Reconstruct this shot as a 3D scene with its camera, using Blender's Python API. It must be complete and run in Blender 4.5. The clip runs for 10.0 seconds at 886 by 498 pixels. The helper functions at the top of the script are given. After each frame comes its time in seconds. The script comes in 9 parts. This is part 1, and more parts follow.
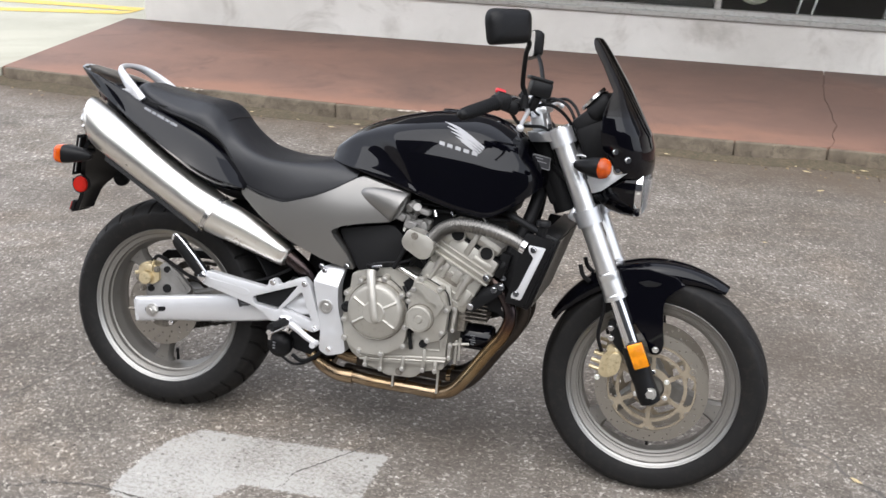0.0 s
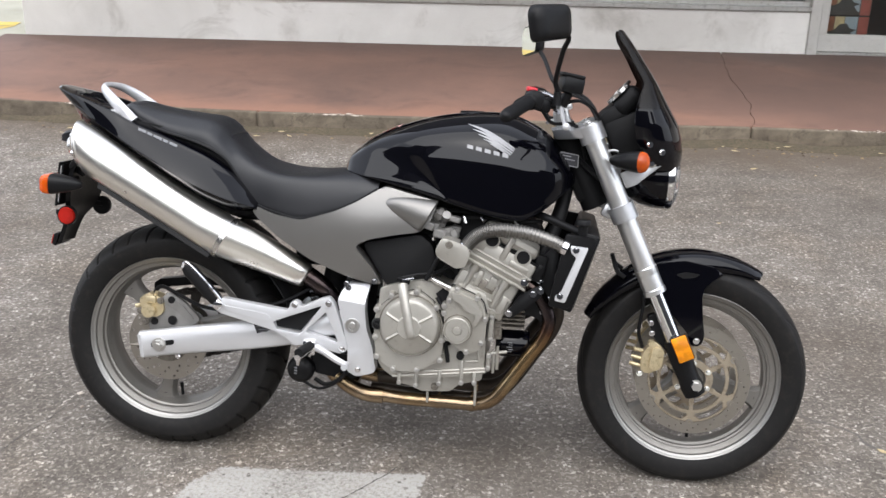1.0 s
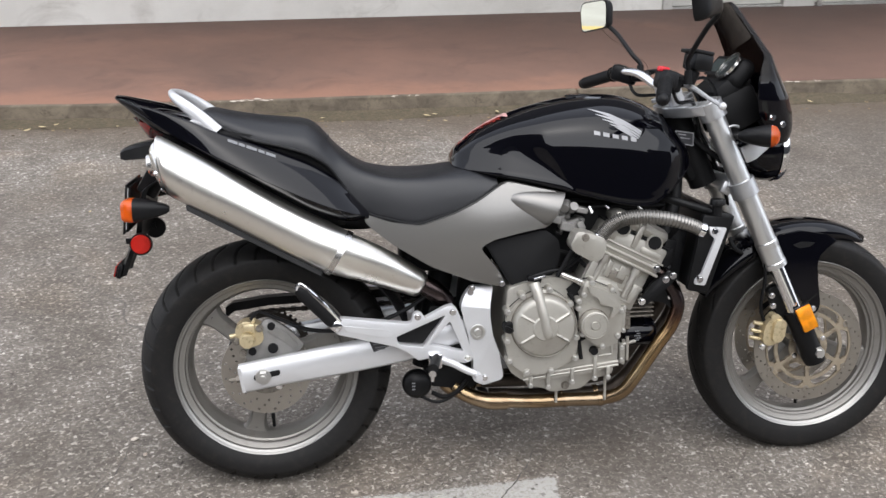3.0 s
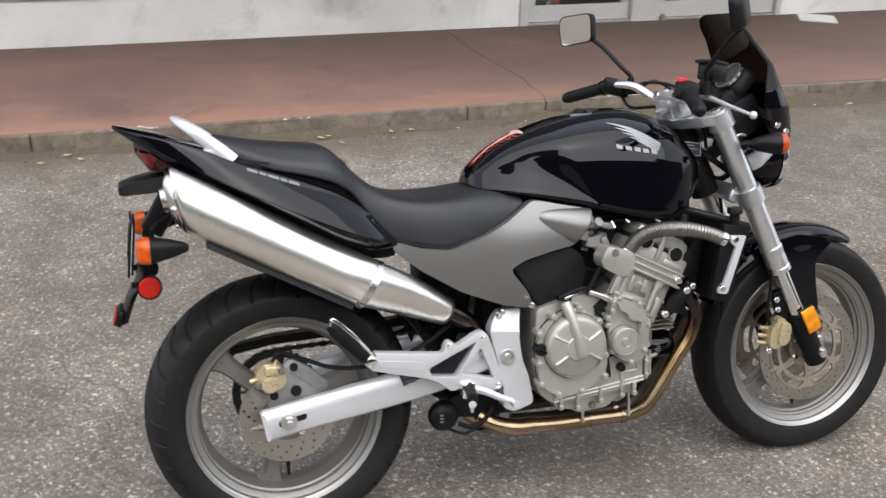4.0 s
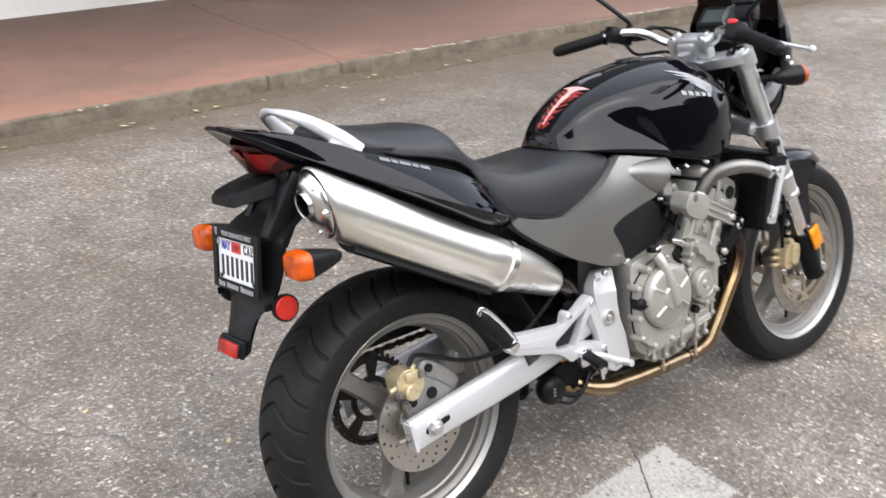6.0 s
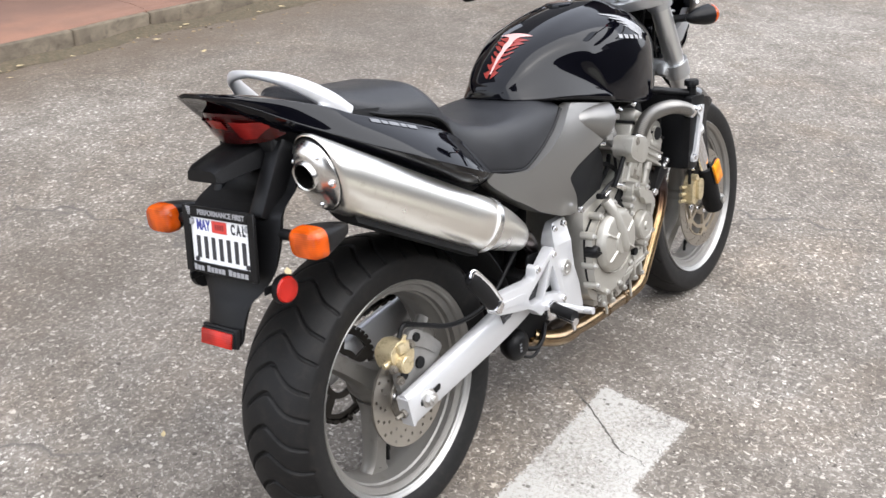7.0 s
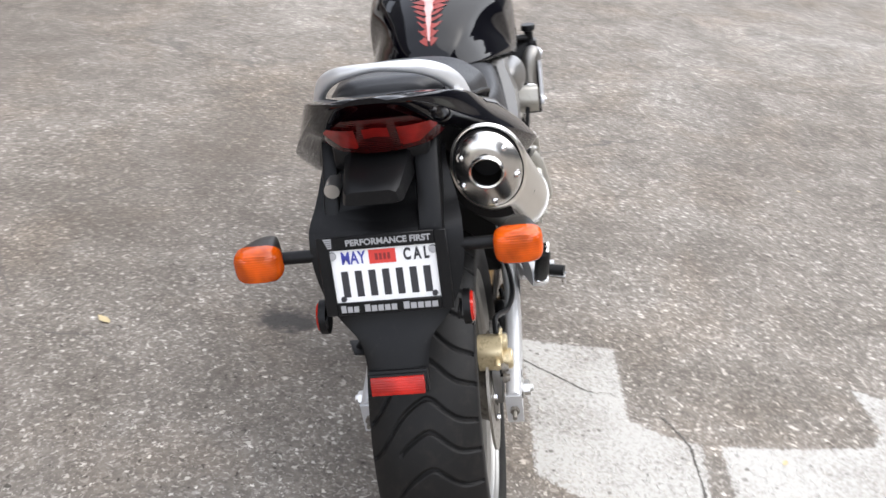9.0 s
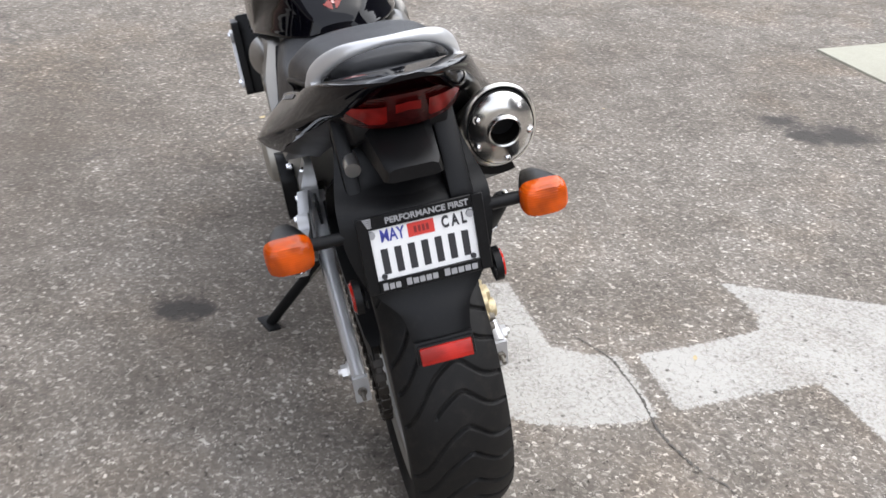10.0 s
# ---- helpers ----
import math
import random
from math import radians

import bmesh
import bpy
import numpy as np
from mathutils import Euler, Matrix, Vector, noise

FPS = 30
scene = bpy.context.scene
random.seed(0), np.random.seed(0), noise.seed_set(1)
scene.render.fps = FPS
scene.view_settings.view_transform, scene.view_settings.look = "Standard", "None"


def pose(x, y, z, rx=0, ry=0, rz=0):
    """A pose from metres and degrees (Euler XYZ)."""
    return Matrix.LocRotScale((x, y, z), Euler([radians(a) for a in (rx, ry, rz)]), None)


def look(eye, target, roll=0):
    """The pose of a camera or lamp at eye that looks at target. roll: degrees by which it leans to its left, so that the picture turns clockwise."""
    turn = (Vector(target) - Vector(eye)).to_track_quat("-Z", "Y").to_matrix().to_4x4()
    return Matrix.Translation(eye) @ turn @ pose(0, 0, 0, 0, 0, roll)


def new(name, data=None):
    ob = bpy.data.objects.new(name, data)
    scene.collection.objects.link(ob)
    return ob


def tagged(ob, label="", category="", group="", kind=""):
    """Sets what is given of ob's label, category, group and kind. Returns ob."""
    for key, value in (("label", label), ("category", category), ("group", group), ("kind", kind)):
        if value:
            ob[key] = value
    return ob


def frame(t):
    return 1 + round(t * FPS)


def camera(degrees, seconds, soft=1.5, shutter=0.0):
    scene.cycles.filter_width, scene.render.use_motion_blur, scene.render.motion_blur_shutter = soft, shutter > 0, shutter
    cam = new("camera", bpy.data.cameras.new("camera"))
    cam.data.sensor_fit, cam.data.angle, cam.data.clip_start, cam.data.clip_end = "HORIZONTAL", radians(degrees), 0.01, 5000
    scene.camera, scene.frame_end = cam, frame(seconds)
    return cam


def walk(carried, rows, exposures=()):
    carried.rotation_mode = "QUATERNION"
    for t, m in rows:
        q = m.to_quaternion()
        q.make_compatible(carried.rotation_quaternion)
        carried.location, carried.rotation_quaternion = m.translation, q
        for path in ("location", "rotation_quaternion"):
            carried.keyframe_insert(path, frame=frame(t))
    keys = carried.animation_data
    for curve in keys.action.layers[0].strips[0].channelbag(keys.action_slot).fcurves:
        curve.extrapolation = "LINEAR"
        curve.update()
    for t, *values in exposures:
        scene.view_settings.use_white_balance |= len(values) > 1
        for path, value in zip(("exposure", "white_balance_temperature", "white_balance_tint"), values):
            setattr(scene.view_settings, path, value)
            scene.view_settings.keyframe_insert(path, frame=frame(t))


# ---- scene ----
cam = camera(46.2, 10.0, 1.5, 0.35)
EXPOSURES = [(0.0, 2.06), (1.0, 2.02), (2.5, 1.92), (4.5, 2.00), (5.5, 2.20), (6.2, 2.33), (7.5, 2.44), (8.5, 2.36), (9.2, 2.27), (10.0, 2.09)]
PATH = [
    (0, (0.094, -0.039, 1.598), (0.074, 1.828, 0.881), 2.6),
    (0.5, (-0.16, -0.004, 1.6), (-0.025, 1.857, 0.88), 0.1),
    (1, (-0.33, 0.084, 1.577), (-0.093, 1.937, 0.862), 1.1),
    (1.5, (-0.524, 0.247, 1.573), (-0.137, 2.053, 0.807), 1.3),
    (2, (-0.718, 0.314, 1.571), (-0.258, 2.109, 0.819), 1.3),
    (2.5, (-0.977, 0.349, 1.575), (-0.416, 2.114, 0.819), -0.5),
    (2.7, (-1.036, 0.379, 1.592), (-0.46, 2.136, 0.83), -0.1),
    (3.8, (-1.414, 0.698, 1.555), (-0.513, 2.314, 0.794), 1.6),
    (3.9, (-1.469, 0.725, 1.553), (-0.538, 2.33, 0.807), 1.7),
    (4, (-1.527, 0.76, 1.55), (-0.561, 2.351, 0.819), 1.3),
    (4.5, (-1.769, 0.893, 1.561), (-0.688, 2.4, 0.814), 0.3),
    (5, (-1.899, 1.097, 1.53), (-0.726, 2.551, 0.817), 0.9),
    (5.5, (-2.014, 1.343, 1.542), (-0.696, 2.633, 0.768), 1.8),
    (6, (-2.198, 1.539, 1.511), (-0.746, 2.666, 0.723), 0.8),
    (6.2, (-2.259, 1.606, 1.509), (-0.745, 2.627, 0.692), 1.2),
    (7.3, (-2.368, 2.155, 1.462), (-0.656, 2.727, 0.601), 2.5),
    (7.5, (-2.409, 2.278, 1.413), (-0.655, 2.731, 0.566), 2.2),
    (8, (-2.463, 2.56, 1.408), (-0.678, 2.747, 0.526), 1.9),
    (8.5, (-2.367, 2.877, 1.38), (-0.58, 2.859, 0.481), 2.1),
    (8.6, (-2.379, 2.905, 1.378), (-0.59, 2.875, 0.484), 2.1),
    (9, (-2.319, 3.144, 1.389), (-0.556, 2.794, 0.514), 4.1),
    (9.5, (-2.327, 3.438, 1.425), (-0.679, 2.8, 0.489), 2.4),
    (10, (-2.174, 3.582, 1.403), (-0.633, 2.728, 0.457), 3.5),
]
walk(cam, [(t, look(eye, target, roll)) for t, eye, target, roll in PATH], EXPOSURES)

from mathutils.bvhtree import BVHTree

# ---- light ----
world = bpy.data.worlds.new("overcast_sky")
scene.world = world
world.use_nodes = True
wn, wl = world.node_tree.nodes, world.node_tree.links
sky = wn.new("ShaderNodeTexSky")
sky.sky_type = "NISHITA"
sky.sun_disc = False
sky.sun_elevation, sky.sun_rotation = radians(62), radians(200)
sky.air_density, sky.dust_density, sky.ozone_density = 1.0, 2.0, 1.5
grey = wn.new("ShaderNodeHueSaturation")
grey.inputs["Saturation"].default_value = 0.30
wl.new(sky.outputs["Color"], grey.inputs["Color"])
cloud = wn.new("ShaderNodeMix")                     # an even cloud cover over the clear sky
cloud.data_type = "RGBA"
cloud.inputs[0].default_value = 0.65
cloud.inputs[7].default_value = (2.02, 2.13, 2.46, 1)
wl.new(grey.outputs["Color"], cloud.inputs[6])
wl.new(cloud.outputs[2], wn["Background"].inputs["Color"])
wn["Background"].inputs["Strength"].default_value = 0.15

sun = new("sun", bpy.data.lights.new("sun", "SUN"))
sun.data.energy, sun.data.angle, sun.data.color = 0.85, radians(110), (1.0, 0.985, 0.96)
sun.matrix_world = look((-3.0, -8.0, 11.5), (0, 2.5, 0))


# ---- materials ----
def nodes_of(name):
    m = bpy.data.materials.new(name)
    m.use_nodes = True
    t = m.node_tree
    return m, t.nodes, t.links, t.nodes["Principled BSDF"]


def add(nodes, kind, **values):
    n = nodes.new(kind)
    for key, value in values.items():
        if key in n.inputs:
            n.inputs[key].default_value = value
    return n


def rgb(c, k=1.0):
    return (c[0] * k, c[1] * k, c[2] * k, 1)


def mat(name, col, rough=0.5, metal=0.0, vary=0.12, scale=6.0, bump=0.1, fine=250.0, coat=0.0, spread=0.08, depth=0.001, dirt=None, dirt_at=0.62, spec=0.5):
    """A painted, moulded or metal surface: patchy colour, uneven gloss and fine grain."""
    m, n, l, p = nodes_of(name)
    at = n.new("ShaderNodeTexCoord")
    big = add(n, "ShaderNodeTexNoise", Scale=scale, Detail=5.0, Roughness=0.6)
    l.new(at.outputs["Object"], big.inputs["Vector"])
    mix = n.new("ShaderNodeMix")
    mix.data_type = "RGBA"
    mix.inputs[6].default_value, mix.inputs[7].default_value = rgb(col, 1 - vary), rgb(col, 1 + vary)
    l.new(big.outputs["Fac"], mix.inputs[0])
    out = mix.outputs[2]
    if dirt:
        grime_and_shade = add(n, "ShaderNodeTexNoise", Scale=scale * 5, Detail=8.0, Roughness=0.7)
        l.new(at.outputs["Object"], grime_and_shade.inputs["Vector"])
        ramp = n.new("ShaderNodeMapRange")
        ramp.inputs[1].default_value, ramp.inputs[2].default_value = dirt_at - 0.1, dirt_at + 0.12
        l.new(grime_and_shade.outputs["Fac"], ramp.inputs[0])
        over = n.new("ShaderNodeMix")
        over.data_type = "RGBA"
        l.new(ramp.outputs[0], over.inputs[0])
        l.new(out, over.inputs[6])
        over.inputs[7].default_value = rgb(dirt)
        out = over.outputs[2]
    l.new(out, p.inputs["Base Color"])
    small = add(n, "ShaderNodeTexNoise", Scale=fine, Detail=3.0)
    l.new(at.outputs["Object"], small.inputs["Vector"])
    r = n.new("ShaderNodeMapRange")
    r.inputs[3].default_value, r.inputs[4].default_value = max(0.02, rough - spread), min(1.0, rough + spread)
    l.new(big.outputs["Fac"], r.inputs[0])
    l.new(r.outputs[0], p.inputs["Roughness"])
    if bump:
        b = add(n, "ShaderNodeBump", Strength=bump, Distance=depth)
        l.new(small.outputs["Fac"], b.inputs["Height"])
        l.new(b.outputs["Normal"], p.inputs["Normal"])
    p.inputs["Metallic"].default_value = metal
    p.inputs["Specular IOR Level"].default_value = spec
    p.inputs["Coat Weight"].default_value = coat
    p.inputs["Coat Roughness"].default_value = 0.03
    return m


def ramp_between(n, l, source, lo, hi, low, high):
    m = n.new("ShaderNodeMapRange")
    m.inputs[1].default_value, m.inputs[2].default_value, m.inputs[3].default_value, m.inputs[4].default_value = lo, hi, low, high
    l.new(source, m.inputs[0])
    return m.outputs[0]


def product(n, l, a, b):
    m = n.new("ShaderNodeMath")
    m.operation = "MULTIPLY"
    l.new(a, m.inputs[0])
    l.new(b, m.inputs[1])
    return m.outputs[0]


def speckle(n, l, at, colour, scale, detail, lo, hi, to, shift=0.0):
    """Lays one tone over the colour where a fine noise passes a threshold: ragged flecks or pits. Gives the colour and the mask."""
    moved = n.new("ShaderNodeVectorMath")
    moved.operation = "ADD"
    l.new(at, moved.inputs[0])
    moved.inputs[1].default_value = (shift, 0.7 * shift, 0.0)
    grain = add(n, "ShaderNodeTexNoise", Scale=scale, Detail=detail, Roughness=0.62, Distortion=0.5)
    l.new(moved.outputs[0], grain.inputs["Vector"])
    mask = ramp_between(n, l, grain.outputs["Fac"], lo, hi, 0.0, 1.0)
    return darken(n, l, colour, mask, to), mask


def chips_of_stone(n, l, at, scale, share, small, large):
    """Single angular stones: a mask of uneven chips in some of the cells, and a random tone for each."""
    cell = add(n, "ShaderNodeTexVoronoi", Scale=scale)
    cell.distance = "CHEBYCHEV"
    l.new(at, cell.inputs["Vector"])
    split = n.new("ShaderNodeSeparateColor")
    l.new(cell.outputs["Color"], split.inputs[0])
    chosen = ramp_between(n, l, split.outputs[0], 1 - share, 1 - share + 0.02, 0.0, 1.0)
    size = ramp_between(n, l, split.outputs[1], 0.0, 1.0, -small, -large)
    gap = n.new("ShaderNodeMath")
    gap.operation = "ADD"
    l.new(cell.outputs["Distance"], gap.inputs[0])
    l.new(size, gap.inputs[1])
    core = ramp_between(n, l, gap.outputs[0], -0.06, 0.06, 1.0, 0.0)
    return product(n, l, chosen, core), split.outputs[2]


def asphalt_nodes(n, l, at):
    """Worn asphalt: ragged pale flecks and single stones in a grey binder, small pits, broad dark and dusty patches."""
    warp = add(n, "ShaderNodeTexNoise", Scale=120.0, Detail=3.0)
    l.new(at, warp.inputs["Vector"])
    bent = n.new("ShaderNodeVectorMath")
    bent.operation = "MULTIPLY_ADD"
    l.new(warp.outputs["Color"], bent.inputs[0])
    bent.inputs[1].default_value = (0.020, 0.020, 0.0)
    l.new(at, bent.inputs[2])
    binder = add(n, "ShaderNodeTexNoise", Scale=48.0, Detail=6.0, Roughness=0.72)
    l.new(at, binder.inputs["Vector"])
    tone = n.new("ShaderNodeValToRGB")
    e = tone.color_ramp.elements
    e[0].position, e[0].color = 0.34, (0.107, 0.095, 0.084, 1)
    e[1].position, e[1].color = 0.66, (0.231, 0.210, 0.190, 1)
    l.new(binder.outputs["Fac"], tone.inputs[0])
    colour, _ = speckle(n, l, at, tone.outputs[0], 88.0, 2.5, 0.53, 0.64, (0.330, 0.312, 0.290, 1))
    colour, flecks = speckle(n, l, at, colour, 58.0, 2.0, 0.59, 0.66, (0.54, 0.515, 0.480, 1), 7.3)
    colour, pits = speckle(n, l, at, colour, 60.0, 1.5, 0.33, 0.26, (0.065, 0.058, 0.050, 1), 3.9)
    mask, pick = chips_of_stone(n, l, bent.outputs[0], 62.0, 0.34, 0.06, 0.28)
    chip = n.new("ShaderNodeMix")
    chip.data_type = "RGBA"
    chip.inputs[6].default_value, chip.inputs[7].default_value = (0.30, 0.288, 0.27, 1), (0.74, 0.715, 0.68, 1)
    l.new(pick, chip.inputs[0])
    over = n.new("ShaderNodeMix")
    over.data_type = "RGBA"
    l.new(mask, over.inputs[0])
    l.new(colour, over.inputs[6])
    l.new(chip.outputs[2], over.inputs[7])
    colour = over.outputs[2]
    for scale, detail, lo, hi, low, high in ((0.55, 7.0, 0.34, 0.66, (0.70, 0.66, 0.61, 1), (1.14, 1.14, 1.13, 1)), (3.6, 8.0, 0.34, 0.62, (0.72, 0.70, 0.67, 1), (1.10, 1.09, 1.075, 1)), (14.0, 6.0, 0.36, 0.64, (0.78, 0.775, 0.765, 1), (1.10, 1.10, 1.10, 1)), (1.5, 4.0, 0.50, 0.66, (1.0, 1.0, 1.0, 1), (1.02, 0.965, 0.905, 1))):
        drift = add(n, "ShaderNodeTexNoise", Scale=scale, Detail=detail, Roughness=0.66, Distortion=0.4)
        l.new(at, drift.inputs["Vector"])
        worn = n.new("ShaderNodeValToRGB")
        e = worn.color_ramp.elements
        e[0].position, e[0].color = lo, low
        e[1].position, e[1].color = hi, high
        l.new(drift.outputs["Fac"], worn.inputs[0])
        mul = n.new("ShaderNodeMix")
        mul.data_type, mul.blend_type = "RGBA", "MULTIPLY"
        mul.inputs[0].default_value = 1.0
        l.new(colour, mul.inputs[6])
        l.new(worn.outputs[0], mul.inputs[7])
        colour = mul.outputs[2]
    hollow = n.new("ShaderNodeMath")
    hollow.operation = "SUBTRACT"
    l.new(flecks, hollow.inputs[0])
    l.new(pits, hollow.inputs[1])
    height = n.new("ShaderNodeMath")
    height.operation = "MULTIPLY_ADD"
    l.new(binder.outputs["Fac"], height.inputs[0])
    height.inputs[1].default_value = 0.7
    l.new(hollow.outputs[0], height.inputs[2])
    return colour, height.outputs[0]


def cracks(n, l, at, scale, width, keep, seed):
    """A mask of thin meandering cracks, present only in patches."""
    warp = add(n, "ShaderNodeTexNoise", Scale=scale * 5, Detail=5.0)
    l.new(at, warp.inputs["Vector"])
    shift = n.new("ShaderNodeVectorMath")
    shift.operation = "MULTIPLY_ADD"
    l.new(warp.outputs["Color"], shift.inputs[0])
    shift.inputs[1].default_value = (0.25 / scale, 0.25 / scale, 0)
    l.new(at, shift.inputs[2])
    move = n.new("ShaderNodeVectorMath")
    move.operation = "ADD"
    l.new(shift.outputs[0], move.inputs[0])
    move.inputs[1].default_value = seed
    cell = add(n, "ShaderNodeTexVoronoi", Scale=scale)
    cell.feature = "DISTANCE_TO_EDGE"
    l.new(move.outputs[0], cell.inputs["Vector"])
    line = n.new("ShaderNodeMapRange")
    line.inputs[1].default_value, line.inputs[2].default_value, line.inputs[3].default_value, line.inputs[4].default_value = 0.0, width * scale, 1.0, 0.0
    l.new(cell.outputs["Distance"], line.inputs[0])
    some = add(n, "ShaderNodeTexNoise", Scale=scale * 0.7, Detail=3.0)
    l.new(move.outputs[0], some.inputs["Vector"])
    cut = n.new("ShaderNodeMapRange")
    cut.inputs[1].default_value, cut.inputs[2].default_value = keep, keep + 0.08
    l.new(some.outputs["Fac"], cut.inputs[0])
    both = n.new("ShaderNodeMath")
    both.operation = "MULTIPLY"
    l.new(line.outputs[0], both.inputs[0])
    l.new(cut.outputs[0], both.inputs[1])
    return both.outputs[0]


def darken(n, l, colour, mask, to):
    mix = n.new("ShaderNodeMix")
    mix.data_type = "RGBA"
    l.new(mask, mix.inputs[0])
    l.new(colour, mix.inputs[6])
    mix.inputs[7].default_value = to
    return mix.outputs[2]


# real stains, and shade painted in under the engine and towards the east
STAINS_AND_SHADE = ((1.30, 3.25, 0.75, 0.62), (0.75, 3.55, 0.60, 0.45), (-0.4, 3.9, 0.7, 0.35), (2.8, 4.2, 1.5, 0.48), (3.9, 4.1, 0.6, 0.35), (3.3, 5.0, 0.8, 0.45), (4.7, 4.4, 1.7, 0.60), (1.2, 1.2, 1.0, 0.25), (-0.3, 4.6, 1.6, 0.38), (2.2, 5.5, 0.5, 0.4), (-1.5, 3.3, 0.6, 0.25), (0.35, 1.75, 0.32, 0.38), (-1.75, 4.6, 0.5, 0.28), (1.9, 1.0, 0.4, 0.2), (0.2, 2.35, 0.28, 0.35), (0.15, 2.76, 0.75, 0.40), (2.3, 4.8, 1.4, 0.48), (-1.45, 4.9, 0.9, 0.35), (0.12, 2.63, 0.24, 0.55), (0.62, 2.05, 0.22, 0.40))


OIL_SPOTS = ((0.078, 3.10, 0.115, 1.0), (0.066, 3.065, 0.13, 1.0), (0.052, 3.025, 0.10, 0.95), (0.39, 0.62, 0.21, 0.95), (0.375, 0.53, 0.27, 1.0), (0.355, 0.45, 0.22, 0.95), (0.54, 0.61, 0.20, 0.95))


def soft_spot(n, l, at, cx, cy, rad, strength, lo=0.75, hi=1.8, cz=0.0):
    """A mask round one place that fades outwards in an uneven way."""
    wob = add(n, "ShaderNodeTexNoise", Scale=2.2 / rad, Detail=7.0, Roughness=0.65)
    l.new(at, wob.inputs["Vector"])
    gap = n.new("ShaderNodeVectorMath")
    gap.operation = "DISTANCE"
    l.new(at, gap.inputs[0])
    gap.inputs[1].default_value = (cx, cy, cz)
    s = n.new("ShaderNodeMath")
    s.operation = "MULTIPLY_ADD"
    l.new(wob.outputs["Fac"], s.inputs[0])
    s.inputs[1].default_value = rad * 1.6
    l.new(gap.outputs["Value"], s.inputs[2])
    fade = n.new("ShaderNodeMapRange")
    fade.inputs[1].default_value, fade.inputs[2].default_value, fade.inputs[3].default_value, fade.inputs[4].default_value = rad * lo, rad * hi, strength, 0.0
    l.new(s.outputs[0], fade.inputs[0])
    return fade.outputs[0]


def gutter_mask(n, l, at):
    """Brown dirt over the last half metre before the kerb, patchy at its edge."""
    flat = n.new("ShaderNodeVectorMath")
    flat.operation = "DOT_PRODUCT"
    l.new(at, flat.inputs[0])
    flat.inputs[1].default_value = (0.213, 0.977, 0.0)
    wob = add(n, "ShaderNodeTexNoise", Scale=2.6, Detail=9.0, Roughness=0.72)
    l.new(at, wob.inputs["Vector"])
    s = n.new("ShaderNodeMath")
    s.operation = "MULTIPLY_ADD"
    l.new(wob.outputs["Fac"], s.inputs[0])
    s.inputs[1].default_value = 0.75
    l.new(flat.outputs["Value"], s.inputs[2])
    fade = n.new("ShaderNodeMapRange")
    fade.inputs[1].default_value, fade.inputs[2].default_value, fade.inputs[3].default_value, fade.inputs[4].default_value = 5.72, 6.22, 0.0, 0.80
    l.new(s.outputs[0], fade.inputs[0])
    return fade.outputs[0]


def asphalt_material():
    m, n, l, p = nodes_of("worn_asphalt")
    at = n.new("ShaderNodeTexCoord").outputs["Object"]
    colour, height = asphalt_nodes(n, l, at)
    colour = darken(n, l, colour, cracks(n, l, at, 0.55, 0.006, 0.47, (3.1, 1.7, 0)), (0.085, 0.077, 0.069, 1))
    # broad brown drips and dirt, plus painted shade, with soft uneven edges: (x, y, radius, strength)
    for cx, cy, rad, strength in STAINS_AND_SHADE:
        colour = darken(n, l, colour, soft_spot(n, l, at, cx, cy, rad, strength), (0.075, 0.060, 0.047, 1))
    for cx, cy, rad, strength in OIL_SPOTS:
        colour = darken(n, l, colour, soft_spot(n, l, at, cx, cy, rad, strength, 1.0, 1.32), (0.042, 0.037, 0.033, 1))
    colour = darken(n, l, colour, gutter_mask(n, l, at), (0.098, 0.072, 0.050, 1))
    l.new(colour, p.inputs["Base Color"])
    b = add(n, "ShaderNodeBump", Strength=0.8, Distance=0.004)
    l.new(height, b.inputs["Height"])
    l.new(b.outputs["Normal"], p.inputs["Normal"])
    p.inputs["Roughness"].default_value = 0.85
    return m


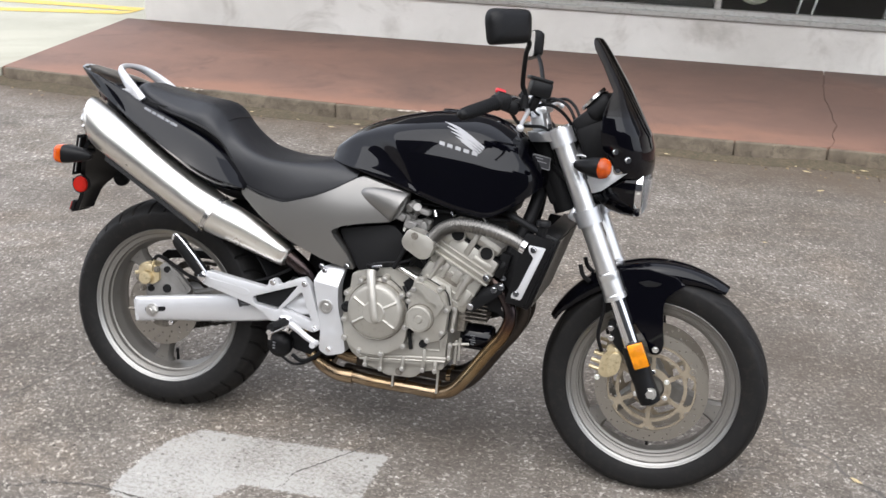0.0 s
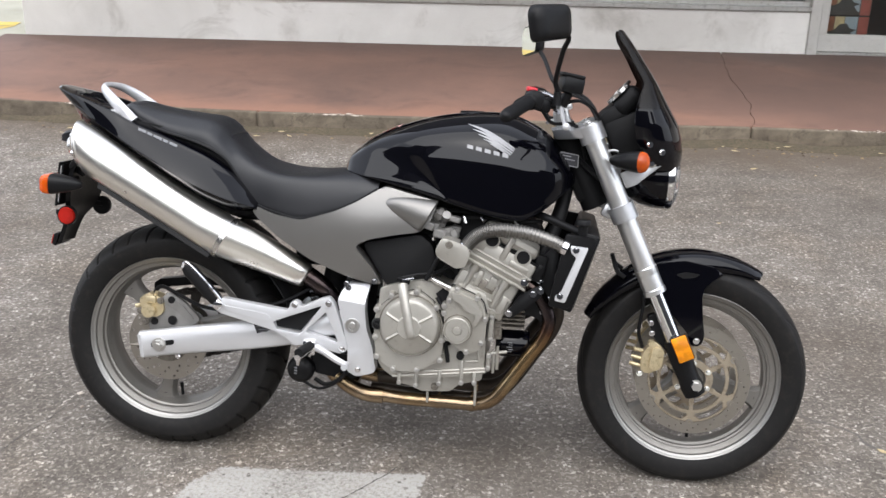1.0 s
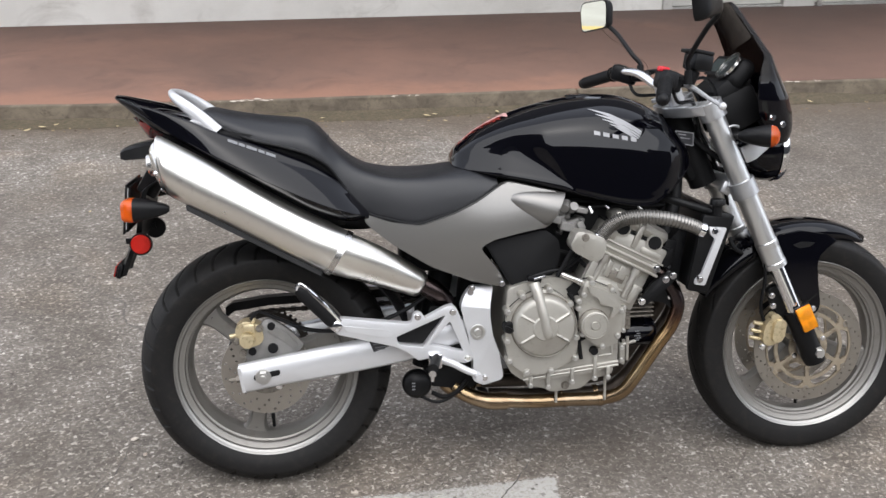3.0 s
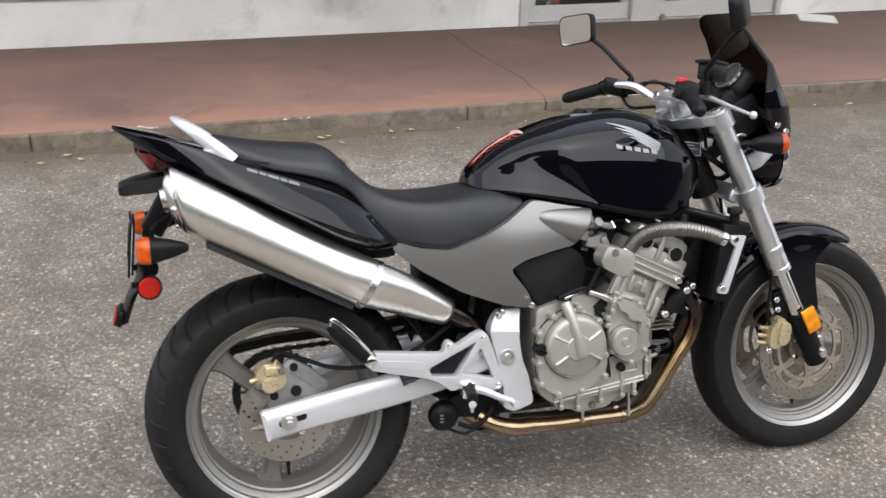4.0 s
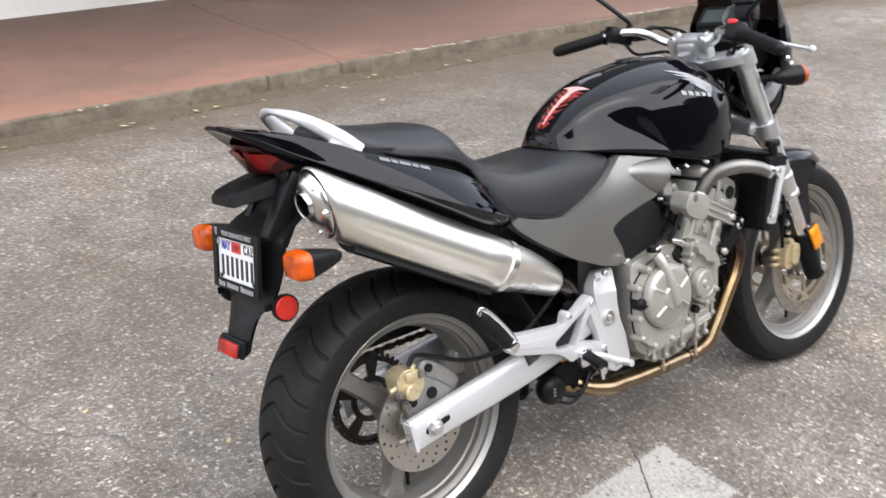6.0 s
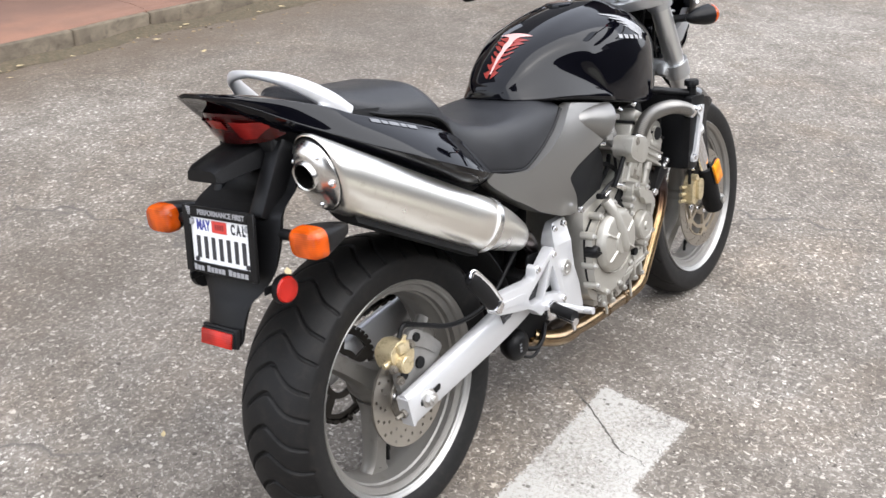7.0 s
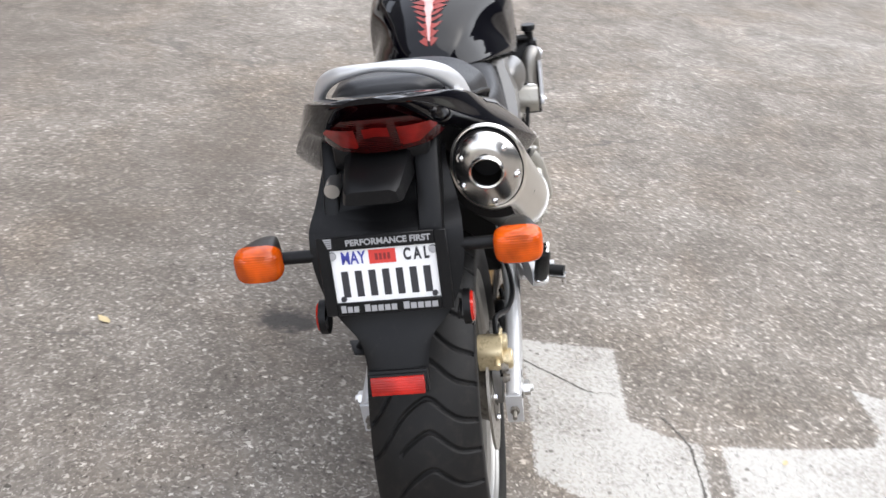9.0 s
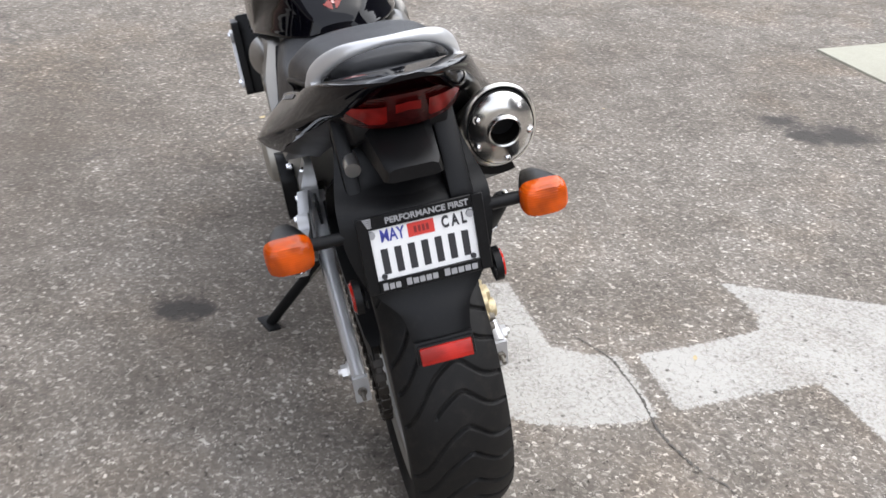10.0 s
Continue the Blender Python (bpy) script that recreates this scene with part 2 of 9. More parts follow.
def road_paint_material():
    """Old white road paint, worn off the stones in specks."""
    m, n, l, p = nodes_of("worn_road_paint")
    at = n.new("ShaderNodeTexCoord").outputs["Object"]
    colour, height = asphalt_nodes(n, l, at)
    chips = add(n, "ShaderNodeTexNoise", Scale=85.0, Detail=5.0, Roughness=0.8)
    l.new(at, chips.inputs["Vector"])
    patch = add(n, "ShaderNodeTexNoise", Scale=4.0, Detail=5.0)
    l.new(at, patch.inputs["Vector"])
    s = n.new("ShaderNodeMath")
    s.operation = "MULTIPLY_ADD"
    l.new(patch.outputs["Fac"], s.inputs[0])
    s.inputs[1].default_value = 0.55
    l.new(chips.outputs["Fac"], s.inputs[2])
    keep = n.new("ShaderNodeMapRange")
    keep.inputs[1].default_value, keep.inputs[2].default_value, keep.inputs[3].default_value, keep.inputs[4].default_value = 0.74, 0.98, 0.97, 0.12
    l.new(s.outputs[0], keep.inputs[0])
    rim = n.new("ShaderNodeAttribute")
    rim.attribute_name = "wear"
    frayed = n.new("ShaderNodeMath")
    frayed.operation = "MULTIPLY_ADD"
    l.new(chips.outputs["Fac"], frayed.inputs[0])
    frayed.inputs[1].default_value = -1.6
    l.new(rim.outputs["Fac"], frayed.inputs[2])
    stay = n.new("ShaderNodeMapRange")
    stay.inputs[1].default_value, stay.inputs[2].default_value = -0.46, -0.28
    l.new(frayed.outputs[0], stay.inputs[0])
    left = n.new("ShaderNodeMath")
    left.operation = "MULTIPLY"
    l.new(keep.outputs[0], left.inputs[0])
    l.new(stay.outputs[0], left.inputs[1])
    mix = n.new("ShaderNodeMix")
    mix.data_type = "RGBA"
    l.new(left.outputs[0], mix.inputs[0])
    l.new(colour, mix.inputs[6])
    mix.inputs[7].default_value = (0.392, 0.379, 0.352, 1)
    bare, _ = chips_of_stone(n, l, at, 60.0, 0.10, 0.05, 0.34)         # chips of paint gone, the dark ground bare
    out = darken(n, l, mix.outputs[2], bare, (0.13, 0.12, 0.105, 1))
    l.new(out, p.inputs["Base Color"])
    b = add(n, "ShaderNodeBump", Strength=0.7, Distance=0.004)
    l.new(height, b.inputs["Height"])
    l.new(b.outputs["Normal"], p.inputs["Normal"])
    p.inputs["Roughness"].default_value = 0.75
    return m


def kerb_band(n, l, at):
    """A mask over the outer third of a metre of the pavement, uneven at its inner edge."""
    flat = n.new("ShaderNodeVectorMath")
    flat.operation = "DOT_PRODUCT"
    l.new(at, flat.inputs[0])
    flat.inputs[1].default_value = (0.213, 0.977, 0.0)
    wob = add(n, "ShaderNodeTexNoise", Scale=1.9, Detail=8.0, Roughness=0.7)
    l.new(at, wob.inputs["Vector"])
    s = n.new("ShaderNodeMath")
    s.operation = "MULTIPLY_ADD"
    l.new(wob.outputs["Fac"], s.inputs[0])
    s.inputs[1].default_value = 1.1
    l.new(flat.outputs["Value"], s.inputs[2])
    apart = n.new("ShaderNodeSeparateXYZ")
    l.new(at, apart.inputs[0])
    return product(n, l, ramp_between(n, l, s.outputs[0], 6.62, 6.95, 0.55, 0.0), ramp_between(n, l, apart.outputs[0], 1.6, 3.0, 1.0, 0.1))


def wall_foot_dirt_and_shade(n, l, at):
    """A mask of the dirt and the painted contact shade along the foot of the shop front."""
    flat = n.new("ShaderNodeVectorMath")
    flat.operation = "DOT_PRODUCT"
    l.new(at, flat.inputs[0])
    flat.inputs[1].default_value = (0.1638, 0.9865, 0.0)
    wob = add(n, "ShaderNodeTexNoise", Scale=3.2, Detail=8.0, Roughness=0.7)
    l.new(at, wob.inputs["Vector"])
    s = n.new("ShaderNodeMath")
    s.operation = "MULTIPLY_ADD"
    l.new(wob.outputs["Fac"], s.inputs[0])
    s.inputs[1].default_value = 0.8
    l.new(flat.outputs["Value"], s.inputs[2])
    return ramp_between(n, l, s.outputs[0], 8.25, 8.95, 0.0, 0.85)


def slab_material(name, low, high, stain_and_shade, scale=1.2, streak=0.45, grime_and_shade=(), spread=1.0, rim=None):
    """Stained concrete: broad drifts of tone, dark blotches, painted shade and fine sand; rim is a brighter orange tone
    in a band along the kerb.
    """
    m, n, l, p = nodes_of(name)
    at = n.new("ShaderNodeTexCoord").outputs["Object"]
    drift = add(n, "ShaderNodeTexNoise", Scale=scale, Detail=8.0, Roughness=0.65, Distortion=0.6)
    l.new(at, drift.inputs["Vector"])
    tone = n.new("ShaderNodeValToRGB")
    e = tone.color_ramp.elements
    e[0].position, e[0].color = 0.32, (*low, 1)
    e[1].position, e[1].color = 0.70, (*high, 1)
    l.new(drift.outputs["Fac"], tone.inputs[0])
    blot = add(n, "ShaderNodeTexNoise", Scale=scale * 2.3, Detail=9.0, Roughness=0.72, Distortion=1.2)
    l.new(at, blot.inputs["Vector"])
    cut = n.new("ShaderNodeMapRange")
    cut.inputs[1].default_value, cut.inputs[2].default_value, cut.inputs[4].default_value = 0.54, 0.72, streak
    l.new(blot.outputs["Fac"], cut.inputs[0])
    out = darken(n, l, tone.outputs[0], cut.outputs[0], (*stain_and_shade, 1))
    # spots of real dirt, and wide ones that paint in weaker light eastwards
    for cx, cy, rad, strength, *rise in grime_and_shade:
        out = darken(n, l, out, soft_spot(n, l, at, cx, cy, rad * spread, strength, 0.75, 1.8, rise[0] if rise else 0.0), (*stain_and_shade, 1))
    if rim:
        out = darken(n, l, out, kerb_band(n, l, at), (*rim, 1))
        out = darken(n, l, out, wall_foot_dirt_and_shade(n, l, at), (*stain_and_shade, 1))
    sand = add(n, "ShaderNodeTexNoise", Scale=240.0, Detail=4.0)
    l.new(at, sand.inputs["Vector"])
    mul = n.new("ShaderNodeMix")
    mul.data_type, mul.blend_type = "RGBA", "OVERLAY"
    mul.inputs[0].default_value = 0.35
    l.new(out, mul.inputs[6])
    l.new(sand.outputs["Fac"], mul.inputs[7])
    l.new(mul.outputs[2], p.inputs["Base Color"])
    b = add(n, "ShaderNodeBump", Strength=0.4, Distance=0.002)
    l.new(sand.outputs["Fac"], b.inputs["Height"])
    l.new(b.outputs["Normal"], p.inputs["Normal"])
    p.inputs["Roughness"].default_value = 0.82
    return m


def scraps_material(name, low, high):
    """Small loose bits, each of its own tone."""
    m, n, l, p = nodes_of(name)
    geo = n.new("ShaderNodeNewGeometry")
    mix = n.new("ShaderNodeMix")
    mix.data_type = "RGBA"
    mix.inputs[6].default_value, mix.inputs[7].default_value = (*low, 1), (*high, 1)
    l.new(geo.outputs["Random Per Island"], mix.inputs[0])
    l.new(mix.outputs[2], p.inputs["Base Color"])
    p.inputs["Roughness"].default_value = 0.85
    return m


def lens_material(name, col, rough=0.12):
    """Moulded coloured plastic lens with fine ribs inside."""
    m, n, l, p = nodes_of(name)
    at = n.new("ShaderNodeTexCoord").outputs["Object"]
    rib = n.new("ShaderNodeTexWave")
    rib.bands_direction = "Z"
    rib.inputs["Scale"].default_value = 85.0
    rib.inputs["Distortion"].default_value = 0.6
    l.new(at, rib.inputs["Vector"])
    mix = n.new("ShaderNodeMix")
    mix.data_type = "RGBA"
    mix.inputs[6].default_value, mix.inputs[7].default_value = rgb(col, 0.62), rgb(col, 1.18)
    p.inputs["Specular IOR Level"].default_value = 0.35
    depth = add(n, "ShaderNodeTexNoise", Scale=26.0, Detail=2.0)
    l.new(at, depth.inputs["Vector"])
    blend = n.new("ShaderNodeMath")
    blend.operation = "MULTIPLY_ADD"
    l.new(rib.outputs["Fac"], blend.inputs[0])
    blend.inputs[1].default_value = 0.20
    l.new(ramp_between(n, l, depth.outputs["Fac"], 0.34, 0.66, -0.25, 0.9), blend.inputs[2])
    l.new(blend.outputs[0], mix.inputs[0])
    l.new(mix.outputs[2], p.inputs["Base Color"])
    b = add(n, "ShaderNodeBump", Strength=0.25, Distance=0.001)
    l.new(rib.outputs["Fac"], b.inputs["Height"])
    l.new(b.outputs["Normal"], p.inputs["Normal"])
    p.inputs["Roughness"].default_value = rough
    p.inputs["Subsurface Weight"].default_value = 0.25
    p.inputs["Subsurface Radius"].default_value = (0.02, 0.008, 0.004)
    p.inputs["Coat Weight"].default_value = 0.15
    return m


def glass_material(name, tint, rough=0.0, mix_amount=0.85):
    m, n, l, p = nodes_of(name)
    p.inputs["Base Color"].default_value = (*tint, 1)
    p.inputs["Transmission Weight"].default_value = mix_amount
    p.inputs["Roughness"].default_value = rough
    p.inputs["IOR"].default_value = 1.25
    return m


def burnt_pipe_material():
    """Header steel: straw and gold below, brown and violet towards the ports."""
    m, n, l, p = nodes_of("heat_tinted_steel")
    at = n.new("ShaderNodeTexCoord").outputs["Object"]
    xyz = n.new("ShaderNodeSeparateXYZ")
    l.new(at, xyz.inputs[0])
    wob = add(n, "ShaderNodeTexNoise", Scale=14.0, Detail=5.0)
    l.new(at, wob.inputs["Vector"])
    h = n.new("ShaderNodeMath")
    h.operation = "MULTIPLY_ADD"
    l.new(wob.outputs["Fac"], h.inputs[0])
    h.inputs[1].default_value = 0.20
    l.new(xyz.outputs["Z"], h.inputs[2])
    tone = n.new("ShaderNodeValToRGB")
    e = tone.color_ramp.elements
    e[0].position, e[0].color = 0.27, (0.33, 0.255, 0.175, 1)
    e[1].position, e[1].color = 0.64, (0.06, 0.045, 0.04, 1)
    for pos, c in ((0.32, (0.27, 0.19, 0.115)), (0.37, (0.38, 0.285, 0.165)), (0.45, (0.33, 0.22, 0.11)), (0.515, (0.13, 0.07, 0.045)), (0.57, (0.06, 0.048, 0.05))):
        e.new(pos).color = (*c, 1)
    l.new(h.outputs[0], tone.inputs[0])
    l.new(tone.outputs[0], p.inputs["Base Color"])
    p.inputs["Metallic"].default_value = 1.0
    p.inputs["Roughness"].default_value = 0.26
    return m


def brushed_material(name, col, rough, stretch, metal=1.0):
    """Brushed or cast-and-polished metal, its scratches running one way."""
    m, n, l, p = nodes_of(name)
    at = n.new("ShaderNodeTexCoord").outputs["Object"]
    sc = n.new("ShaderNodeVectorMath")
    sc.operation = "MULTIPLY"
    sc.inputs[1].default_value = stretch
    l.new(at, sc.inputs[0])
    grain = add(n, "ShaderNodeTexNoise", Scale=1.0, Detail=6.0, Roughness=0.7)
    l.new(sc.outputs[0], grain.inputs["Vector"])
    r = n.new("ShaderNodeMapRange")
    r.inputs[3].default_value, r.inputs[4].default_value = rough - 0.02, rough + 0.03
    l.new(grain.outputs["Fac"], r.inputs[0])
    l.new(r.outputs[0], p.inputs["Roughness"])
    mix = n.new("ShaderNodeMix")
    mix.data_type = "RGBA"
    mix.inputs[6].default_value, mix.inputs[7].default_value = rgb(col, 0.95), rgb(col, 1.03)
    l.new(grain.outputs["Fac"], mix.inputs[0])
    l.new(mix.outputs[2], p.inputs["Base Color"])
    b = add(n, "ShaderNodeBump", Strength=0.02, Distance=0.0003)
    l.new(grain.outputs["Fac"], b.inputs["Height"])
    l.new(b.outputs["Normal"], p.inputs["Normal"])
    p.inputs["Metallic"].default_value = metal
    return m


ASPHALT = asphalt_material()
ROAD_PAINT = road_paint_material()
# small spots are stains; the wide eastern ones are shade put into the colour
RED_SLAB = slab_material("red_stained_concrete", (0.136, 0.081, 0.062), (0.218, 0.121, 0.089), (0.092, 0.056, 0.044), 0.8, 0.75, ((1.9, 7.6, 1.6, 0.45), (2.8, 6.5, 1.2, 0.5), (3.7, 6.4, 1.3, 0.55), (4.7, 7.0, 3.1, 0.90), (7.2, 6.2, 2.6, 0.85), (3.6, 8.4, 1.3, 0.45), (2.6, 6.9, 1.0, 0.4), (2.12, 6.84, 0.22, 0.5), (2.85, 6.72, 0.26, 0.55), (3.2, 6.86, 0.24, 0.5), (2.66, 7.85, 0.35, 0.7), (2.1, 8.0, 0.3, 0.6), (3.3, 7.85, 0.35, 0.6), (0.4, 7.4, 0.8, 0.35), (-1.2, 7.4, 0.5, 0.35), (-0.2, 6.6, 0.35, 0.4), (3.44, 7.40, 0.15, 0.7), (3.54, 7.30, 0.13, 0.7), (3.73, 7.25, 0.16, 0.7), (3.15, 6.86, 0.14, 0.6), (3.17, 6.66, 0.16, 0.7), (2.89, 6.74, 0.14, 0.6), (3.36, 6.73, 0.12, 0.6)), 1.0, (0.30, 0.150, 0.098))
# the kerb's spots paint the same eastward shade
KERB = slab_material("kerb_concrete", (0.072, 0.057, 0.041), (0.185, 0.150, 0.108), (0.040, 0.032, 0.022), 7.0, 0.9, ((3.4, 5.45, 0.8, 0.5), (4.5, 5.2, 1.0, 0.55), (6.0, 4.9, 1.2, 0.5)))
PALE_SLAB = slab_material("pale_concrete", (0.33, 0.32, 0.26), (0.44, 0.43, 0.355), (0.27, 0.25, 0.20), 0.8, 0.3)
# small spots are scuffs; the last two paint in the wall's dimmer part
WALL_PAINT = slab_material("whitewashed_wall", (0.56, 0.545, 0.508), (0.70, 0.685, 0.645), (0.30, 0.275, 0.24), 0.9, 0.5, ((4.72, 0.0, 0.34, 0.75, 0.38), (4.90, 0.0, 0.28, 0.7, 0.33), (2.2, 0.0, 0.2, 0.4, 0.2), (5.3, 0.0, 1.9, 0.30, 0.35), (3.6, 0.0, 1.2, 0.22, 0.2)), 0.55)
DARK_WALL = mat("dark_facade", (0.045, 0.045, 0.047), 0.7, vary=0.35, scale=0.5)
YELLOW = mat("yellow_line_paint", (0.62, 0.44, 0.07), 0.7, vary=0.25, scale=9, dirt=(0.42, 0.38, 0.28), dirt_at=0.6)
CRACK = mat("crack_shade", (0.085, 0.078, 0.070), 0.95, vary=0.4, scale=60, bump=0.5, fine=200)
SOIL = mat("gutter_dirt", (0.098, 0.074, 0.048), 0.95, vary=0.6, scale=14, bump=0.9, depth=0.006, fine=70, dirt=(0.055, 0.048, 0.028), dirt_at=0.5)
LITTER = scraps_material("gutter_scraps", (0.045, 0.032, 0.020), (0.30, 0.22, 0.12))
CHIP = scraps_material("pale_mortar_chips", (0.34, 0.28, 0.23), (0.60, 0.54, 0.47))
ALU_FRAME = mat("window_aluminium", (0.52, 0.52, 0.50), 0.4, 0.8, dirt=(0.25, 0.24, 0.22))
WHITE_DOOR = mat("painted_door", (0.44, 0.43, 0.40), 0.5, dirt=(0.35, 0.33, 0.30), dirt_at=0.63)
# the unlit room's dimness is put into this near-black colour
DARK_ROOM = mat("painted_dim_interior", (0.05, 0.046, 0.042), 0.8, vary=0.3)
PANE = glass_material("window_glass", (0.92, 0.95, 0.94), 0.0, 1.0)
SOOT = mat("exhaust_soot", (0.004, 0.0035, 0.003), 0.9, vary=0.2, bump=0.0, spec=0.05)
LEAF = mat("dry_leaf", (0.46, 0.37, 0.21), 0.8, vary=0.4, scale=60)

BLACK_GLOSS = mat("black_lacquer", (0.0016, 0.0016, 0.003), 0.04, vary=0.2, bump=0.0, coat=0.0, spread=0.015, spec=0.32)
BLACK_SATIN = mat("black_satin_plastic", (0.0055, 0.0055, 0.006), 0.38, vary=0.25, scale=20, bump=0.15, fine=700, spec=0.2, dirt=(0.018, 0.017, 0.016), dirt_at=0.68)
BLACK_MATT = mat("black_matt_plastic", (0.007, 0.007, 0.0075), 0.55, vary=0.25, scale=18, bump=0.3, fine=900, spec=0.18)
SEAT_VINYL = mat("black_seat_vinyl", (0.0115, 0.012, 0.0142), 0.40, vary=0.15, scale=14, spec=0.44, bump=0.45, fine=1100, depth=0.0008)
RUBBER = mat("tyre_rubber", (0.0095, 0.0091, 0.0090), 0.55, vary=0.25, scale=9, bump=0.2, fine=600, spec=0.20, dirt=(0.019, 0.017, 0.015), dirt_at=0.60)
GREY_METALLIC = mat("grey_metallic_lacquer", (0.205, 0.199, 0.189), 0.40, 0.75, vary=0.05, bump=0.05, fine=1500, coat=0.25)
ENGINE = mat("cast_engine_paint", (0.425, 0.407, 0.366), 0.43, 0.65, vary=0.14, scale=11, bump=0.2, fine=500, dirt=(0.30, 0.28, 0.245), dirt_at=0.67)
BOLT_GREY = mat("zinc_bolt", (0.62, 0.61, 0.59), 0.3, 0.9, vary=0.1, bump=0.0)
ENGINE_DARK = mat("grimy_casting", (0.22, 0.20, 0.17), 0.5, 0.5, vary=0.25, scale=16, bump=0.3, dirt=(0.06, 0.05, 0.045), dirt_at=0.58)
YOKE = mat("grey_cast_alloy", (0.54, 0.545, 0.555), 0.38, 0.85, vary=0.12, scale=18, bump=0.25, fine=500)
BAR = mat("satin_bar", (0.72, 0.72, 0.73), 0.2, 1.0, vary=0.03, bump=0.0, spread=0.03)
CARRIER = mat("cast_carrier", (0.235, 0.228, 0.218), 0.45, 0.4, vary=0.3, scale=30, bump=0.3)
SILVER = mat("silver_painted_alloy", (0.61, 0.612, 0.622), 0.34, 0.45, vary=0.04, scale=8, bump=0.1, fine=900, dirt=(0.45, 0.44, 0.43), dirt_at=0.72)
RIM_GREY = mat("wheel_alloy_paint", (0.225, 0.214, 0.197), 0.42, 0.55, vary=0.08, bump=0.1, dirt=(0.17, 0.15, 0.13), dirt_at=0.66)
RIM_EDGE = brushed_material("machined_rim_edge", (0.36, 0.352, 0.335), 0.45, (40, 40, 40))
STEEL = mat("satin_stainless", (0.90, 0.875, 0.82), 0.29, 1.0, vary=0.05, scale=7, bump=0.02, fine=160, spread=0.06, dirt=(0.62, 0.58, 0.52), dirt_at=0.70)
POLISHED = mat("polished_steel", (0.68, 0.665, 0.64), 0.25, 1.0, vary=0.06, bump=0.0, spread=0.05)
CHROME = mat("chrome", (0.85, 0.85, 0.86), 0.08, 1.0, vary=0.04, bump=0.0, spread=0.04)
FORK_SILVER = mat("anodised_fork_tube", (0.68, 0.68, 0.675), 0.33, 0.9, vary=0.03, bump=0.04, fine=900, spread=0.04)
DISC_STEEL = brushed_material("brake_disc_steel", (0.44, 0.41, 0.365), 0.36, (260, 260, 260))
DISC_GOLD = mat("gold_disc_carrier", (0.44, 0.375, 0.285), 0.42, 0.75, vary=0.1, dirt=(0.2, 0.16, 0.11))
CALIPER_GOLD = mat("gold_caliper", (0.62, 0.52, 0.33), 0.36, 0.6, vary=0.1, scale=20, dirt=(0.24, 0.18, 0.1))
PIPE = burnt_pipe_material()
DARK_PIPE = mat("dark_header_steel", (0.045, 0.035, 0.028), 0.45, 0.7, vary=0.4, scale=18, bump=0.1, dirt=(0.03, 0.026, 0.022))
AMBER = lens_material("amber_lens", (0.58, 0.085, 0.004))
RED_LENS = lens_material("red_lens", (0.045, 0.003, 0.003))
LAMP_RED = lens_material("lamp_red", (0.24, 0.010, 0.008))
RED_REFLECTOR = lens_material("red_reflector", (0.42, 0.016, 0.010))
AMBER_REFLECTOR = lens_material("amber_reflector", (0.92, 0.32, 0.01))
SMOKE = glass_material("smoked_screen", (0.030, 0.024, 0.022), 0.02, 0.85)
CLEAR = glass_material("clear_lens", (0.95, 0.95, 0.95), 0.05, 0.9)
MIRROR = mat("mirror_glass", (0.86, 0.87, 0.87), 0.02, 1.0, vary=0.01, bump=0.0, spread=0.01)
PLATE_WHITE = mat("number_plate_white", (0.82, 0.82, 0.82), 0.35, vary=0.05, scale=20, dirt=(0.5, 0.5, 0.5), dirt_at=0.75)
PLATE_INK = mat("number_plate_ink", (0.03, 0.03, 0.035), 0.4, vary=0.1)
BLUE_INK = mat("blue_ink", (0.05, 0.06, 0.32), 0.4, vary=0.1)
RED_STICKER = mat("red_sticker", (0.62, 0.05, 0.04), 0.4, vary=0.1)
PALE_PRINT = mat("pale_print", (0.31, 0.31, 0.32), 0.4, vary=0.08)
GREY_PRINT = mat("grey_print", (0.15, 0.153, 0.162), 0.4, vary=0.1)
RED_PRINT = mat("red_print", (0.22, 0.028, 0.022), 0.2, vary=0.5, scale=60)
PINK_PRINT = mat("pink_print", (0.60, 0.34, 0.32), 0.3, vary=0.3, scale=60)
FADED_RED = mat("faded_red_print", (0.26, 0.070, 0.050), 0.5, vary=0.3, scale=14)
BROWN_PRINT = mat("brown_print", (0.20, 0.075, 0.035), 0.5, vary=0.5, scale=12)
CREAM_PRINT = mat("cream_print", (0.42, 0.33, 0.18), 0.5, vary=0.4, scale=15)
BLUE_PRINT = mat("grey_blue_print", (0.26, 0.31, 0.34), 0.5, vary=0.25, scale=10)
RED_SWITCH = mat("red_switch", (0.62, 0.02, 0.03), 0.35)
CHAIN_STEEL = mat("oily_chain", (0.055, 0.05, 0.045), 0.4, 0.8, vary=0.3, scale=60)
DISPLAY = mat("display_glass", (0.040, 0.052, 0.050), 0.35, vary=0.1)
DIAL = mat("dial_face", (0.03, 0.035, 0.035), 0.15, vary=0.1)


# ---- shaping helpers ----
def curve_through(pts, n):
    """Catmull-Rom points through pts, n steps to each span."""
    p = [Vector(q) for q in pts]
    p = [2 * p[0] - p[1]] + p + [2 * p[-1] - p[-2]]
    out = []
    for i in range(1, len(p) - 2):
        a, b, c, d = p[i - 1:i + 3]
        for k in range(n):
            t = k / n
            out.append(0.5 * (2 * b + (c - a) * t + (2 * a - 5 * b + 4 * c - d) * t * t + (3 * b - a - 3 * c + d) * t ** 3))
    out.append(p[-2])
    return out


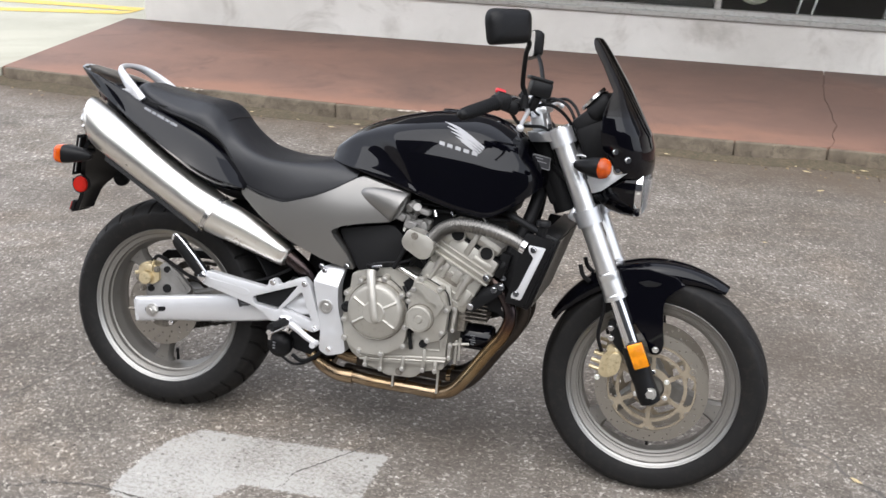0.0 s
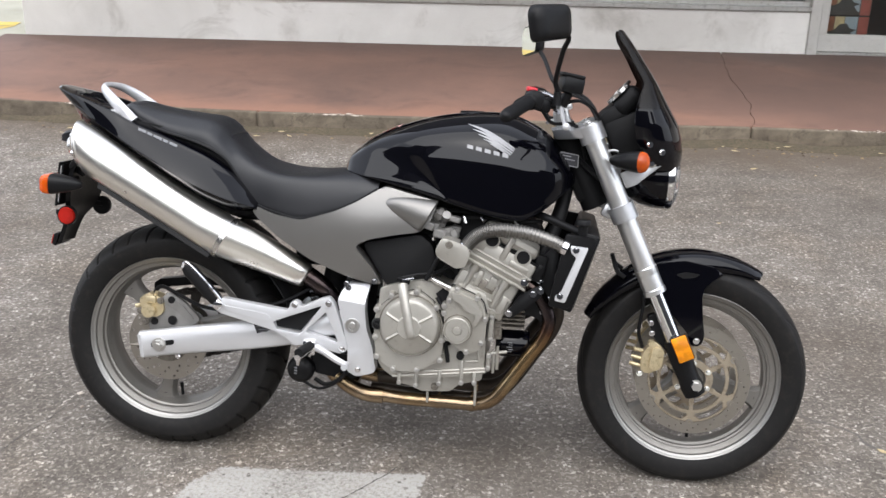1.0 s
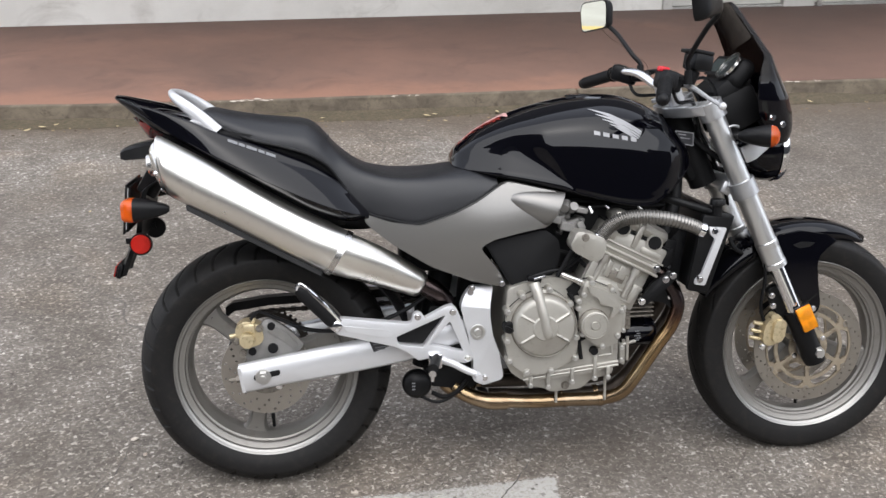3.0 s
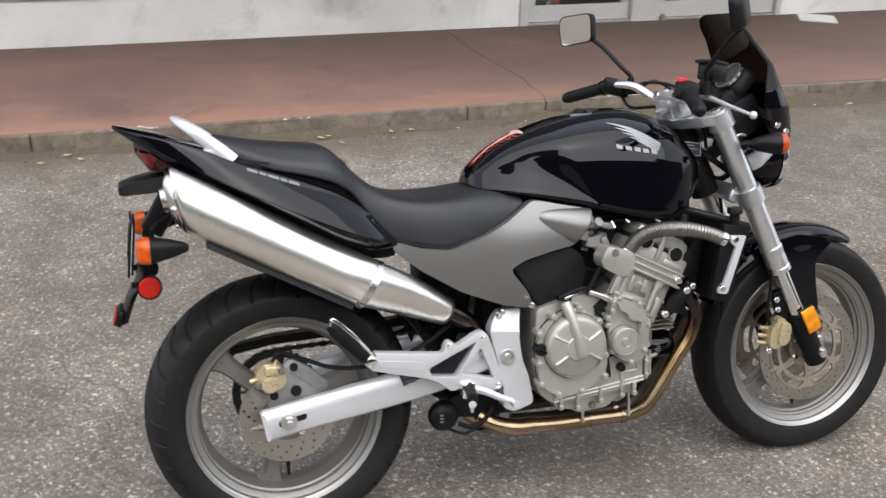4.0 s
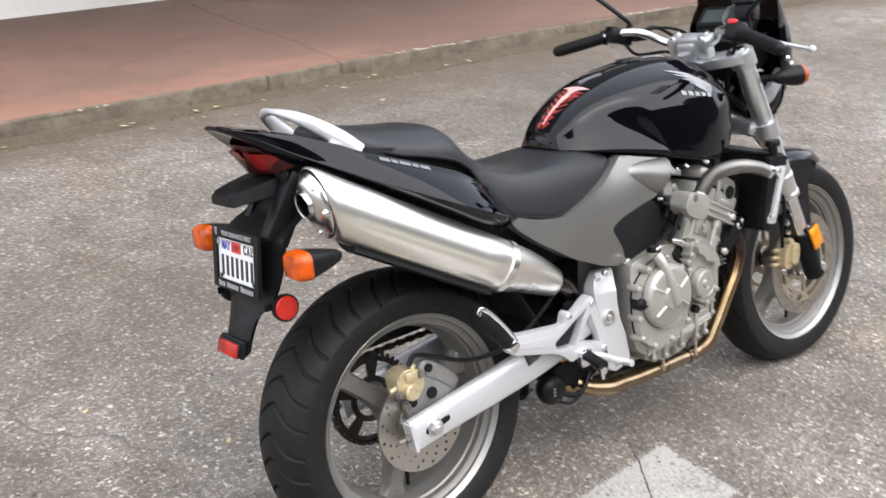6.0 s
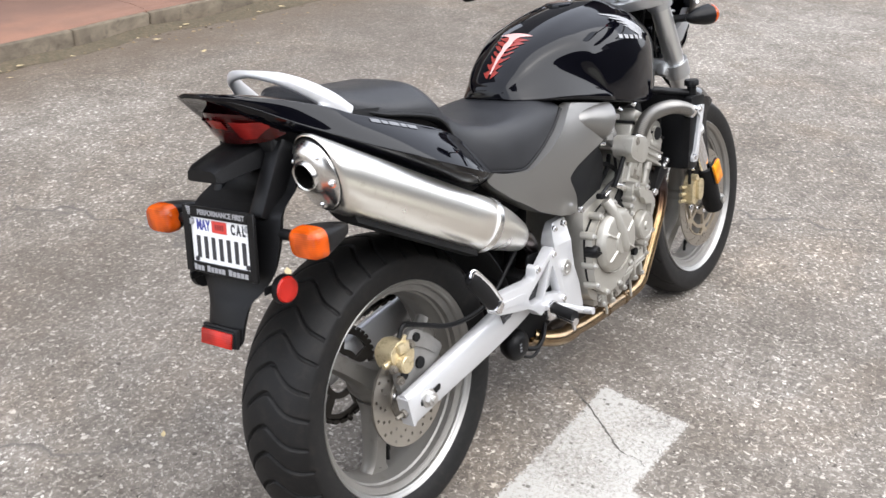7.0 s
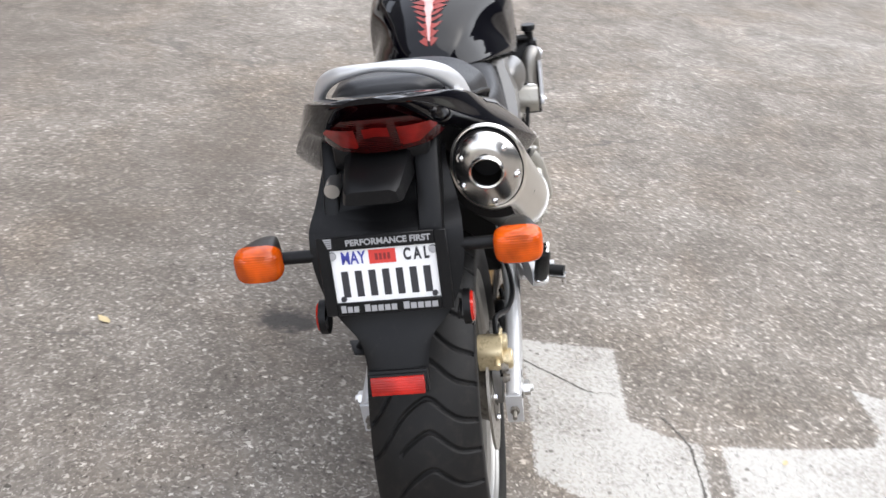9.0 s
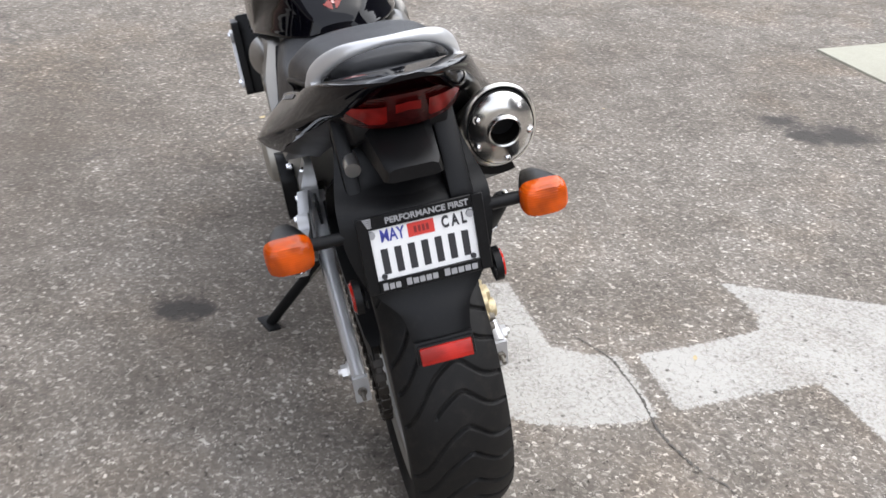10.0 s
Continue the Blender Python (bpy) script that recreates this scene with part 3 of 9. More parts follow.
def skin(bm, rings, closed=True, caps=True):
    """Quads between rings of equal length."""
    rows = [[bm.verts.new(q) for q in r] for r in rings]
    n = len(rows[0])
    for a, b in zip(rows, rows[1:]):
        for i in range(n if closed else n - 1):
            j = (i + 1) % n
            bm.faces.new((a[i], a[j], b[j], b[i]))
    if caps and closed:
        bm.faces.new(rows[0][::-1])
        bm.faces.new(rows[-1])
    return bm


def resample_ring(rings, along, around):
    """Rings made dense and smooth, along the body and around it."""
    dense = []
    for r in rings:
        closed = list(r)
        k = len(closed)
        ext = [closed[(i) % k] for i in range(-1, k + 2)]
        out = []
        for i in range(1, k + 1):
            a, b, c, d = (Vector(q) for q in ext[i - 1:i + 3])
            for s in range(around):
                t = s / around
                out.append(0.5 * (2 * b + (c - a) * t + (2 * a - 5 * b + 4 * c - d) * t * t + (3 * b - a - 3 * c + d) * t ** 3))
        dense.append(out)
    cols = [curve_through([r[i] for r in dense], along) for i in range(len(dense[0]))]
    return [[c[k] for c in cols] for k in range(len(cols[0]))]


def mirror_ring(x, half):
    """A closed ring at x from half an outline (y, z), bottom centre to top centre, on the right-hand side (negative y)."""
    right = [(x, -y, z) for y, z in half]
    left = [(x, y, z) for y, z in half[::-1] if y > 1e-6]
    return right + left


def tube(bm, pts, r, sides=14, smooth=6, radii=None, caps=True):
    path = curve_through(pts, smooth) if smooth else [Vector(p) for p in pts]
    up = Vector((0.13, 0.31, 0.94)).normalized()
    rings = []
    for i, p in enumerate(path):
        d = (path[min(i + 1, len(path) - 1)] - path[max(i - 1, 0)]).normalized()
        side = d.cross(up)
        if side.length < 1e-3:
            side = d.cross(Vector((1, 0, 0)))
        side.normalize()
        up = side.cross(d).normalized()
        q = r if radii is None else radii(i / (len(path) - 1))
        rings.append([p + q * (math.cos(a) * side + math.sin(a) * up) for a in (2 * math.pi * k / sides for k in range(sides))])
    return skin(bm, rings, True, caps)


def rod(bm, a, b, r, r2=None, sides=18):
    a, b = Vector(a), Vector(b)
    r2 = r if r2 is None else r2
    d = (b - a).normalized()
    s = d.cross(Vector((0, 0, 1)) if abs(d.z) < 0.9 else Vector((1, 0, 0))).normalized()
    u = s.cross(d)
    ring = lambda c, q: [c + q * (math.cos(t) * s + math.sin(t) * u) for t in (2 * math.pi * k / sides for k in range(sides))]
    return skin(bm, [ring(a, r), ring(b, r2)])


def turned(bm, profile, centre, axis="y", steps=72, closed=False):
    """A body of revolution; profile: (radius, distance along the axis)."""
    c = Vector(centre)
    rings = []
    for r, h in profile:
        ring = []
        for k in range(steps):
            a = 2 * math.pi * k / steps
            u, v = r * math.cos(a), r * math.sin(a)
            ring.append(c + Vector({"x": (h, u, v), "y": (u, h, v), "z": (u, v, h)}[axis]))
        rings.append(ring)
    if closed:
        rings.append(rings[0])
    skin(bm, rings, True, not closed)
    if closed:
        bmesh.ops.remove_doubles(bm, verts=bm.verts, dist=1e-6)
    return bm


def prism(bm, outline, y0, y1, bevel=0.0, seg=2):
    """A plate: an outline of (x, z) between two depths."""
    a = [bm.verts.new((x, y0, z)) for x, z in outline]
    b = [bm.verts.new((x, y1, z)) for x, z in outline]
    faces = [bm.faces.new(a), bm.faces.new(b[::-1])]
    n = len(a)
    for i in range(n):
        j = (i + 1) % n
        faces.append(bm.faces.new((a[j], a[i], b[i], b[j])))
    if bevel:
        edges = list({e for f in faces for e in f.edges})
        bmesh.ops.bevel(bm, geom=edges, offset=bevel, segments=seg, affect="EDGES", profile=0.5, clamp_overlap=True)
    return bm


def cast_plate(bm, outer, holes, y0, y1, bevel):
    """A plate between two depths with openings through it and rounded rims."""
    edges = []
    for loop in [outer] + list(holes):
        vs = [bm.verts.new((x, y0, z)) for x, z in loop]
        edges += [bm.edges.new((vs[i], vs[(i + 1) % len(vs)])) for i in range(len(vs))]
    bmesh.ops.triangle_fill(bm, use_beauty=True, use_dissolve=False, edges=edges, normal=(0, -1, 0))
    made = bmesh.ops.extrude_face_region(bm, geom=bm.faces[:])["geom"]
    back_verts = [g for g in made if isinstance(g, bmesh.types.BMVert)]
    bmesh.ops.translate(bm, verts=back_verts, vec=(0, y1 - y0, 0))
    bmesh.ops.recalc_face_normals(bm, faces=bm.faces)
    rims = [e for e in bm.edges if len(e.link_faces) == 2 and abs(e.link_faces[0].normal.dot(e.link_faces[1].normal)) < 0.3 and all(abs(v.co.y - y0) < 1e-6 for v in e.verts)]
    bmesh.ops.bevel(bm, geom=rims, offset=bevel, segments=2, affect="EDGES", profile=0.5, clamp_overlap=True)
    return bm


def rounded(outline, r, n=4):
    """The outline with each corner rounded by about r."""
    out = []
    k = len(outline)
    for i in range(k):
        p, q, s = Vector(outline[i - 1]), Vector(outline[i]), Vector(outline[(i + 1) % k])
        a, b = q + (p - q).normalized() * min(r, (p - q).length * 0.45), q + (s - q).normalized() * min(r, (s - q).length * 0.45)
        for j in range(n + 1):
            t = j / n
            out.append(tuple((1 - t) ** 2 * a + 2 * t * (1 - t) * q + t * t * b))
    return out


def box(bm, centre, size, m=None, bevel=0.0, seg=2):
    before = len(bm.verts)
    made = bmesh.ops.create_cube(bm, size=1.0)["verts"]
    base = Matrix.Translation(centre) @ (m or Matrix.Identity(4)) @ Matrix.Diagonal((*size, 1))
    bmesh.ops.transform(bm, matrix=base, verts=made)
    if bevel:
        edges = list({e for v in made for e in v.link_edges})
        bmesh.ops.bevel(bm, geom=edges, offset=bevel, segments=seg, affect="EDGES", profile=0.5, clamp_overlap=True)
    return bm


def dome(bm, centre, r, squash=(1, 1, 1), seg=16):
    made = bmesh.ops.create_uvsphere(bm, u_segments=seg, v_segments=seg // 2, radius=r)["verts"]
    bmesh.ops.transform(bm, matrix=Matrix.Translation(centre) @ Matrix.Diagonal((*squash, 1)), verts=made)
    return bm


def ring_grid(bm, centre, r0, r1, nr, na, y0, y1, keep):
    """A flat ring round the y axis in cells, with those cells left out for which keep(i, j) is false."""
    c = Vector(centre)
    def at(i, j, y):
        r, a = r0 + (r1 - r0) * i / nr, 2 * math.pi * (j % na) / na
        return c + Vector((r * math.cos(a), y, r * math.sin(a)))
    cache = {}
    def v(i, j, s):
        key = (i, j % na, s)
        if key not in cache:
            cache[key] = bm.verts.new(at(i, j, y1 if s else y0))
        return cache[key]
    ok = lambda i, j: 0 <= i < nr and keep(i, j % na)
    for i in range(nr):
        for j in range(na):
            if not ok(i, j):
                continue
            for s in (0, 1):
                bm.faces.new((v(i, j, s), v(i + 1, j, s), v(i + 1, j + 1, s), v(i, j + 1, s)))
            for di, dj, e in ((-1, 0, ((i, j), (i, j + 1))), (1, 0, ((i + 1, j), (i + 1, j + 1))), (0, -1, ((i, j), (i + 1, j))), (0, 1, ((i, j + 1), (i + 1, j + 1)))):
                if not ok(i + di, j + dj):
                    bm.faces.new((v(*e[0], 0), v(*e[1], 0), v(*e[1], 1), v(*e[0], 1)))
    bmesh.ops.recalc_face_normals(bm, faces=bm.faces)
    return bm


def part(name, bm, material, parent=None, label="", sharp=38):
    """Links a bmesh as one mesh object under a thing or a part."""
    bmesh.ops.recalc_face_normals(bm, faces=bm.faces)
    me = bpy.data.meshes.new(name)
    for f in bm.faces:
        f.smooth = True
    bm.to_mesh(me)
    bm.free()
    me.set_sharp_from_angle(angle=radians(sharp))
    me.materials.append(material)
    ob = new(name, me)
    ob.parent = parent
    if label:
        ob["label"] = label
    return ob


def B():
    return bmesh.new()


# ---- the setting ----
def along(p, q, u):
    return (p[0] + (q[0] - p[0]) * u, p[1] + (q[1] - p[1]) * u)


KERB_LINE = ((-3.0, -2.2, -1.0, 0.25, 1.23, 2.2, 4.72, 6.4, 30.0), (6.86, 6.61, 6.315, 6.045, 5.855, 5.720, 5.19, 4.80, -0.82))  # front edge of the kerb
WALL_A, WALL_B = (-2.69, 9.08), (30.0, 3.653)       # foot of the shop front
PAVE = 0.105                                       # height of the pavement


def kerb_y(x):
    return float(np.interp(x, *KERB_LINE))


def wall_y(x):
    return WALL_A[1] + (x - WALL_A[0]) * (WALL_B[1] - WALL_A[1]) / (WALL_B[0] - WALL_A[0])


def sheet(name, outline, z0, z1, material, label, category, bevel=0.0):
    """A level slab over an outline of (x, y)."""
    bm = B()
    a = [bm.verts.new((x, y, z0)) for x, y in outline]
    b = [bm.verts.new((x, y, z1)) for x, y in outline]
    bm.faces.new(a[::-1])
    top = bm.faces.new(b)
    n = len(a)
    for i in range(n):
        j = (i + 1) % n
        bm.faces.new((a[i], a[j], b[j], b[i]))
    if bevel:
        bmesh.ops.bevel(bm, geom=list(top.edges), offset=bevel, segments=2, affect="EDGES", profile=0.5)
    return tagged(part(name, bm, material), label, category, kind="structure")


def build_ground():
    bm = B()
    bmesh.ops.create_grid(bm, x_segments=40, y_segments=40, size=300)
    return tagged(part("ground", bm, ASPHALT), "worn grey asphalt of a parking lot with pale stones", "asphalt", kind="structure")


def ragged(outline, step, amount, seed):
    """The outline cut into short steps, each a little off the line."""
    rnd = random.Random(seed)
    out = []
    for i in range(len(outline)):
        p, q = Vector(outline[i]), Vector(outline[(i + 1) % len(outline)])
        n = max(1, int((q - p).length / step))
        nrm = Vector((-(q - p).y, (q - p).x)).normalized()
        for k in range(n):
            out.append(tuple(p + (q - p) * k / n + nrm * rnd.uniform(-amount, amount)))
    return out


def flat_patch(name, outline, z, material, label, category, kind="structure"):
    bm = B()
    bm.faces.new([bm.verts.new((x, y, z)) for x, y in outline])
    bmesh.ops.triangulate(bm, faces=bm.faces)
    return tagged(part(name, bm, material), label, category, kind=kind)


build_ground()

# the painted turn arrow, cracked across into a bent stem and an arrowhead
stem = [(-0.055, 2.48), (-0.123, 2.238), (-0.301, 2.271), (-0.427, 2.297), (-0.494, 2.239), (-0.538, 2.163), (-0.649, 2.189), (-0.774, 2.229), (-0.769, 2.299), (-0.736, 2.41), (-0.687, 2.502), (-0.61, 2.57), (-0.446, 2.541), (-0.253, 2.508)]
head = [(-0.547, 2.122), (-0.571, 1.936), (-0.579, 1.761), (-0.523, 1.713), (-0.349, 1.69), (-0.629, 1.324), (-0.957, 1.142), (-0.977, 1.472), (-1.054, 1.819), (-0.909, 1.799), (-0.827, 1.792), (-0.798, 1.978), (-0.774, 2.174), (-0.649, 2.149)]
def paint_patch(name, outline, z, label):
    """Road paint whose rim is marked as worn: the rim runs from just outside the line to a little inside it."""
    pts = []
    for i in range(len(outline)):
        p, q = Vector(outline[i]), Vector(outline[(i + 1) % len(outline)])
        n = max(1, int((q - p).length / 0.05))
        pts += [p + (q - p) * k / n for k in range(n)]
    area = sum(a.x * b.y - b.x * a.y for a, b in zip(pts, pts[1:] + pts[:1]))
    turn = 1.0 if area > 0 else -1.0
    bm = B()
    wear = bm.verts.layers.float.new("wear")
    rim, core = [], []
    for i, p in enumerate(pts):
        d = (pts[(i + 1) % len(pts)] - pts[i - 1]).normalized()
        inward = Vector((-d.y, d.x)) * turn
        for store, off, value in ((rim, -0.010, 0.0), (core, 0.024, 1.0)):
            v = bm.verts.new((p.x + inward.x * off, p.y + inward.y * off, z if value else 0.0003))
            v[wear] = value
            store.append(v)
    for i in range(len(pts)):
        j = (i + 1) % len(pts)
        bm.faces.new((rim[i], rim[j], core[j], core[i]))
    bm.faces.new(core)
    bmesh.ops.recalc_face_normals(bm, faces=bm.faces)
    if bm.faces[:][-1].normal.z < 0:
        bmesh.ops.reverse_faces(bm, faces=bm.faces[:])
    bmesh.ops.triangulate(bm, faces=bm.faces)
    return tagged(part(name, bm, ROAD_PAINT), label, "road marking", kind="structure")


paint_patch("painted_arrow_stem", stem, 0.0012, "worn white painted arrow stem on the asphalt")
paint_patch("painted_arrow_head", head, 0.0016, "worn white painted arrowhead on the asphalt")

# open cracks in the asphalt
def ground_crack(points, width, seed):
    rnd = random.Random(seed)
    path = curve_through([(x, y, 0.0022) for x, y in points], 14)
    rows = []
    for i, p in enumerate(path):
        d = path[min(i + 1, len(path) - 1)] - path[max(i - 1, 0)]
        side = Vector((-d.y, d.x, 0)).normalized()
        taper = min(1.0, 4.0 * min(i, len(path) - 1 - i) / len(path) + 0.15)
        mid = p + side * rnd.uniform(-0.0022, 0.0022)
        w = width * taper * rnd.choice((0.15, 0.4, 0.7, 0.9, 1.1))
        rows.append([mid - side * w / 2, mid + side * w / 2])
    bm = B()
    skin(bm, rows, False, False)
    return tagged(part("ground_crack", bm, CRACK), "dark ragged crack in the asphalt", "crack", kind="structure")


ground_crack([(-0.36, 2.24), (-0.44, 2.215), (-0.509, 2.199), (-0.55, 2.194), (-0.597, 2.204), (-0.655, 2.213), (-0.699, 2.222), (-0.758, 2.243), (-0.826, 2.263), (-0.887, 2.266), (-0.958, 2.263), (-1.023, 2.243), (-1.10, 2.25), (-1.22, 2.21)], 0.007, 1)
ground_crack([(-0.05, 2.62), (-0.12, 2.53), (-0.22, 2.44), (-0.311, 2.363), (-0.321, 2.319), (-0.346, 2.293)], 0.0045, 2)
ground_crack([(-1.30, 2.58), (-1.223, 2.699), (-1.184, 2.785), (-1.126, 2.875), (-1.062, 3.042)], 0.004, 3)

# pavement: kerb stones, red slabs parted by a crack, pale drive
crack = [(2.19, kerb_y(2.19)), (2.235, 5.80), (2.30, 5.95), (2.345, 6.12), (2.425, 6.29), (2.465, 6.5), (2.565, 6.88), (2.60, 7.1), (2.69, 7.4), (2.80, 7.75), (2.93, wall_y(2.93))]
rnd = random.Random(5)
fine = []
for p, q in zip(crack, crack[1:]):
    for k in range(4):
        x, y = along(p, q, k / 4)
        fine.append((x + rnd.choice((0.25, 0.5, 1.0)) * rnd.uniform(-0.016, 0.016), y))
fine.append(crack[-1])
DEPTH = 0.045


def behind(x):
    return kerb_y(x) + DEPTH


fine = [p for p in fine if p[1] > behind(p[0]) + 0.01]
first = (2.215, behind(2.215))
KX = [q for q in KERB_LINE[0]]
sheet("pavement_west", [(-3.02, behind(-3.02))] + [(q, behind(q)) for q in KX if -3.0 < q < 2.1] + [(first[0] - 0.006, first[1])] + [(x - 0.002, y) for x, y in fine] + [(-2.69, wall_y(-2.69)), (-2.86, 9.12)], -0.3, PAVE, RED_SLAB,
      "faded red stained concrete pavement along the shop", "pavement", 0.004)
sheet("pavement_east", [(30.0, wall_y(30.0)), (fine[-1][0] + 0.005, fine[-1][1])] + [(x + 0.003, y) for x, y in fine[:-1]][::-1] + [(first[0] + 0.006, first[1])] + [(q, behind(q)) for q in KX if q > 2.3], -0.3, PAVE, RED_SLAB,
      "faded red stained concrete pavement with a jagged crack", "pavement", 0.004)

kerb = tagged(new("kerb"), "worn grey concrete kerb with joints", "kerb", kind="structure")
x, k = -3.0, 0
rnd = random.Random(8)
while x < 14 and k < 60:
    w = rnd.choice((1.5, 2.4, 1.2, 1.9))
    if x < 1.9 < 2.195 < x + w:
        w = 2.195 - x            # the pavement crack runs on through the kerb
    turn = math.atan2(kerb_y(x + w) - kerb_y(x), w)
    bm = B()
    box(bm, (w / 2, DEPTH / 2, -0.10), (w - 0.003, DEPTH - 0.004, 0.41 + rnd.uniform(-0.004, 0.004)), None, 0.012, 2)
    bmesh.ops.subdivide_edges(bm, edges=[e for e in bm.edges if e.calc_length() > 0.3], cuts=9)
    for v in bm.verts:
        v.co.y += 0.007 * noise.noise((x * 3 + v.co.x * 6, v.co.z * 9, k)) - 0.003
        v.co.z += 0.005 * noise.noise((v.co.x * 5 + x, v.co.y * 8, 3))
    stone = part("kerb_stone", bm, KERB, kerb)
    stone.matrix_local = pose(x, kerb_y(x), 0, 0, 0, math.degrees(turn)) @ pose(0, rnd.uniform(-0.003, 0.003), 0)
    x += w * math.cos(turn)
    k += 1

# grit and dirt swept against the kerb: a low ragged bank
def gutter_bank():
    bm = B()
    rnd = random.Random(11)
    rows = []
    n = 260
    for i in range(n + 1):
        x = -3.2 + 16.0 * i / n
        wob = noise.noise((x * 1.3, 0, 0)) * 0.5 + noise.noise((x * 5.1, 3, 0)) * 0.3 + 0.55
        w = (0.03 + 0.09 * max(0.0, wob)) * (1.0 if x < 2.2 else min(2.1, 1 + (x - 2.2) * 0.8)) + 0.02 * noise.noise((x * 19, 5, 0))
        h = 0.016 + 0.035 * max(0.0, noise.noise((x * 2.1, 7, 0)) + 0.4)
        y = kerb_y(x)
        rows.append([(x, y - w + rnd.uniform(-0.01, 0.01), 0.001), (x, y - w * 0.5, 0.004 + 0.3 * h * rnd.uniform(0.5, 1)), (x, y + 0.012, h)])
    skin(bm, rows, False, False)
    return tagged(part("gutter_dirt", bm, SOIL), "brown dirt and grit gathered along the kerb", "dirt", kind="stuff")


gutter_bank()


def shards(name, places, size, flat, material, label, category, seed):
    """Many small broken bits lying about, each a bent little pyramid."""
    rnd = random.Random(seed)
    verts, faces = [], []
    for x, y, z in places:
        k = len(verts)
        r, turn, stretch = rnd.uniform(*size), rnd.uniform(0, 6.283), rnd.uniform(0.35, 1.0)
        for j in range(5):
            a = j * 1.2566 + rnd.uniform(-0.3, 0.3)
            px, py = math.cos(a) * r * rnd.uniform(0.7, 1.1), math.sin(a) * r * stretch * rnd.uniform(0.7, 1.1)
            verts.append((x + px * math.cos(turn) - py * math.sin(turn), y + px * math.sin(turn) + py * math.cos(turn), z))
        verts.append((x, y, z + r * flat * rnd.uniform(0.6, 1.2)))
        faces += [(k + j, k + (j + 1) % 5, k + 5) for j in range(5)]
    me = bpy.data.meshes.new(name)
    me.from_pydata(verts, [], faces)
    me.materials.append(material)
    return tagged(new(name, me), label, category, kind="stuff")


rnd = random.Random(77)
litter = []
for k in range(620):
    x = rnd.uniform(-2.9, 7.5) if k % 3 else rnd.uniform(2.0, 7.0)
    litter.append((x, kerb_y(x) - 0.012 - abs(rnd.gauss(0.0, 0.11 if x < 2.2 else 0.17)), 0.002))
shards("gutter_litter", litter, (0.004, 0.014), 0.45, LITTER, "brown leaf scraps and grit along the kerb", "litter", 5)
edge_bits = []
for x0, x1, count in ((-0.47, -0.05, 34), (-1.9, -1.5, 14), (0.6, 0.8, 8), (2.6, 3.2, 30), (4.6, 5.2, 44), (5.9, 6.3, 16)):
    for k in range(count):
        x = rnd.uniform(x0, x1)
        edge_bits.append((x, kerb_y(x) + 0.006 + abs(rnd.gauss(0, 0.018)), PAVE + 0.0005))
shards("kerb_chips", edge_bits, (0.006, 0.022), 0.10, CHIP, "pale chipped mortar along the pavement's edge", "chips", 6)

sheet("driveway", [(-3.035, 6.90), (-2.885, 9.12), (-2.70, 9.14), (-2.70, 24.0), (-10.5, 24.0), (-10.5, 8.534)], -0.3, PAVE - 0.012, PALE_SLAB, "pale greenish concrete driveway beside the pavement", "driveway", 0.004)
flat_patch("yellow_line", ragged([(-2.90, 9.56), (-8.8, 8.92), (-8.8, 8.72), (-3.02, 9.36)], 0.06, 0.012, 9), PAVE - 0.008, YELLOW, "faded yellow painted line on the driveway", "road marking")
flat_patch("yellow_line", ragged([(-2.90, 9.78), (-8.8, 10.75), (-8.8, 10.5), (-2.90, 9.58)], 0.06, 0.012, 10), PAVE - 0.008, YELLOW, "faded yellow painted line on the driveway", "road marking")

sheet("concrete_pad", [(1.214, -0.245), (-0.70, 0.03), (-0.9, -2.5), (1.0, -2.8)], -0.2, 0.010, PALE_SLAB, "pale concrete pad let into the asphalt", "concrete pad", 0.003)

# shop front, in its own frame: u along the wall, v into the shop
FRONT = pose(WALL_A[0], WALL_A[1], 0, 0, 0, math.degrees(math.atan2(WALL_B[1] - WALL_A[1], WALL_B[0] - WALL_A[0])))


def in_front(name, u0, u1, v0, v1, z0, z1, material, parent=None, bevel=0.004):
    bm = B()
    box(bm, ((u0 + u1) / 2, (v0 + v1) / 2, (z0 + z1) / 2), (u1 - u0, v1 - v0, z1 - z0), None, bevel, 1)
    ob = part(name, bm, material, parent)
    if parent is None:
        ob.matrix_world = FRONT
    return ob


WALL_END, LENGTH = 6.37, 30.0
tagged(in_front("wall_front_low", 0.0, WALL_END, 0.0, 0.22, -0.2, 0.443, WALL_PAINT, None, 0.008), "whitewashed low shop wall with grey scuffs", "wall", kind="structure")
tagged(in_front("wall_front_pier", 0.0, 0.95, 0.004, 0.22, 0.443, 3.2, WALL_PAINT), "whitewashed shop wall", "wall", kind="structure")
tagged(in_front("wall_front_top", 0.95, LENGTH, 0.0, 0.22, 2.5, 3.2, WALL_PAINT), "whitewashed shop wall above the windows", "wall", kind="structure")
# unseen upper wall, added and sized to cut skylight from the shop's side
tagged(in_front("upper_sky_block", 0.0, LENGTH, 0.3, 0.6, 3.35, 7.6, DARK_WALL), "plain dark unseen wall added above the shop to block skylight", "wall", kind="structure")
tagged(in_front("wall_west", 0.0, 0.22, 0.22, 8.0, -0.2, 3.2, WALL_PAINT), "whitewashed side wall of the shop", "wall", kind="structure")
tagged(in_front("wall_back", 0.22, LENGTH, 8.0, 8.2, -0.2, 3.2, DARK_ROOM), "back wall of the shop, coloured near black for dimness", "wall", kind="structure")
tagged(in_front("wall_front_east", 9.06, LENGTH, 0.0, 0.22, -0.2, 2.5, WALL_PAINT), "whitewashed shop wall", "wall", kind="structure")
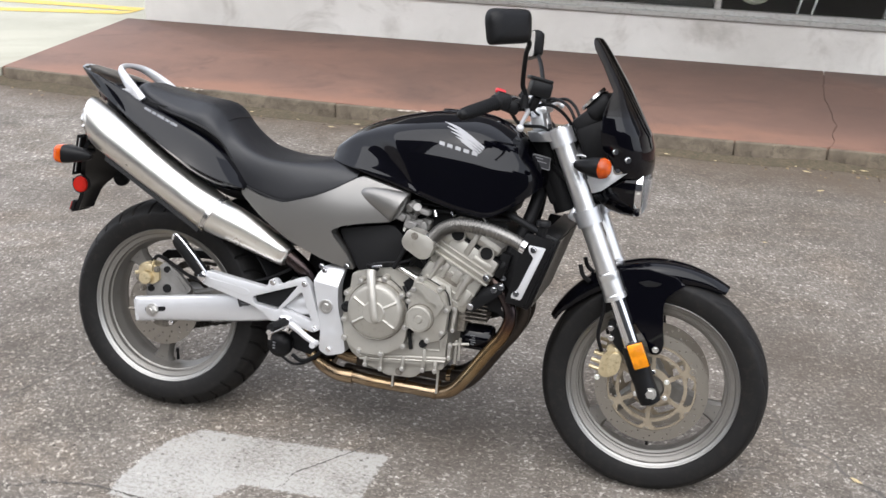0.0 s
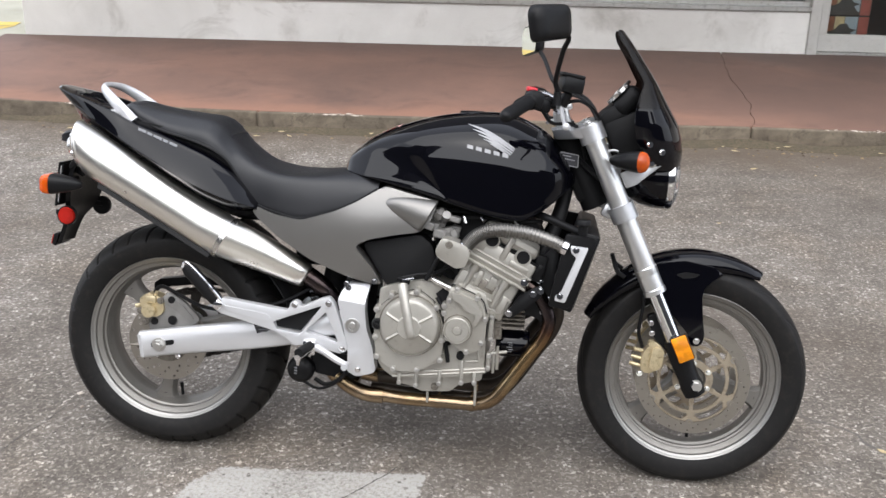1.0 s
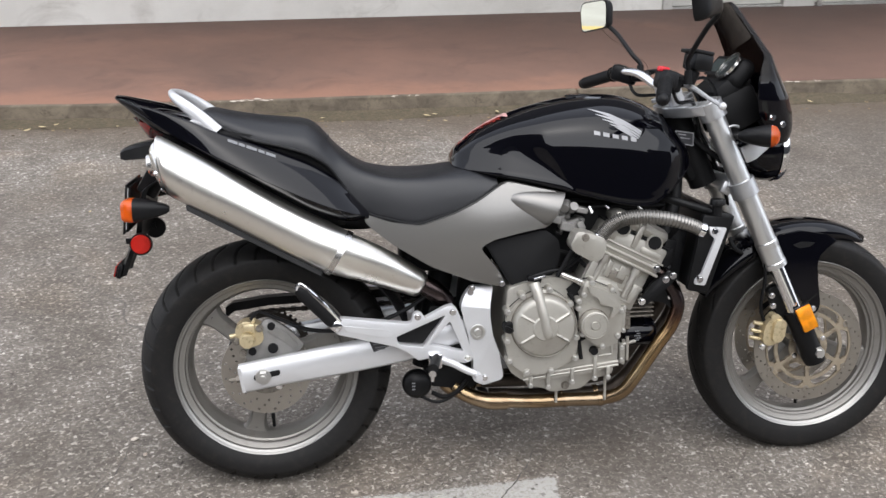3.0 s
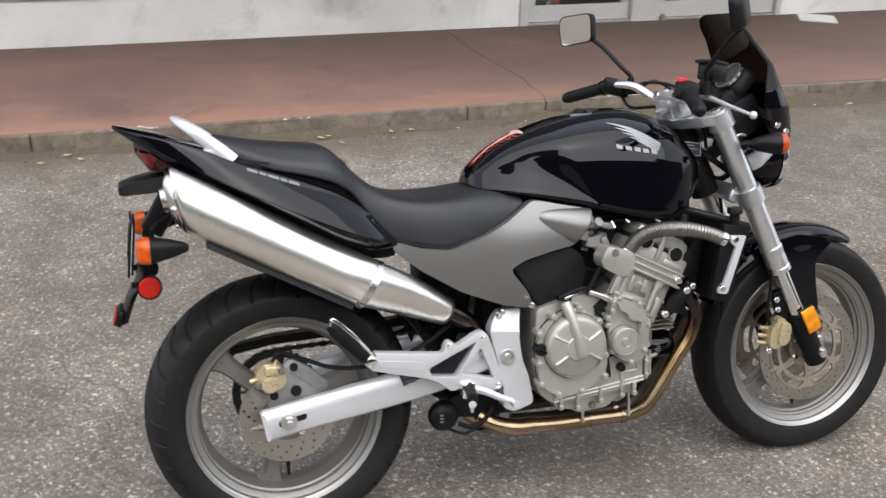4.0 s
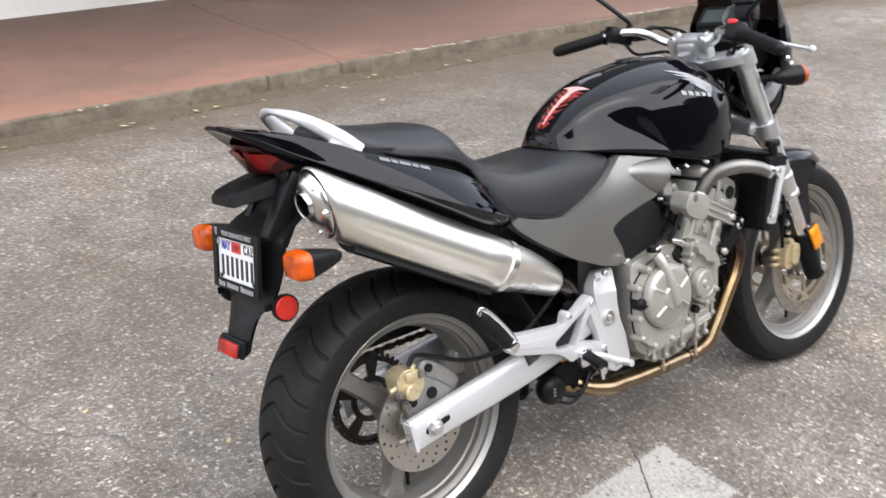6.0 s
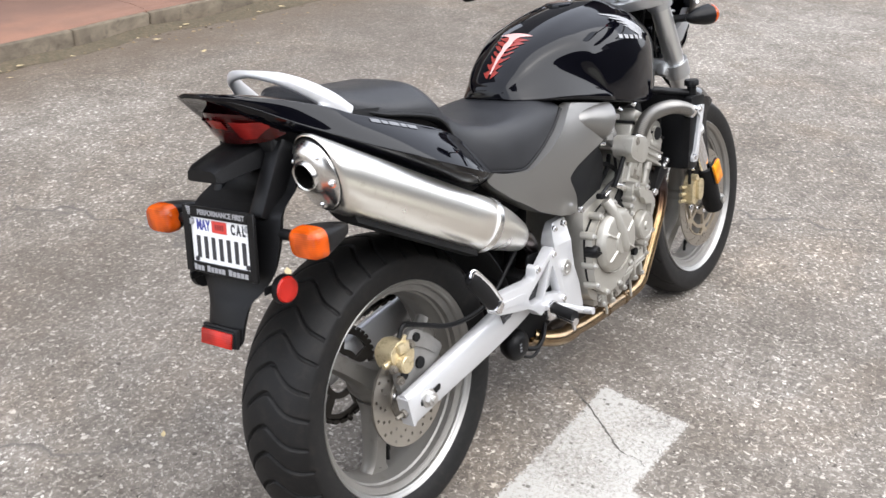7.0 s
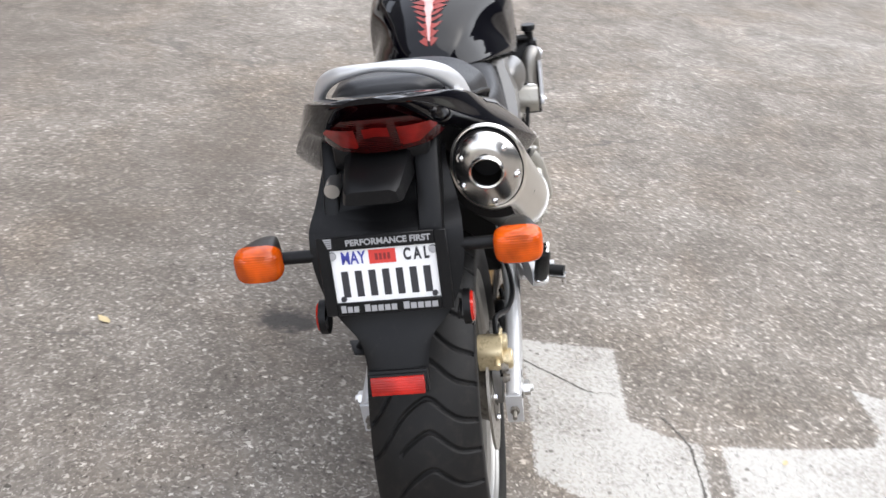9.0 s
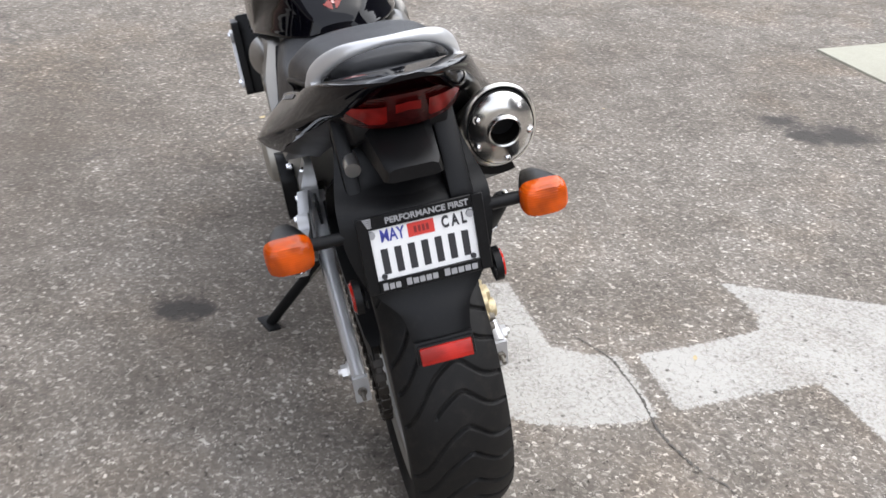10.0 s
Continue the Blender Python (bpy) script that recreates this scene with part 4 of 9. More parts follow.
tagged(in_front("floor_shop", 0.22, LENGTH, 0.22, 8.0, -0.2, 0.12, DARK_ROOM), "shop floor, coloured near black for dimness", "floor", kind="structure")
tagged(in_front("ceiling_shop", 0.0, LENGTH, 0.22, 8.2, 3.2, 3.35, DARK_ROOM), "shop ceiling, coloured near black for dimness", "ceiling", kind="structure")

# unseen canopy, added to keep skylight off the pavement and wall
tagged(in_front("canopy", -0.1, LENGTH, -1.75, -0.003, 2.75, 2.92, WALL_PAINT), "flat pale unseen canopy, added to shade the shop pavement", "canopy", kind="structure")

window = tagged(new("window_1"), "long shop window in a dull aluminium frame", "window", kind="structure")
window.matrix_world = FRONT
in_front("window_sill", 0.97, WALL_END, -0.025, 0.16, 0.443, 0.478, ALU_FRAME, window)
in_front("window_frame", 0.97, WALL_END, 0.03, 0.10, 0.478, 0.518, ALU_FRAME, window)
in_front("window_frame", 0.97, WALL_END, 0.03, 0.10, 2.45, 2.5, ALU_FRAME, window)
for u in (0.97, 2.88, 4.80, WALL_END - 0.05):
    in_front("mullion", u, u + 0.05, 0.028, 0.102, 0.518, 2.45, ALU_FRAME, window)
for u0, u1 in ((1.02, 2.88), (2.93, 4.80), (4.85, WALL_END - 0.05)):
    pane = in_front("pane", u0, u1, 0.062, 0.068, 0.518, 2.45, PANE, window, 0)
    pane.visible_shadow = False


def shop_door(name, u0, u1, label):
    door = tagged(new(name), label, "door", kind="structure")
    door.matrix_world = FRONT
    in_front("bottom_rail", u0, u1, 0.03, 0.075, 0.125, 0.262, WHITE_DOOR, door)
    in_front("top_rail", u0, u1, 0.03, 0.075, 2.33, 2.44, WHITE_DOOR, door)
    in_front("stile", u0, u0 + 0.07, 0.03, 0.075, 0.262, 2.33, WHITE_DOOR, door)
    in_front("stile", u1 - 0.07, u1, 0.03, 0.075, 0.262, 2.33, WHITE_DOOR, door)
    pane = in_front("pane", u0 + 0.07, u1 - 0.07, 0.05, 0.056, 0.262, 2.33, PANE, door, 0)
    pane.visible_shadow = False
    in_front("door_handle", u1 - 0.05, u1 - 0.02, -0.01, 0.03, 1.0, 1.25, ALU_FRAME, door)


frame_1 = tagged(new("door_frame"), "off-white painted door posts of the shop entrance", "door frame", kind="structure")
frame_1.matrix_world = FRONT
for u0, u1 in ((WALL_END, WALL_END + 0.085), (7.45, 7.74), (9.0, 9.06)):
    in_front("post", u0, u1, -0.012, 0.13, 0.10, 2.5, WHITE_DOOR, frame_1)
in_front("threshold", WALL_END + 0.085, 9.0, 0.0, 0.2, 0.10, 0.122, ALU_FRAME, frame_1)
shop_door("door_1", WALL_END + 0.09, 7.445, "white-framed glass shop door, closed")
shop_door("door_2", 7.745, 8.995, "white-framed glass shop door, closed")
bm = B()
turned(bm, [(0.0, 0), (0.02, 0), (0.022, 0.01), (0.022, 0.05), (0.014, 0.06), (0.0, 0.06)], (7.77, -0.03, 0.106), "z", 16)
stop = part("door_stop", bm, ALU_FRAME)
stop.matrix_world = FRONT
tagged(stop, "small metal door stop at the foot of the post", "door stop")

# a white board lying on the pavement by the wall
bm = B()
corners = [(6.43, wall_y(6.43) - 0.012), (6.13, 7.25), (6.33, 6.99), (6.61, 7.27)]
low = [bm.verts.new((x, y, PAVE)) for x, y in corners]
high = [bm.verts.new((x, y, PAVE + 0.014)) for x, y in corners]
bm.faces.new(low[::-1])
bm.faces.new(high)
for k in range(4):
    bm.faces.new((low[k], low[(k + 1) % 4], high[(k + 1) % 4], high[k]))
bmesh.ops.recalc_face_normals(bm, faces=bm.faces)
bmesh.ops.bevel(bm, geom=bm.edges[:], offset=0.002, segments=1, affect="EDGES")
tagged(part("board", bm, WALL_PAINT), "white board lying on the pavement by the wall", "board")

# goods behind the glass, the shelves in the room's painted dimness
def shop_goods():
    bm = B()
    tube(bm, [(3.1, 0.9, 0.80), (3.5, 0.8, 0.60), (4.1, 0.75, 0.50)], 0.018, 8, 4)
    a = part("metal_stand", bm, POLISHED)
    bm = B()
    turned(bm, [(0.0, -0.01), (0.15, -0.01), (0.16, 0.0), (0.15, 0.02), (0.0, 0.02)], (5.17, 0.8, 0.64), "y", 40)
    b = part("round_sign", bm, PALE_SLAB)
    bm = B()
    for u in (5.46, 5.58, 6.15):
        tube(bm, [(u, 0.7, 0.12), (u + 0.10, 0.75, 0.6), (u + 0.2, 0.8, 0.9)], 0.012, 8, 4)
    c = part("display_rack", bm, POLISHED)
    for z0 in (0.130, 0.347):                           # two printed posters behind the door glass, their pictures as plain fields
        card = part("poster", box(B(), (6.820, 0.552, z0 + 0.105), (0.42, 0.004, 0.208)), DARK_ROOM)
        for name, u0, u1, h0, h1, colour in (("brown_field", 0.0, 0.13, 0.075, 0.205, BROWN_PRINT), ("cream_field", 0.135, 0.215, 0.06, 0.205, CREAM_PRINT), ("blue_field", 0.22, 0.325, 0.03, 0.205, BLUE_PRINT), ("red_field", 0.332, 0.415, 0.0, 0.205, FADED_RED), ("pale_stripe", 0.01, 0.10, 0.035, 0.058, PLATE_WHITE)):
            part(name, box(B(), (6.610 + (u0 + u1) / 2, 0.5485, z0 + (h0 + h1) / 2), (u1 - u0, 0.002, h1 - h0)), colour, card)
        lump = prism(B(), rounded([(6.635, z0), (6.685, z0 + 0.075), (6.745, z0 + 0.09), (6.785, z0 + 0.14), (6.845, z0 + 0.15), (6.875, z0 + 0.11), (6.935, z0 + 0.095), (6.885, z0 + 0.075), (6.945, z0)], 0.01), 0.5465, 0.5473)
        part("dark_field", lump, DARK_ROOM, card)
        card.matrix_world = FRONT
        tagged(card, "printed poster in red, blue and cream behind the door glass", "poster", "posters on the door")
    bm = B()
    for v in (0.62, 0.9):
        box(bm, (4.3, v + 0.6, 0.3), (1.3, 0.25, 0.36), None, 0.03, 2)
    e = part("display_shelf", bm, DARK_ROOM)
    for ob, label, cat in ((a, "bent steel display stand behind the glass", "stand"), (b, "pale round sign behind the glass", "sign"), (c, "thin steel display rack behind the glass", "rack"),
                           (e, "display shelves behind the glass, coloured near black for dimness", "shelf")):
        ob.matrix_world = FRONT
        tagged(ob, label, cat)


shop_goods()

# plain dark unseen blocks added across the lot to shape reflections, their roofs stepped
def opposite():
    bm = B()
    for x0, x1, top in ((-24.0, -10.0, 14.0), (-10.0, 0.4, 4.7), (0.4, 8.6, 4.7), (8.6, 26.0, 6.2)):
        y0, y1 = -9.5 - 0.21 * (x0 + 5), -9.5 - 0.21 * (x1 + 5)
        low = [bm.verts.new(p) for p in ((x0, y0, -0.2), (x1 - 0.002, y1, -0.2), (x1 - 0.002, y1 + 2, -0.2), (x0, y0 + 2, -0.2))]
        high = [bm.verts.new((v.co.x, v.co.y, top)) for v in low]
        bm.faces.new(low[::-1])
        bm.faces.new(high)
        for k in range(4):
            bm.faces.new((low[k], low[(k + 1) % 4], high[(k + 1) % 4], high[k]))
    return tagged(part("reflection_blocks", bm, DARK_WALL), "plain dark unseen blocks added across the lot to darken reflections", "building", kind="structure")


opposite()


# fallen leaves and grit
def leaf(at, turn, size):
    bm = B()
    pts = [(-1, 0, 0.1), (-0.5, 0.38, 0.25), (0.2, 0.42, 0.12), (1, 0, 0.3), (0.2, -0.4, 0.2), (-0.5, -0.35, 0.05)]
    vs = [bm.verts.new((x * size, y * size, z * size * 0.5 + 0.002)) for x, y, z in pts]
    c = bm.verts.new((0, 0, 0.002))
    for i in range(6):
        bm.faces.new((c, vs[i], vs[(i + 1) % 6]))
    ob = part("leaf", bm, LEAF)
    ob.matrix_world = pose(at[0], at[1], at[2], 0, 0, turn)
    return tagged(ob, "small dry brown leaf lying on the ground", "leaf", "fallen leaves")


def loose_stone(at, turn, size):
    bm = B()
    bmesh.ops.create_icosphere(bm, subdivisions=2, radius=1.0)
    for v in bm.verts:
        k = 1 + 0.35 * noise.noise(v.co * 1.7 + Vector((turn, 0, 0)))
        v.co = Vector((v.co.x * size * k, v.co.y * size * 0.7 * k, max(-0.3, v.co.z) * size * 0.5 * k + size * 0.15))
    ob = part("stone", bm, CHIP)
    ob.matrix_world = pose(at[0], at[1], 0, 0, 0, turn)
    return tagged(ob, "small pale loose stone lying on the asphalt", "stone", "loose stones")


loose_stone((-1.069, 3.017), 20, 0.011)
loose_stone((-1.049, 2.932), 75, 0.008)

rnd = random.Random(31)
leaf((0.098, 3.537, 0), 40, 0.026)
leaf((1.250, 2.468, 0), 130, 0.020)
leaf((2.017, 5.244, 0), 15, 0.024)
for k in range(46):
    x = rnd.uniform(-2.8, 8.0)
    leaf((x, kerb_y(x) - abs(rnd.gauss(0.02, 0.12)) - 0.03, 0.012), rnd.uniform(0, 360), rnd.uniform(0.012, 0.028))
for x, y in ((-0.9, 3.75), (1.9, 2.1), (-0.75, 3.35), (-1.1, 4.9), (1.5, 4.4), (2.3, 5.1), (3.3, 3.3), (-0.62, 2.0), (0.9, 1.2)):
    leaf((x, y, 0), rnd.uniform(0, 360), rnd.uniform(0.008, 0.016))


# ---- the motorcycle: x forward from the rear axle, y to its left, z up ----
bike = tagged(new("motorcycle"), "black and silver motorcycle leaning on its side stand", "motorcycle")
bike.matrix_world = pose(-0.7381, 2.7482, -0.012, 0, 0, -13.5) @ pose(0, 0, 0, -10.8)


def flip(bm):
    """The same shape for the other side of the machine."""
    bmesh.ops.transform(bm, matrix=Matrix.Diagonal((1, -1, 1, 1)), verts=bm.verts)
    bmesh.ops.reverse_faces(bm, faces=bm.faces)
    return bm


def bolt(parent, p, r=0.007, out=0.006, axis=(0, -1, 0), material=CHROME, name="bolt"):
    bm = B()
    p, a = Vector(p), Vector(axis).normalized()
    rod(bm, p - a * 0.004, p + a * out * 0.35, r * 1.35, r * 1.3, 16)
    rod(bm, p + a * out * 0.35, p + a * out, r, r * 0.92, 6)
    return part(name, bm, material, parent, "", 30)


# tank: half outlines as fractions of half-width and of height, for the bulge ahead and the knee recess behind
TANK_HALF = [(0.0, 0.02), (0.60, 0.0), (0.95, 0.0), (0.996, 0.03), (1.004, 0.12), (1.004, 0.26), (0.998, 0.42), (0.978, 0.56), (0.915, 0.70), (0.785, 0.82), (0.59, 0.905), (0.33, 0.975), (0.0, 1.0)]
KNEE_HALF = [(0.0, 0.02), (0.60, 0.0), (0.95, 0.0), (1.022, 0.04), (0.985, 0.14), (0.925, 0.28), (0.865, 0.42), (0.812, 0.56), (0.762, 0.69), (0.69, 0.80), (0.54, 0.895), (0.31, 0.972), (0.0, 1.0)]
TANK = [(0.474, 0.822, 0.806, 0.045), (0.484, 0.842, 0.801, 0.066), (0.503, 0.860, 0.797, 0.085), (0.54, 0.889, 0.790, 0.108), (0.60, 0.919, 0.781, 0.132), (0.68, 0.946, 0.764, 0.150), (0.76, 0.962, 0.744, 0.163),
        (0.84, 0.969, 0.722, 0.170), (0.90, 0.965, 0.710, 0.168), (0.95, 0.949, 0.708, 0.160), (1.0, 0.921, 0.735, 0.142), (1.04, 0.880, 0.768, 0.115), (1.066, 0.842, 0.790, 0.085), (1.076, 0.822, 0.80, 0.06)]
CREASE = Vector((0.622, 0.890)), Vector((0.735, 0.770))   # from the knee recess to the bulge, seen from the side


def tank_section(x):
    xs = [s[0] for s in TANK]
    return [float(np.interp(x, xs, [s[k] for s in TANK])) for k in (1, 2, 3)]


def tank_rings(half):
    return resample_ring([mirror_ring(x, [(w * fy, low + (top - low) * fz) for fy, fz in half]) for x, top, low, w in TANK], 16, 9)


def build_tank():
    run = (CREASE[1] - CREASE[0]).normalized()
    rings = []
    for ring_a, ring_b in zip(tank_rings(TANK_HALF), tank_rings(KNEE_HALF)):
        ring = []
        for p, q in zip(ring_a, ring_b):
            off = Vector((p.x, p.z)) - CREASE[0]
            behind_it = run.y * off.x - run.x * off.y          # above nought behind the crease
            up = 1 - min(1.0, max(0.0, off.dot(run) / 0.165))     # the crease is crisp at its foot and fades out upwards
            f = min(1.0, max(0.0, behind_it / (0.012 + 0.11 * up) + 0.5))
            ring.append(p.lerp(q, f * f * (3 - 2 * f)))
        rings.append(ring)
    bm = B()
    skin(bm, rings)
    bmesh.ops.recalc_face_normals(bm, faces=bm.faces)
    hull = BVHTree.FromBMesh(bm)
    tank = part("fuel_tank", bm, BLACK_GLOSS, bike, "glossy black fuel tank", 60)
    bm = B()
    turned(bm, [(0.0, 0.008), (0.03, 0.008), (0.034, 0.005), (0.036, -0.012), (0.0, -0.012)], (0.80, 0, 0.9615), "z", 32)
    part("filler_cap", bm, BLACK_GLOSS, tank, "black filler cap")
    for side in (-1, 1):
        bm = B()
        tube(bm, [(x, side * tank_section(x)[2] * 0.93, tank_section(x)[1] + 0.002) for x in (0.50, 0.6, 0.7, 0.8, 0.88, 0.94, 0.99, 1.03)], 0.004, 8, 4)
        part("tank_seam", bm, BLACK_SATIN, tank, "black lower seam of the tank")
    # side emblems as plain shapes: a fan of pale blades over a row of bars
    for side in (-1, 1):
        def spot(x, z):
            hit = hull.ray_cast(Vector((x, side * 0.5, z)), Vector((0, -side, 0)))
            return hit[0] + hit[1] * 0.0012
        bm = B()
        for k, (p, q) in enumerate((((0.799, 0.940), (0.920, 0.886)), ((0.812, 0.929), (0.918, 0.881)), ((0.826, 0.918), (0.915, 0.876)), ((0.841, 0.907), (0.911, 0.872)), ((0.856, 0.898), (0.906, 0.869)))):
            rows = []
            for i in range(11):
                t = i / 10
                x, z = p[0] + (q[0] - p[0]) * t, p[1] + (q[1] - p[1]) * t + 0.007 * math.sin(math.pi * t) * (1 - 0.15 * k)
                w = (0.0046 - 0.0003 * k) * min(1.0, 0.12 + 2.2 * t) * (1 - 0.45 * t)
                rows.append([spot(x, z + w), spot(x, z), spot(x, z - w)])
            skin(bm, rows, False, False)
        part("emblem", bm, PALE_PRINT, tank, "pale wing-like emblem")
        for k in range(5):
            bm = B()
            x0, z0 = 0.802 + 0.0222 * k, 0.8885 - 0.0043 * k
            rows = [[spot(x0 + 0.0150 * s, z0 + 0.0046 * u - 0.0032 * s) for u in (-1, 0, 1)] for s in (0, 0.25, 0.5, 0.75, 1)]
            skin(bm, rows, False, False)
            part("emblem_bar", bm, PALE_PRINT, tank)
    # red flames printed down the back of the tank, round a pale stem with a broad top
    def back(y, s):
        """A place at the back of the tank, s from its foot to its top."""
        x = 0.474 + 0.150 * s
        z = tank_section(x)[0]
        hit = hull.ray_cast(Vector((x - 0.3, y, z + 0.3)), Vector((1, 0, -1)).normalized())
        return hit[0] + hit[1] * 0.0012
    rnd2 = random.Random(3)
    for k in range(7):
        s = 0.10 + 0.105 * k
        for sg in (-1, 1):
            w = (0.017 + 0.020 * (k / 6)) * rnd2.uniform(0.85, 1.15)
            tall, lift = rnd2.uniform(0.085, 0.115), rnd2.uniform(0.07, 0.14)
            bm = B()
            rows = []
            for i in range(8):
                t = i / 7
                y = sg * (0.003 + w * t)
                low = s + lift * t ** 1.6
                h = tall * (1 - t ** 2.2) * (0.75 + 0.25 * math.sin(5 * t + k)) + 0.004
                rows.append([back(y, min(1.0, low + h * u)) for u in (0, 0.5, 1)])
            skin(bm, rows, False, False)
            part("printed_flame", bm, RED_PRINT, tank)
    bm = B()
    rows = []
    for i in range(19):
        t = i / 18
        w = 0.0022 + 0.0105 * t ** 1.3 * (1 + 0.25 * math.sin(23 * t)) + 0.034 * max(0.0, (t - 0.86) / 0.14) ** 1.5
        rows.append([back(w * u, 0.16 + 0.80 * t - 0.05 * u * u * max(0.0, (t - 0.86) / 0.14)) + Vector((-0.0003, 0, 0.0003)) for u in (-1, -0.6, -0.25, 0, 0.25, 0.6, 1)])
    skin(bm, rows, False, False)
    part("printed_stem", bm, PINK_PRINT, tank, "pale pink stem of the print")


SEAT = [(-0.128, 0.950, 0.945, 0.928, 0.055), (-0.105, 0.957, 0.950, 0.922, 0.082), (-0.06, 0.948, 0.934, 0.903, 0.102), (0.0, 0.938, 0.914, 0.880, 0.117), (0.06, 0.931, 0.903, 0.866, 0.126), (0.115, 0.925, 0.897, 0.850, 0.134),
        (0.145, 0.910, 0.882, 0.835, 0.132), (0.170, 0.884, 0.856, 0.815, 0.126), (0.20, 0.852, 0.827, 0.775, 0.122), (0.25, 0.815, 0.796, 0.708, 0.132), (0.315, 0.795, 0.783, 0.686, 0.147), (0.376, 0.792, 0.779, 0.675, 0.153),
        (0.43, 0.797, 0.777, 0.689, 0.150), (0.475, 0.803, 0.777, 0.704, 0.144), (0.53, 0.804, 0.776, 0.731, 0.136), (0.575, 0.792, 0.776, 0.760, 0.126)]


def build_seat():
    rings = []
    for x, top, edge, low, w in SEAT:
        we = w * (0.80 if x < 0.2 else 0.86)
        rings.append(mirror_ring(x, [(0, low + 0.004), (w * 0.6, low), (w * 0.97, low), (w, low + 0.3 * (edge - low)), (w * 0.955, low + 0.75 * (edge - low)), (we, edge + 0.25 * (top - edge)), (we * 0.78, edge + 0.72 * (top - edge)), (we * 0.45, edge + 0.95 * (top - edge)), (0, top)]))
    bm = B()
    skin(bm, resample_ring(rings, 5, 3))
    seat = part("seat", bm, SEAT_VINYL, bike, "black vinyl two-level seat", 70)
    for side in (-1, 1):
        bm = B()
        tube(bm, [(x, side * (w + 0.001), low + 0.006) for x, top, edge, low, w in SEAT[1:]], 0.0042, 8, 5)
        part("seat_piping", bm, BLACK_SATIN, seat)
    bm = B()
    prism(bm, rounded([(-0.10, 0.915), (0.10, 0.885), (0.20, 0.80), (0.26, 0.75), (0.26, 0.70), (0.10, 0.77), (-0.10, 0.86)], 0.01), -0.115, 0.115, 0.006)
    part("seat_pan", bm, BLACK_MATT, seat, "black plastic pan under the seat")
    bm = B()
    tube(bm, [(0.168, -0.080, 0.876), (0.171, -0.05, 0.882), (0.172, 0, 0.884), (0.171, 0.05, 0.882), (0.168, 0.080, 0.876)], 0.0025, 8, 5)
    part("seat_seam", bm, SEAT_VINYL, seat)


TAIL = [(-0.325, 0.987, 0.985, 0.983, 0.030, 0.029), (-0.312, 0.985, 0.980, 0.975, 0.052, 0.052), (-0.295, 0.981, 0.972, 0.963, 0.066, 0.067), (-0.265, 0.974, 0.955, 0.940, 0.086, 0.088), (-0.225, 0.964, 0.930, 0.912, 0.103, 0.108),
        (-0.183, 0.950, 0.906, 0.893, 0.115, 0.126), (-0.13, 0.930, 0.878, 0.864, 0.126, 0.146), (-0.085, 0.909, 0.854, 0.839, 0.133, 0.163), (0.0, 0.879, 0.813, 0.792, 0.142, 0.190), (0.07, 0.853, 0.781, 0.754, 0.149, 0.206),
        (0.13, 0.828, 0.754, 0.721, 0.152, 0.211), (0.19, 0.788, 0.729, 0.698, 0.152, 0.202), (0.235, 0.742, 0.714, 0.692, 0.148, 0.180), (0.262, 0.712, 0.703, 0.692, 0.142, 0.156)]


